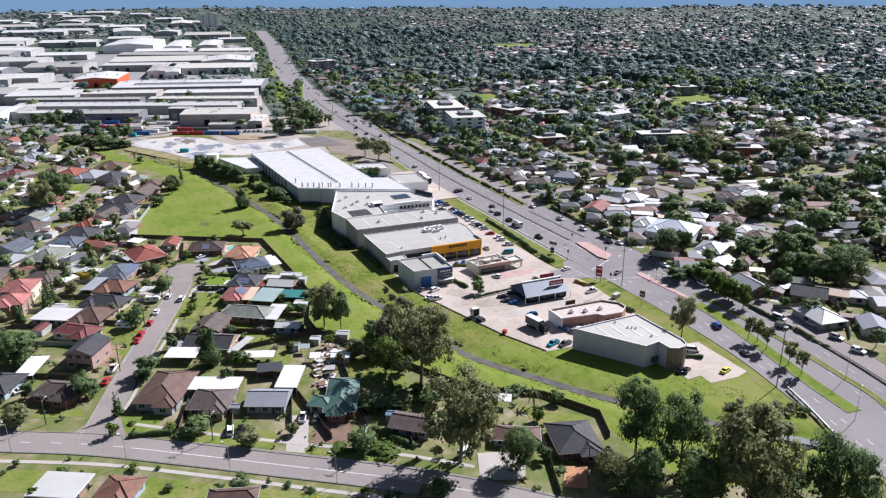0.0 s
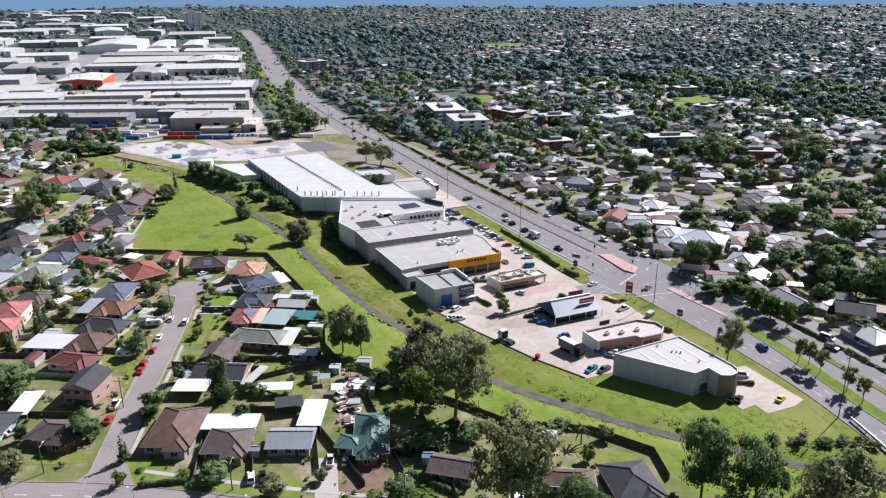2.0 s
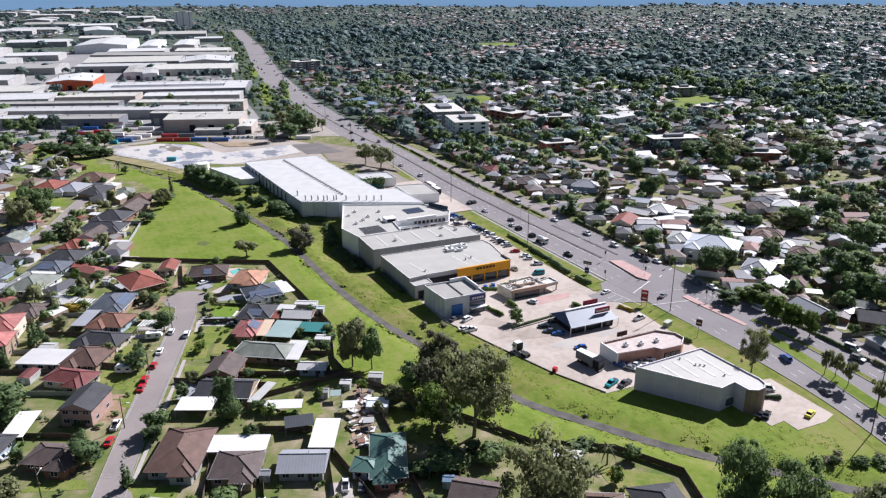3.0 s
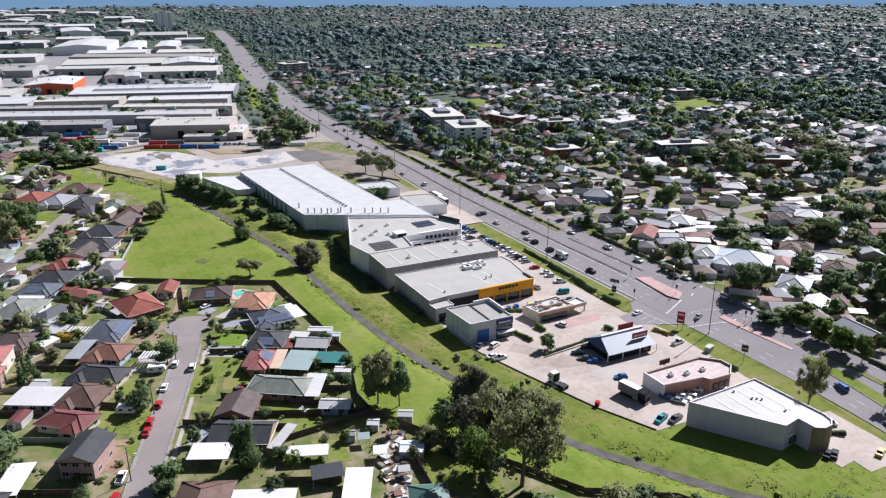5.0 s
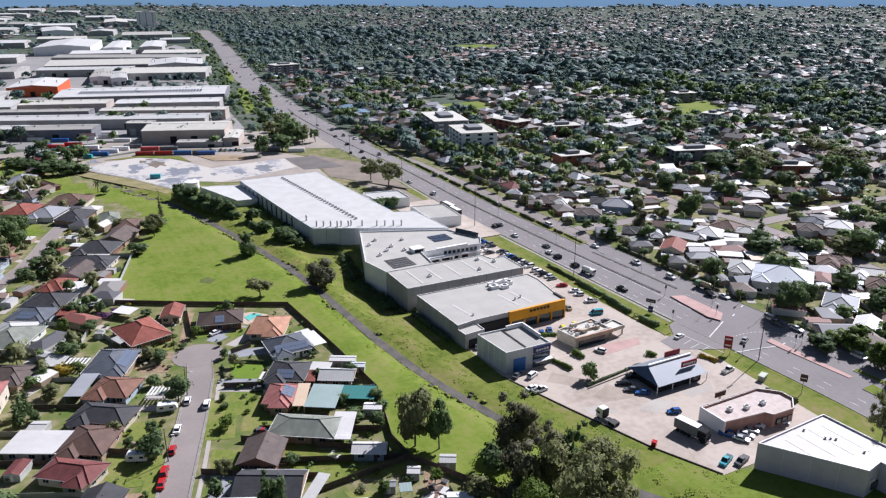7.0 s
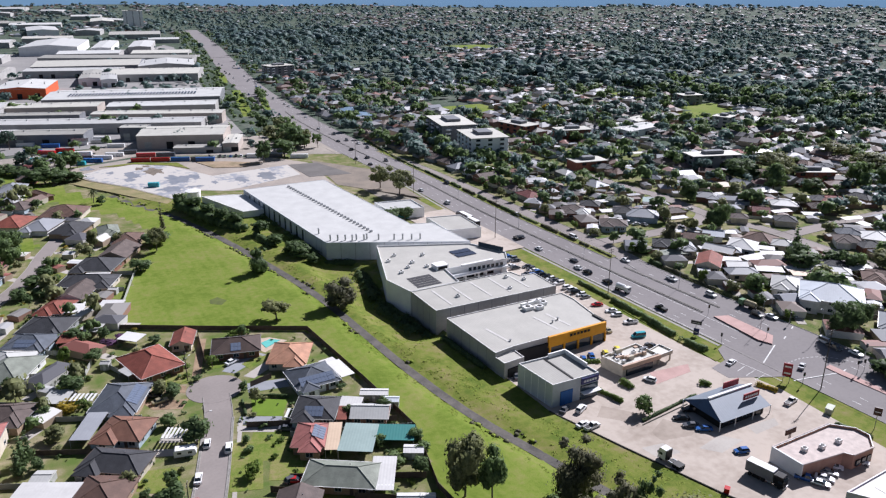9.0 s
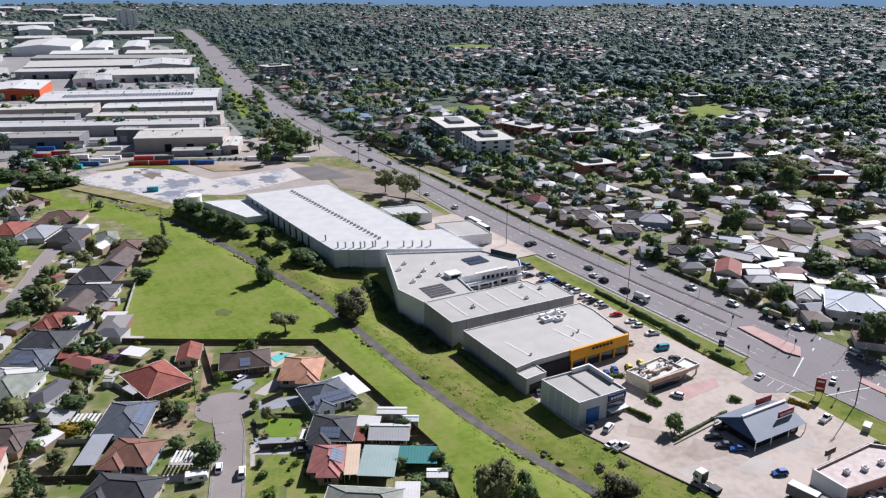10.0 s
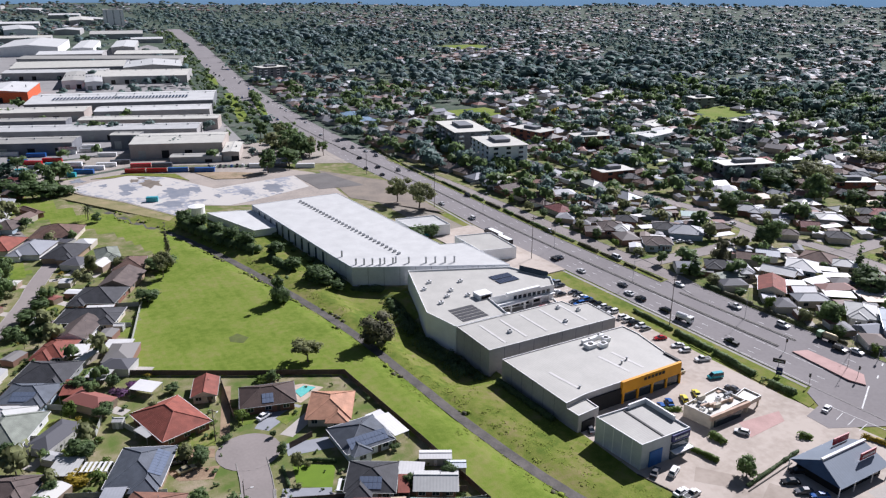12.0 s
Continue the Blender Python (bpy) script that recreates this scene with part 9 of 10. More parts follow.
tree(-1.2, 223.6, "round", 6.6, 7.0), tree(-2.6, 218.4, "round", 5.4, 5.6, "dark")
tree(16.8, 220.6, "sheoak", 14.5, 9.0, "dark")
tree(8.2, 183.6, "round", 4.5, 8.9)
tree(20.6, 171.7, "round", 5.0, 7.6, "gum")
tree(-3.1, 262.0, "round", 7.0, 8.2, "dark")
tree(7.6, 286.8, "round", 7.0, 8.4, "dark")
tree(16.6, 267.1, "shrub", 4.4, 4.2)
tree(15.4, 265.4, "shrub", 4.4, 4.1)
tree(-11.1, 191.7, "shrub", 5.1, 3.9)
tree(57.6, 400.5, "sheoak", 11.5, 8.4, "dark")
tree(74.3, 351.6, "round", 12.3, 13.7, "sheoak")
tree(49.4, 350.8, "gum", 7.4, 11.2)
tree(34.0, 346.1, "shrub", 2.8, 7.2)
tree(26.4, 459.0, "round", 5.4, 14.1)
tree(33.0, 477.0, "cypress", 15.0, 9.0, "sheoak")
tree(25.3, 448.5, "gum", 10.5, 9.0, "gum")
tree(-33.2, 294.1, "cypress", 8.6, 10.5)
tree(-32.0, 298.0, "cypress", 9.2, 10.5)
tree(-30.6, 300.3, "cypress", 8.8, 10.5), tree(-39.7, 280.2, "cypress", 8.0, 10), tree(-40.8, 281.8, "cypress", 8.0, 10)
tree(-41.2, 285.2, "cypress", 5.4, 6.5)
tree(-40.0, 284.6, "cypress", 5.0, 6.5)
tree(-34.9, 437.3, "gum", 21.0, 15.5, "mid")
tree(-39.5, 425.0, "gum", 19.0, 14.0, "gum")
tree(-30.5, 462.0, "gum", 15.0, 12.0, "mid")
tree(-21.7, 415.2, "round", 3.7, 8.8)
tree(-29.9, 415.4, "round", 4.4, 7.8)
tree(-24.7, 427.9, "round", 4.2, 8.6)
tree(-20.0, 440.0, "round", 3.6, 7.8)
tree(-18.6, 547.0, "round", 5.6, 5.0)
tree(12.7, 542.1, "round", 5.0, 5.7)
tree(11.3, 464.7, "round", 6.8, 5.9, "gum")
tree(0.8, 466.1, "round", 9.4, 6.0, "gum")
tree(15.1, 425.6, "round", 5.2, 9.7)
tree(-15.3, 367.5, "round", 4.7, 6.7)
tree(-11.0, 349.1, "round", 4.0, 6.7)
tree(-18.2, 331.2, "round", 5.6, 7.9)
tree(-19.7, 321.4, "round", 2.9, 6.9, "yellow")
tree(-24.5, 306.5, "round", 4.0, 6.0, "gum")
tree(2.9, 298.9, "round", 3.7, 4.6)
tree(7.5, 316.4, "round", 3.6, 4.4, "dark")
tree(7.4, 327.6, "shrub", 2.0, 3.9)
tree(12.7, 324.6, "shrub", 1.7, 2.7)
tree(-0.1, 361.4, "round", 2.0, 6.6, "purple")
tree(8.4, 352.8, "round", 2.7, 4.3)
tree(-5.6, 359.7, "shrub", 2.3, 6.5, "purple")
tree(47.8, 281.8, "shrub", 2.5, 3.1)
tree(48.7, 262.6, "round", 3.4, 3.8)
tree(58.0, 260.3, "round", 3.8, 4.2)
tree(56.9, 255.1, "round", 3.1, 4.7)
tree(49.1, 254.0, "round", 2.7, 6.2)
tree(56.0, 284.8, "shrub", 1.8, 3.5)
tree(26.0, 316.0, "round", 2.1, 1.9)
tree(19.0, 281.3, "round", 2.0, 2.3)
tree(18.3, 276.8, "round", 1.8, 2.9)
tree(-10.5, 599.1, "shrub", 1.7, 8.0)
tree(48.5, 513.0, "round", 8.3, 9.0, "dark")
tree(53.0, 501.0, "round", 9.2, 9.6, "dark")
tree(57.0, 487.5, "round", 8.4, 9.8)
tree(61.0, 475.5, "round", 9.0, 9.4, "dark")
tree(65.5, 466.0, "round", 8.2, 9.4)
tree(72.5, 449.0, "round", 7.2, 9.0, "dark")
tree(74.5, 431.0, "round", 5.6, 8.4)
tree(77.5, 416.0, "round", 6.7, 8.8)
tree(79.2, 411.5, "round", 6.2, 10.7)
tree(83.1, 404.4, "round", 4.1, 6.9)
tree(-17.6, 606.1, "round", 9.9, 16.2)
tree(-11.6, 605.9, "round", 10.0, 16.2)
tree(-5.6, 604.1, "round", 9.0, 16.2)
tree(0.6, 605.4, "round", 7.2, 13.8)
tree(5.4, 605.9, "round", 5.8, 11.4)
tree(-31.9, 642.9, "round", 6.3, 17.4)
tree(-24.3, 635.3, "round", 5.8, 15.4)
tree(-36.1, 461.7, "round", 4.7, 14.7)
tree(122.2, 242.6, "round", 6.0, 5.2, "mid")
tree(202.4, 221.6, "round", 4.8, 8.6)
tree(208.5, 213.2, "round", 6.2, 9.1, "bright")
tree(206.0, 203.1, "round", 6.8, 9.8, "bright")
tree(203.7, 193.8, "round", 7.6, 9.6, "bright")
tree(209.2, 220.3, "round", 4.9, 9.3, "bright")
tree(164.4, 483.2, "gum", 13.8, 16.2)
tree(160.2, 500.0, "gum", 13.8, 13.6)
tree(153.2, 630.5, "round", 17.7, 17.0)
tree(144.3, 661.5, "gum", 13.8, 17.8)
tree(120.8, 600.6, "round", 15.2, 13.3)
tree(138.0, 609.5, "round", 12.5, 18.2)
tree(137.3, 441.2, "round", 7.3, 16.5)
tree(131.5, 447.6, "round", 5.6, 13.3)
tree(258.3, 291.1, "round", 8.7, 14.6)
tree(272.6, 350.1, "round", 9.6, 11.9)
tree(237.8, 345.9, "sheoak", 11.4, 8.0)
tree(214.6, 340.6, "cypress", 9.6, 29.5, "dark")
tree(279.9, 309.9, "cypress", 12.6, 14.8)
tree(366.3, 410.4, "round", 12.7, 24.9)
tree(395.8, 394.8, "round", 9.8, 18.7)
tree(376.3, 396.2, "gum", 17.9, 24.8)
tree(273.0, 287.8, "round", 7.4, 9.0)
tree(275.4, 282.0, "round", 8.2, 9.0)
tree(283.2, 279.7, "cypress", 4.8, 17.8)
tree(291.4, 273.5, "round", 8.5, 15.2, "gum")
tree(213.3, 242.7, "round", 13.0, 12.2)
tree(225.7, 245.2, "round", 10.4, 10.1)
tree(257.3, 231.6, "round", 6.9, 10.6)
tree(453.4, 382.8, "gum", 12.7, 27.4)
tree(468.5, 416.0, "gum", 12.7, 24.0)
tree(205.1, 195.0, "round", 9.8, 7.3, "bright")
tree(206.2, 203.6, "round", 8.9, 7.4, "bright")
tree(204.1, 186.8, "round", 9.8, 6.2, "bright")
tree(217.2, 188.7, "round", 5.8, 4.9)
tree(216.8, 180.2, "round", 4.6, 4.4)
tree(220.0, 170.4, "round", 6.5, 9.6)
tree(248.2, 193.6, "round", 11.2, 13.5, "mid")
tree(253.8, 187.7, "round", 9.5, 14, "gum")
tree(246.0, 201.4, "round", 10.8, 12, "mid")
tree(303.1, 251.4, "round", 7.2, 11, "mid")
palm(99.4, 160.8, 7.0)
palm(249.1, 207.1, 7.4)
palm(9.3, 547.8, 9.0)
palm(-32.8, 330.5, 7.3)
tree(97.2, 168.6, "shrub", 2.6, 9.0, "dark")
tree(60.5, 175.0, "round", 4.5, 12.1)
tree(54.8, 175.9, "round", 2.9, 6.9)
tree(71.7, 172.9, "round", 4.7, 8.7)
tree(106.3, 159.6, "round", 4.3, 5.3)
tree(46.3, 157.4, "round", 6.5, 7.9)
tree(41.4, 161.0, "shrub", 1.6, 6.4)
tree(51.6, 155.0, "shrub", 2.6, 9.5)
tree(57.8, 133.0, "round", 3.8, 5.9)
tree(-27.1, 282.6, "round", 2.2, 4.9)
tree(-7.7, 172.6, "shrub", 1.9, 3.6)
tree(15.3, 154.4, "round", 3.8, 6.1)
tree(2.2, 188.6, "shrub", 1.6, 4.2)
tree(-19.2, 236.6, "round", 2.9, 6.3)


# ---- suburb beyond: rows of houses, then the mass of it ----
FAR_COLOURS = ["brown", "greybrown", "charcoal", "grey", "greybrown", "grey", "greygreen", "darkred", "greybrown", "brown", "slate", "grey", "pale", "greybrown", "charcoal"]


rng = random.Random(5)
# rows of houses on the far side of the main road
for row_x, side in ((221, 1), (273, -1), (305, 1), (352, -1), (384, 1), (432, -1)):
    y = 150.0
    while y < 560:
        y += rng.uniform(14.5, 18)
        x = row_x + rng.uniform(-2, 2) + (0.02 * (y - 300) if row_x < 230 else 0)
        if 206 < x < 345 and 225 < y < 425:
            continue
        if clear(x, y, 5.5) and not on_road(x, y, 9):
            w, d = rng.uniform(9, 12.5), rng.uniform(11, 16)
            house(x, y, w, d, rng.choice([0, 90, 90, 3, -4]) + rng.uniform(-5, 5), rng.choice(["hip", "hip", "gable"]), rng.choice(FAR_COLOURS), h=2.5, rich=False)
            if rng.random() < 0.4:
                xx, yy = x + side * rng.uniform(11, 15), y + rng.uniform(-4, 4)
                if clear(xx, yy, 3) and not on_road(xx, yy, 7):
                    canopy(xx, yy, rng.uniform(4, 6), rng.uniform(5, 8), rng.uniform(-5, 5), rng.choice(["white", "pale", "white", "grey", "cream"]))
# far-left rows
for row in range(5):
    for k in range(24):
        s = k * 16.5
        x, y = -62 - 34 * row + 0.42 * s * 0.3 + rng.uniform(-2, 2), 270 + s + rng.uniform(-2, 2)
        if y < 690 and clear(x, y, 6):
            house(x, y, rng.uniform(10, 13), rng.uniform(11, 15), -28 + rng.uniform(-6, 6), rng.choice(["hip", "hip", "gable"]), rng.choice(FAR_COLOURS), h=2.5, rich=False)


def in_estate(x, y):
    edge = road_mid(y) - 17
    return x < edge and 500 < y < 2050 and x > -160 - 0.45 * (y - 600)


def far_houses(count):
    """Thousands of roofs out to the hills, each one island: walls with a hipped or gabled roof."""
    r = np.random.default_rng(3)
    verts, faces, mi = [], [], []
    done = 0
    cell = {}
    while done < count:
        th, rad = r.uniform(-0.30, 1.22), math.exp(r.uniform(math.log(330), math.log(3850)))
        x, y = 40 + rad * math.sin(th), 60 + rad * math.cos(th)
        u = math.floor(y / 36)
        y = u * 36 + (9 if r.random() < 0.5 else 27) + r.normal(0, 1.5)
        done += 1
        if in_estate(x, y) or (x > 150 and x < 440 and y < 570 and y > 130) or (x < 160 and y < 700):
            continue
        road_x = 195 if y < 560 else road_mid(y)
        if abs(x - road_x) < 26 or in_wood(x, y) or any(inside(p, x, y) for p in FAR_PARKS):
            continue
        if 900 < y < 2000 and 225 + (y - 640) * 0.14 < x < 330 + (y - 640) * 0.33 and r.random() < 0.4:
            continue
        if 480 < y < 1000 and x > 260 and r.random() < 0.3:
            continue
        if y > 950 and (grove(x, y) > 0.22 or (any(inside(p, x, y) for p in FAR_WOODS) and r.random() < 0.85)):
            continue
        key = (int(x // 13), int(y // 12))
        if key in cell:
            continue
        cell[key] = 1
        z = base_height(x, y) - 0.3
        a = r.choice([0, math.pi / 2]) + r.normal(0, 0.08) + 0.15
        w, d, h = r.uniform(4.2, 6.2), r.uniform(5.2, 8.2), r.choice([2.5, 2.5, 2.7, 2.6, 5.2])
        rise = 0.42 * w
        ca, sa = math.cos(a), math.sin(a)
        hip = d - w if r.random() < 0.7 else d
        n = len(verts)
        for px, py, pz in ((-w, -d, 0), (w, -d, 0), (w, d, 0), (-w, d, 0), (-w, -d, h), (w, -d, h), (w, d, h), (-w, d, h), (0, -max(0.3, hip), h + rise), (0, max(0.3, hip), h + rise)):
            verts.append((x + px * ca - py * sa, y + px * sa + py * ca, z + pz))
        for q, k in (((0, 1, 5, 4), 0), ((1, 2, 6, 5), 0), ((2, 3, 7, 6), 0), ((3, 0, 4, 7), 0), ((4, 5, 8), 1), ((5, 6, 9, 8), 1), ((6, 7, 9), 1), ((7, 4, 8, 9), 1)):
            faces.append([n + i for i in q]), mi.append(k)
    me = bpy.data.meshes.new("far_houses")
    me.from_pydata(verts, [], faces)
    me.materials.append(far_wall), me.materials.append(far_roof)
    me.polygons.foreach_set("material_index", mi)
    return tagged(new("far_houses", me), "mass of distant suburban houses with mixed tiled and metal roofs", "house", kind="stuff")


def island_palette(name, colours, rough=0.7):
    """A colour picked for each separate piece out of a fixed few."""
    m = mat(name, (0.5, 0.5, 0.5), rough)
    nt, ns = m.node_tree, m.node_tree.nodes
    ramp = ns.new("ShaderNodeValToRGB")
    ramp.color_ramp.interpolation = "CONSTANT"
    ramp.color_ramp.elements[0].color = (*colours[0], 1)
    ramp.color_ramp.elements[1].position, ramp.color_ramp.elements[1].color = 1 / len(colours), (*colours[1], 1)
    for k in range(2, len(colours)):
        e = ramp.color_ramp.elements.new(k / len(colours))
        e.color = (*colours[k], 1)
    nt.links.new(ns.new("ShaderNodeNewGeometry").outputs["Random Per Island"], ramp.inputs["Fac"])
    nt.links.new(ramp.outputs["Color"], ns["Principled BSDF"].inputs["Base Color"])
    return m


far_roof = island_palette("far_roofs", [(0.20, 0.19, 0.18), (0.17, 0.12, 0.105), (0.15, 0.13, 0.12), (0.08, 0.08, 0.09), (0.24, 0.24, 0.25), (0.52, 0.52, 0.53), (0.20, 0.21, 0.24), (0.22, 0.11, 0.09), (0.18, 0.14, 0.12), (0.33, 0.33, 0.34), (0.13, 0.13, 0.14), (0.11, 0.10, 0.10)])
far_wall = island_palette("far_walls", [(0.26, 0.15, 0.11), (0.5, 0.45, 0.38), (0.55, 0.54, 0.52), (0.35, 0.27, 0.2)], 0.9)
WOODS = [[(579, 662), (688, 749), (750, 715), (773, 659), (793, 588), (792, 535), (607, 442), (595, 476), (586, 503), (620, 562), (605, 599), (609, 628)],
         [(547, 872), (654, 880), (715, 813), (680, 742), (586, 666), (616, 755), (578, 797)], [(547, 1093), (626, 1098), (686, 1038), (710, 908), (732, 838), (614, 836), (558, 898), (534, 1002)],
         [(750, 986), (943, 1154), (1080, 1022), (953, 879), (786, 868)], [(370, 1500), (560, 1450), (760, 1600), (900, 2000), (560, 2100), (450, 2000)]]
FAR_WOODS = [[(442, 2137), (712, 2145), (657, 1324), (587, 1185), (504, 1289), (413, 1403), (355, 1644)], [(1449, 1406), (1765, 1454), (1323, 1077), (1126, 1080)], [(1215, 1533), (1317, 1477), (1071, 1108), (926, 1148)],
             [(483, 3203), (1009, 2692), (857, 2181), (321, 2155)], [(341, 1580), (400, 1387), (330, 1126), (281, 1079), (297, 1314)]]


def in_wood(x, y):
    return any(inside(p, x, y) for p in WOODS)


def grove(x, y):
    """How far a distant spot belongs to a belt of trees rather than to the roofs."""
    return noise.noise(Vector((x / 210, y / 330, 4.7))) + 0.45 * noise.noise(Vector((x / 75, y / 120, 9.1)))


far_houses(18000)


def infill_roofs(name, count, seed, plots, said, roofs):
    """Small houses, granny flats, garages and sheds that crowd the lots between the larger roofs, past counting."""
    r = np.random.default_rng(seed)
    verts, faces, mi = [], [], []
    pads = Build()
    for _ in range(count):
        poly = plots[r.integers(len(plots))]
        xs, ys = [p[0] for p in poly], [p[1] for p in poly]
        x, y = r.uniform(min(xs), max(xs)), r.uniform(min(ys), max(ys))
        w, d = (r.uniform(1.6, 2.8), r.uniform(2.0, 4.0)) if r.random() < 0.55 else (r.uniform(3.2, 4.6), r.uniform(4.0, 6.5))
        if not inside(poly, x, y) or not clear(x, y, 0.62 * d) or on_road(x, y, 5 + d) or near_street(x, y, 4.6 + d) or inside(PARK, x, y):
            continue
        HOUSE_SPOTS.append((x, y, 0.8 * d))
        z = base_height(x, y) - 0.2
        a = math.radians(r.choice([-30, 60, -45, 45]) + r.normal(0, 6))
        h = 2.3 if w < 3 else 2.9
        rise = 0.2 * w if w < 3 else 0.42 * w
        hip = d if w < 3 or r.random() < 0.3 else d - w
        ca, sa = math.cos(a), math.sin(a)
        n = len(verts)
        for px, py, pz in ((-w, -d, 0), (w, -d, 0), (w, d, 0), (-w, d, 0), (-w, -d, h), (w, -d, h), (w, d, h), (-w, d, h), (0, -max(0.2, hip), h + rise), (0, max(0.2, hip), h + rise)):
            e = 1.0 if pz == 0 else 1.08
            verts.append((x + e * (px * ca - py * sa), y + e * (px * sa + py * ca), z + pz))
        for q, k in (((0, 1, 5, 4), 0), ((1, 2, 6, 5), 0), ((2, 3, 7, 6), 0), ((3, 0, 4, 7), 0), ((4, 5, 8), 1), ((5, 6, 9, 8), 1), ((6, 7, 9), 1), ((7, 4, 8, 9), 1)):
            faces.append([n + i for i in q]), mi.append(k)
        if w > 3 or r.random() < 0.4:
            c = Matrix.Translation((x, y, z)) @ Matrix.Rotation(a, 4, "Z") @ Matrix.Translation((w * 0.4, -d - 2.5, 0))
            pads.box(-1.6, 1.6, -2.8, 3.2, 0.0, 0.24, 0, c)
    me = bpy.data.meshes.new(name)
    me.from_pydata(verts, [], faces)
    me.materials.append(far_wall), me.materials.append(roofs)
    me.polygons.foreach_set("material_index", mi)
    tagged(new(name, me), said, "house", kind="stuff")
    tagged(part("pavement", pads, M_CONC), kind="structure")


EAST_LOTS = [[(212, 130), (360, 130), (470, 300), (480, 560), (300, 600), (214, 560)], [(212, 215), (345, 215), (345, 430), (212, 430)]]
WEST_LOTS = [[(-150, 330), (-45, 280), (0, 370), (12, 440), (8, 500), (-30, 600), (-60, 690), (-190, 690)]]
infill_roofs("crowded_roofs", 1250, 51, EAST_LOTS, "crowded small houses, garages and sheds past the main road", far_roof)
infill_roofs("crowded_roofs", 800, 52, WEST_LOTS, "crowded garages and sheds behind the western houses",
             island_palette("shed_roofs", [(0.60, 0.60, 0.59), (0.20, 0.19, 0.18), (0.48, 0.48, 0.47), (0.17, 0.12, 0.10), (0.36, 0.36, 0.36), (0.09, 0.09, 0.10), (0.55, 0.54, 0.50), (0.26, 0.10, 0.08)]))


def far_trees(name, count, kind, leaf, seed, lo, hi, quads, size, lumps, said):
    """Trees past counting, each of some dozens of leaf sprays round a few lumps."""
    r = np.random.default_rng(seed)
    shapes = []
    for k in range(5):
        p, n, lobes = crown_points(kind, np.random.default_rng(seed * 11 + k), quads)
        shapes.append(ruffle(np.concatenate([spray(p, n, size, np.random.default_rng(k)), lobe_cores(lobes[:lumps], 1.15 if quads < 30 else 0.84, np.random.default_rng(k))]), 0.22, np.random.default_rng(k + 40)))
    out = []
    for _ in range(count):
        th, rad = r.uniform(-0.34, 1.24), math.exp(r.uniform(math.log(lo), math.log(hi)))
        x, y = 40 + rad * math.sin(th), 60 + rad * math.cos(th)
        if (x < 176 and y < 640) or (in_estate(x, y) and r.random() < 0.8):
            continue
        road_x = 195 if y < 560 else road_mid(y)
        if abs(x - road_x) < (26 if y < 340 else 22 if y < 560 else 20) or any(inside(p, x, y) for p in FAR_PARKS):
            continue
        if x < 440 and y < 570 and (not clear(x, y, -1.3 if x < 300 and y < 400 else -2.2) or on_road(x, y, 6)):
            continue
        wood = in_wood(x, y)
        n = noise.noise(Vector((x / 140, y / 140, 1.3)))
        if not wood and n < -0.15 and r.random() < 0.5:
            continue
        if rad > 900 and not wood and grove(x, y) < -0.05 and r.random() < 0.55:
            continue
        if not wood and x < 470 and y < 600 and kind != "shrub" and r.random() < (0.8 if x < 300 and y < 310 else 0.35 if 200 < x < 345 and y < 430 else 0.0):
            continue
        leafy = 900 < y < 2000 and 215 + (y - 640) * 0.14 < x < 330 + (y - 640) * 0.33
        if rad > 900 and not leafy and r.random() < 0.06:
            continue
        h = (r.uniform(1.4, 3.8) if kind == "shrub" else 5 + 9.5 * r.random() ** 1.6 if y < 480 else 7.5 + 10 * r.random() ** 1.2 if y < 1000 else 4.5 + 13 * r.random() ** 1.8) * (1.3 if wood else 1.05 if leafy else 1) * (1 + rad / 12000)
        w = h * (r.uniform(0.9, 1.3) if kind == "shrub" else r.uniform(0.68, 1.02)) * (1.3 if rad > 900 else 1) * (1 + rad / 9000)
        a = r.uniform(0, 6.28)
        s = shapes[r.integers(5)]
        ca, sa = math.cos(a), math.sin(a)
        q = np.empty_like(s)
        q[:, 3], q[:, 4], q[:, 5] = s[:, 3] * ca - s[:, 4] * sa, s[:, 3] * sa + s[:, 4] * ca, s[:, 5]
        q[:, 0], q[:, 1], q[:, 2] = x + w * (s[:, 0] * ca - s[:, 1] * sa), y + w * (s[:, 0] * sa + s[:, 1] * ca), base_height(x, y) - 0.15 * h + h * s[:, 2]
        out.append(q)
    me = quads_mesh(name, np.concatenate(out), LEAF[leaf])
    return tagged(new(name, me), said, "tree", kind="stuff")


far_trees("suburb_trees", 3000, "clump", "mid", 4, 235, 950, 70, 0.09, 4, "dark green trees all through the suburb")
far_trees("suburb_gums", 800, "clump", "gum", 8, 235, 440, 76, 0.088, 5, "olive eucalypts in the gardens past the main road")
far_trees("suburb_gums", 1500, "clump", "far", 9, 400, 950, 70, 0.09, 4, "eucalypts all through the suburb, tinted grey-green for haze")
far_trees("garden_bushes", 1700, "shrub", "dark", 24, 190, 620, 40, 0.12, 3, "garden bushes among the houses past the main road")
# these distant crowns carry the haze in their leaf colour
far_trees("distant_trees", 6000, "clump", "far", 14, 900, 3850, 24, 0.15, 1, "countless trees towards the hills, leaves tinted grey-blue for haze")
far_trees("distant_gums", 5200, "clump", "haze", 19, 900, 3850, 24, 0.15, 1, "countless eucalypts towards the hills, leaves tinted blue for haze")


far_trees("distant_trees", 4200, "clump", "haze", 27, 1700, 3900, 12, 0.19, 1, "tree cover below the hills, tinted blue-green for haze")


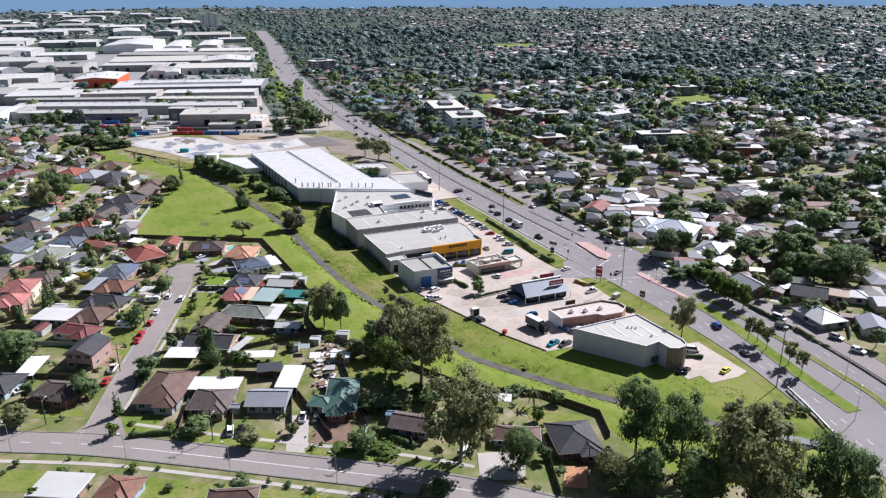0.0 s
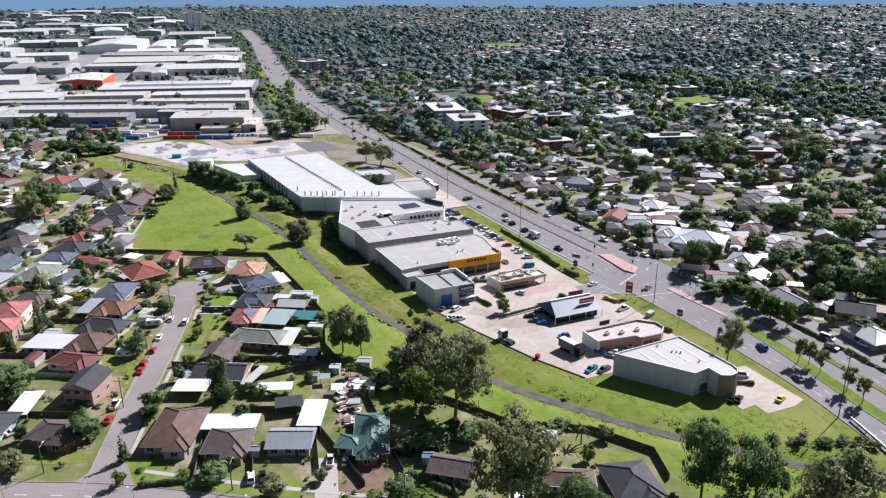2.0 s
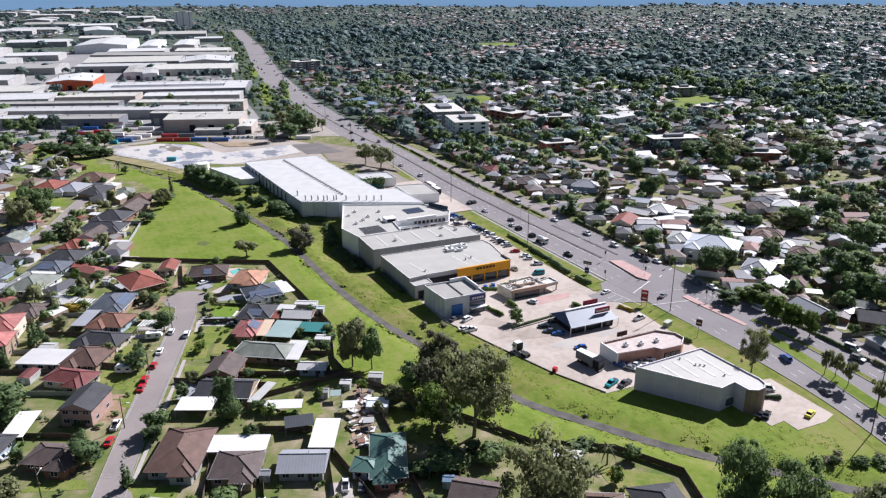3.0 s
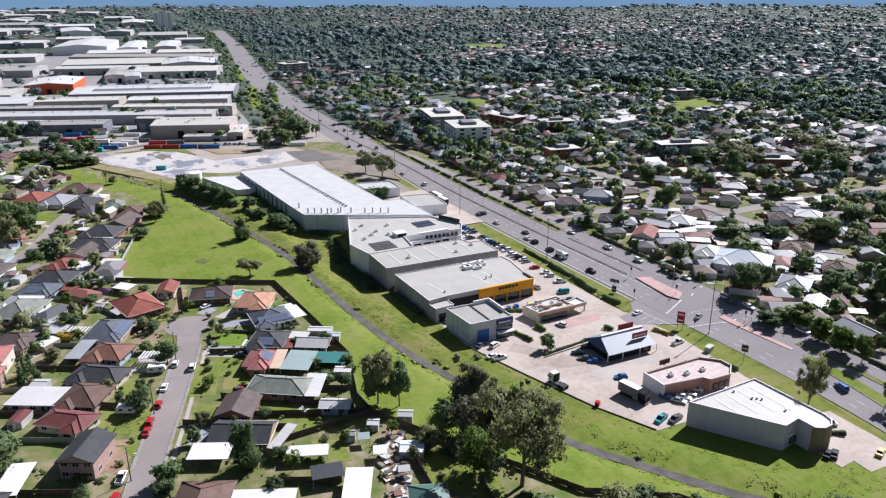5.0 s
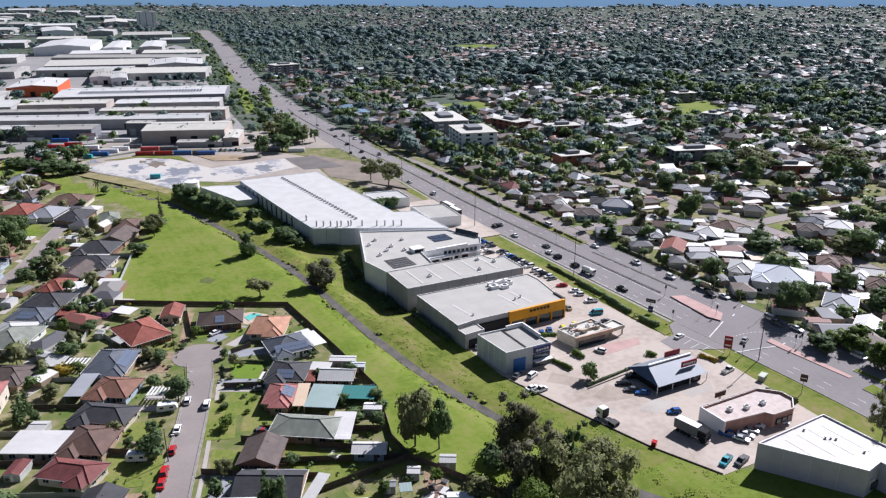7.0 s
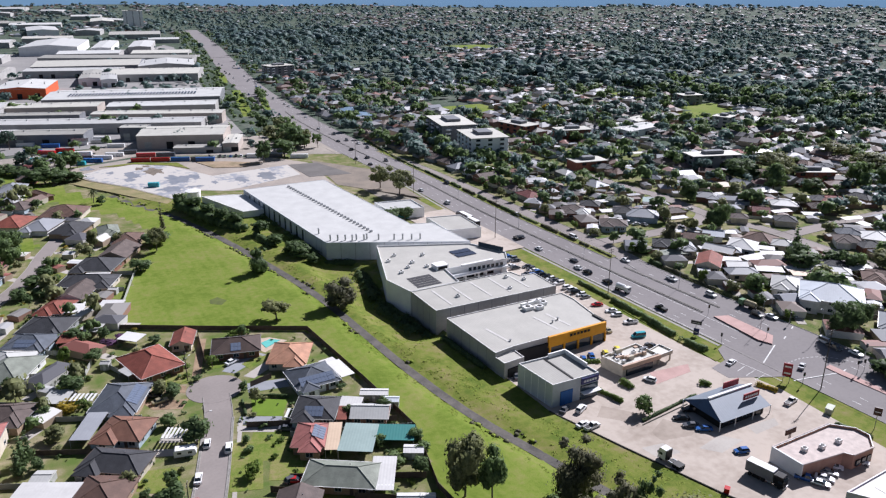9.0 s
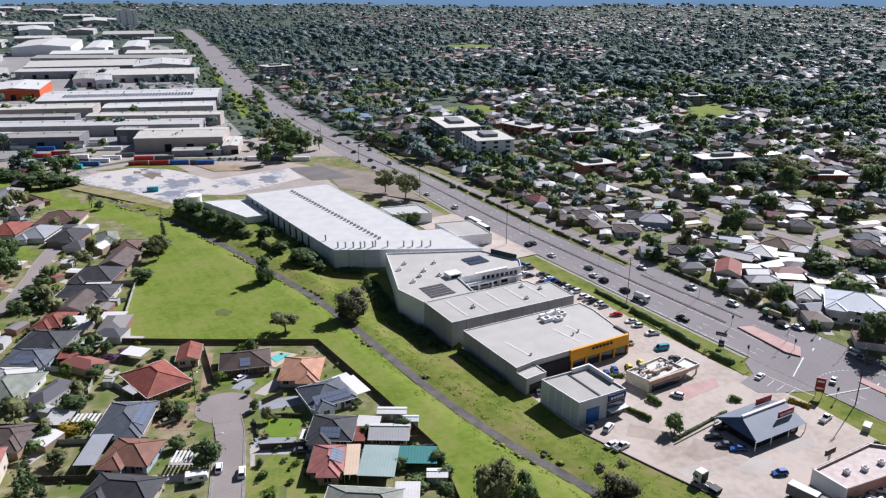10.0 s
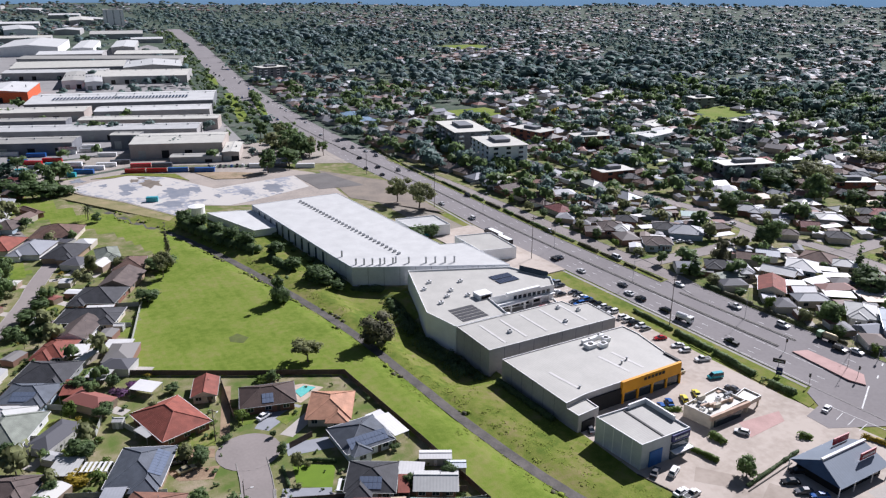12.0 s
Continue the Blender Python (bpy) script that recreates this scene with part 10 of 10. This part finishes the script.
def wood_trees(name, count, seed, plots, shares, low, high, leaf, said, gardens=False, sprays=62, lumps=4):
    """Closed woods: crowns packed inside the wood's outline."""
    r = np.random.default_rng(seed)
    shapes = []
    for k in range(4):
        p, n, lobes = crown_points("clump", np.random.default_rng(seed + k), sprays)
        shapes.append(np.concatenate([spray(p, n, 0.67 / sprays ** 0.5, np.random.default_rng(k)), lobe_cores(lobes[:lumps], 0.9, np.random.default_rng(k))]))
        ruffle(shapes[-1], 0.25, np.random.default_rng(k + 40))
    out = []
    while len(out) < count:
        poly = plots[r.choice(len(plots), p=shares)]
        xs, ys = [p[0] for p in poly], [p[1] for p in poly]
        x, y = r.uniform(min(xs), max(xs)), r.uniform(min(ys), max(ys))
        if not inside(poly, x, y) or any(inside(p, x, y) for p in FAR_PARKS):
            continue
        if gardens and (not clear(x, y, -0.6) or near_street(x, y, 5.0) or inside(PARK, x, y)):
            continue
        h, a = low + (high - low) * r.random() ** 1.6, r.uniform(0, 6.28)
        w, s = h * r.uniform(0.62, 0.95), shapes[r.integers(4)]
        q = np.empty_like(s)
        q[:, 3], q[:, 4], q[:, 5] = s[:, 3] * math.cos(a) - s[:, 4] * math.sin(a), s[:, 3] * math.sin(a) + s[:, 4] * math.cos(a), s[:, 5]
        q[:, 0], q[:, 1], q[:, 2] = x + w * (s[:, 0] * math.cos(a) - s[:, 1] * math.sin(a)), y + w * (s[:, 0] * math.sin(a) + s[:, 1] * math.cos(a)), base_height(x, y) - 0.1 * h + h * s[:, 2]
        out.append(q)
    return tagged(new(name, quads_mesh(name, np.concatenate(out), LEAF[leaf])), said, "trees", kind="stuff")


wood_trees("woodland", 1450, 31, WOODS, (0.31, 0.19, 0.19, 0.18, 0.13), 9, 16, "wood", "dark closed woodland along the creek valley")
wood_trees("woodland", 1900, 33, FAR_WOODS, (0.36, 0.16, 0.12, 0.26, 0.10), 9, 17, "far", "distant belts of eucalypt woodland, tinted grey-green for haze", False, 26, 1)
wood_trees("garden_trees", 240, 61, WEST_LOTS, (1.0,), 3.5, 11, "mid", "mixed garden trees between the western houses", True)
wood_trees("garden_trees", 150, 62, WEST_LOTS, (1.0,), 4.5, 14, "gum", "grey-green eucalypts between the western houses", True)
ROADSIDES = [[(road_mid(y) - 20, y) for y in (640, 760, 980, 1150, 1390, 1670, 2080)] + [(road_mid(y) - 52, y) for y in (2080, 1670, 1390, 1150, 980, 760, 640)],
             [(road_mid(y) + 19, y) for y in (600, 760, 980, 1150, 1390, 1670, 2080)] + [(road_mid(y) + 42, y) for y in (2080, 1670, 1390, 1150, 980, 760, 600)], [(190, 815), (220, 938), (215, 940), (185, 817)]]
wood_trees("roadside_trees", 560, 77, ROADSIDES, (0.57, 0.39, 0.04), 5, 12, "mid", "mixed green trees planted along both sides of the highway")
tree(417.0, 677.4, "round", 9, 11, "yellow"), tree(426.0, 672.4, "round", 7.5, 9, "yellow")
# sheds that fill the estate behind the front rows
re_ = random.Random(12)
for k in range(9):
    for j in range(7):
        x, y = -120 - 95 * j - 10 * k + re_.uniform(-8, 8), 790 + 150 * k + 25 * j + re_.uniform(-10, 10)
        shed(x, y, re_.uniform(60, 84), re_.uniform(38, 70), -17 + re_.uniform(-3, 3), re_.choice([8, 9, 10]), re_.choice([M_ROOFW, M_ROOFB, M_ROOFG, M_ROOFW]), re_.choice([M_TILTUP, M_WHITEWALL, M_TILTD]),
             "large industrial shed with pale metal roof", False)
for k in range(34):
    x, y = re_.uniform(-700, 330), re_.uniform(2080, 3500)
    shed(x, y, re_.uniform(50, 110), re_.uniform(40, 90), -12 + re_.uniform(-8, 8), re_.choice([9, 10, 12]), re_.choice([M_ROOFW, M_ROOFW, M_ROOFG]), M_TILTUP, "distant pale industrial shed", False)
# trees between the estate and the highway, and in its yards
for k in range(20):
    tree(re_.uniform(150, 170), re_.uniform(628, 720), re_.choice(["round", "gum", "round"]), re_.uniform(9, 15), re_.uniform(9, 14), re_.choice(["dark", "mid", "gum"]))
for x, y in ((-62.7, 742.0), (-56.6, 736.5), (-45.7, 753.2), (-72.1, 735.1), (-62.4, 754.5), (-28.4, 727.6), (-35.6, 731.0), (-45.0, 749.2), (-44.4, 719.8), (-49.5, 727.4), (-43.6, 752.2), (1.0, 639.5), (-15.6, 672.4), (5.2, 642.4), (-0.8, 628.5), (-1.1, 626.9), (-12.6, 637.6), (-10.9, 631.3), (6.5, 658.3), (-21.9, 667.3), (9.1, 642.1), (-3.4, 654.2)):
    tree(x, y, re_.choice(["round", "gum", "sheoak"]), re_.uniform(8, 14), re_.uniform(8, 12), re_.choice(["dark", "mid", "wood"]))
# leafy gardens south of the crossing, past the main road
for k in range(24):
    x, y = re_.uniform(211, 330), re_.uniform(110, 290)
    if clear(x, y, -0.5) and not on_road(x, y, 6):
        tree(x, y, re_.choice(["round", "gum", "round", "shrub"]), re_.uniform(3, 7.5), re_.uniform(3.5, 7.5), re_.choice(["mid", "gum", "bright", "dark"]))


# the larger trees past the crossing, each moved to the nearest free spot of its garden
for x, y, kind, h, w, leaf in ((360, 383, "gum", 16, 15, "mid"), (370, 365, "round", 10, 13, "dark"), (406, 362, "gum", 17, 16, "mid"), (416, 350, "round", 15, 14, "dark"), (260, 296, "round", 9.5, 11, "dark"), (299, 271, "round", 12, 13, "mid"),
                               (256, 209.5, "round", 15, 16, "mid"), (256, 188, "gum", 16, 20, "mid"), (253, 247, "round", 9, 10, "dark"), (245, 228, "round", 9, 11, "dark"), (299, 392, "round", 12, 12, "dark"), (275, 348, "gum", 13, 10, "mid"),
                               (218.5, 283, "round", 9, 9, "mid"), (279, 280, "round", 8, 8, "mid"), (326, 278, "round", 12, 14, "dark"), (394, 288, "gum", 15, 15, "mid"), (415, 293, "gum", 17, 16, "dark"), (212, 215, "round", 8, 9, "bright"),
                               (352, 279, "round", 11, 13, "dark"), (268, 300, "cypress", 11, 4, "dark"), (233, 196, "round", 8, 9, "mid"), (283, 225, "round", 11, 12, "dark"), (300, 238, "gum", 12, 12, "mid")):
    spots = [(x + d * math.cos(a), y + d * math.sin(a)) for d in (0, 2.5, 5, 7.5) for a in (0.4, 1.7, 2.9, 4.2, 5.4)]
    x, y = next((p for p in spots if clear(*p, -1.0) and not on_road(*p, 5)), spots[0])
    tree(x, y, kind, h, w, leaf)


def boundary_fences():
    """Paling and sheet fences between the far lots, past counting."""
    r = np.random.default_rng(29)
    b = Build()
    for x, y, size in HOUSE_SPOTS:
        if x < 206 or size < 4.2:
            continue
        a = r.choice([-0.35, -0.8, -0.2]) if y < 430 else 0.15
        for turn in (0, math.pi / 2):
            d = Vector((math.cos(a + turn), math.sin(a + turn)))
            n = Vector((-d.y, d.x))
            c = Vector((x, y)) + n * (size + r.uniform(2.0, 4.0)) * r.choice([-1, 1])
            p, q = c - d * r.uniform(6, 12), c + d * r.uniform(6, 12)
            if on_road((p.x + q.x) / 2, (p.y + q.y) / 2, 11) or on_road(p.x, p.y, 7) or on_road(q.x, q.y, 7) or min(p.x, q.x) < 212:
                continue
            z = base_height(c.x, c.y)
            b.prism([tuple(p - n * 0.05), tuple(q - n * 0.05), tuple(q + n * 0.05), tuple(p + n * 0.05)], z - 0.2, z + r.uniform(1.4, 1.9))
    ob = part("boundary_fences", b, island_palette("fence_mix", [(0.09, 0.07, 0.055), (0.2, 0.19, 0.17), (0.42, 0.42, 0.40), (0.13, 0.10, 0.08)], 0.9))
    return tagged(ob, "weathered timber and steel fences between the house lots", "fence", kind="stuff")


boundary_fences()
yard_junk()
for k in range(12):
    tree(86.4 - 0.06 * k * 7.5 + re_.uniform(-1.5, 1), 408 + k * 7.5, "shrub", re_.uniform(1.8, 3.4), re_.uniform(3, 5), re_.choice(["dark", "mid"]))
# hills on the skyline: a backdrop whose blue colour and glow stand in for haze
M_HILLS = mat("haze_glow_hills", (0.20, 0.29, 0.38), 1.0, (0.16, 0.24, 0.33), 0.002, 0.01, coords="World")
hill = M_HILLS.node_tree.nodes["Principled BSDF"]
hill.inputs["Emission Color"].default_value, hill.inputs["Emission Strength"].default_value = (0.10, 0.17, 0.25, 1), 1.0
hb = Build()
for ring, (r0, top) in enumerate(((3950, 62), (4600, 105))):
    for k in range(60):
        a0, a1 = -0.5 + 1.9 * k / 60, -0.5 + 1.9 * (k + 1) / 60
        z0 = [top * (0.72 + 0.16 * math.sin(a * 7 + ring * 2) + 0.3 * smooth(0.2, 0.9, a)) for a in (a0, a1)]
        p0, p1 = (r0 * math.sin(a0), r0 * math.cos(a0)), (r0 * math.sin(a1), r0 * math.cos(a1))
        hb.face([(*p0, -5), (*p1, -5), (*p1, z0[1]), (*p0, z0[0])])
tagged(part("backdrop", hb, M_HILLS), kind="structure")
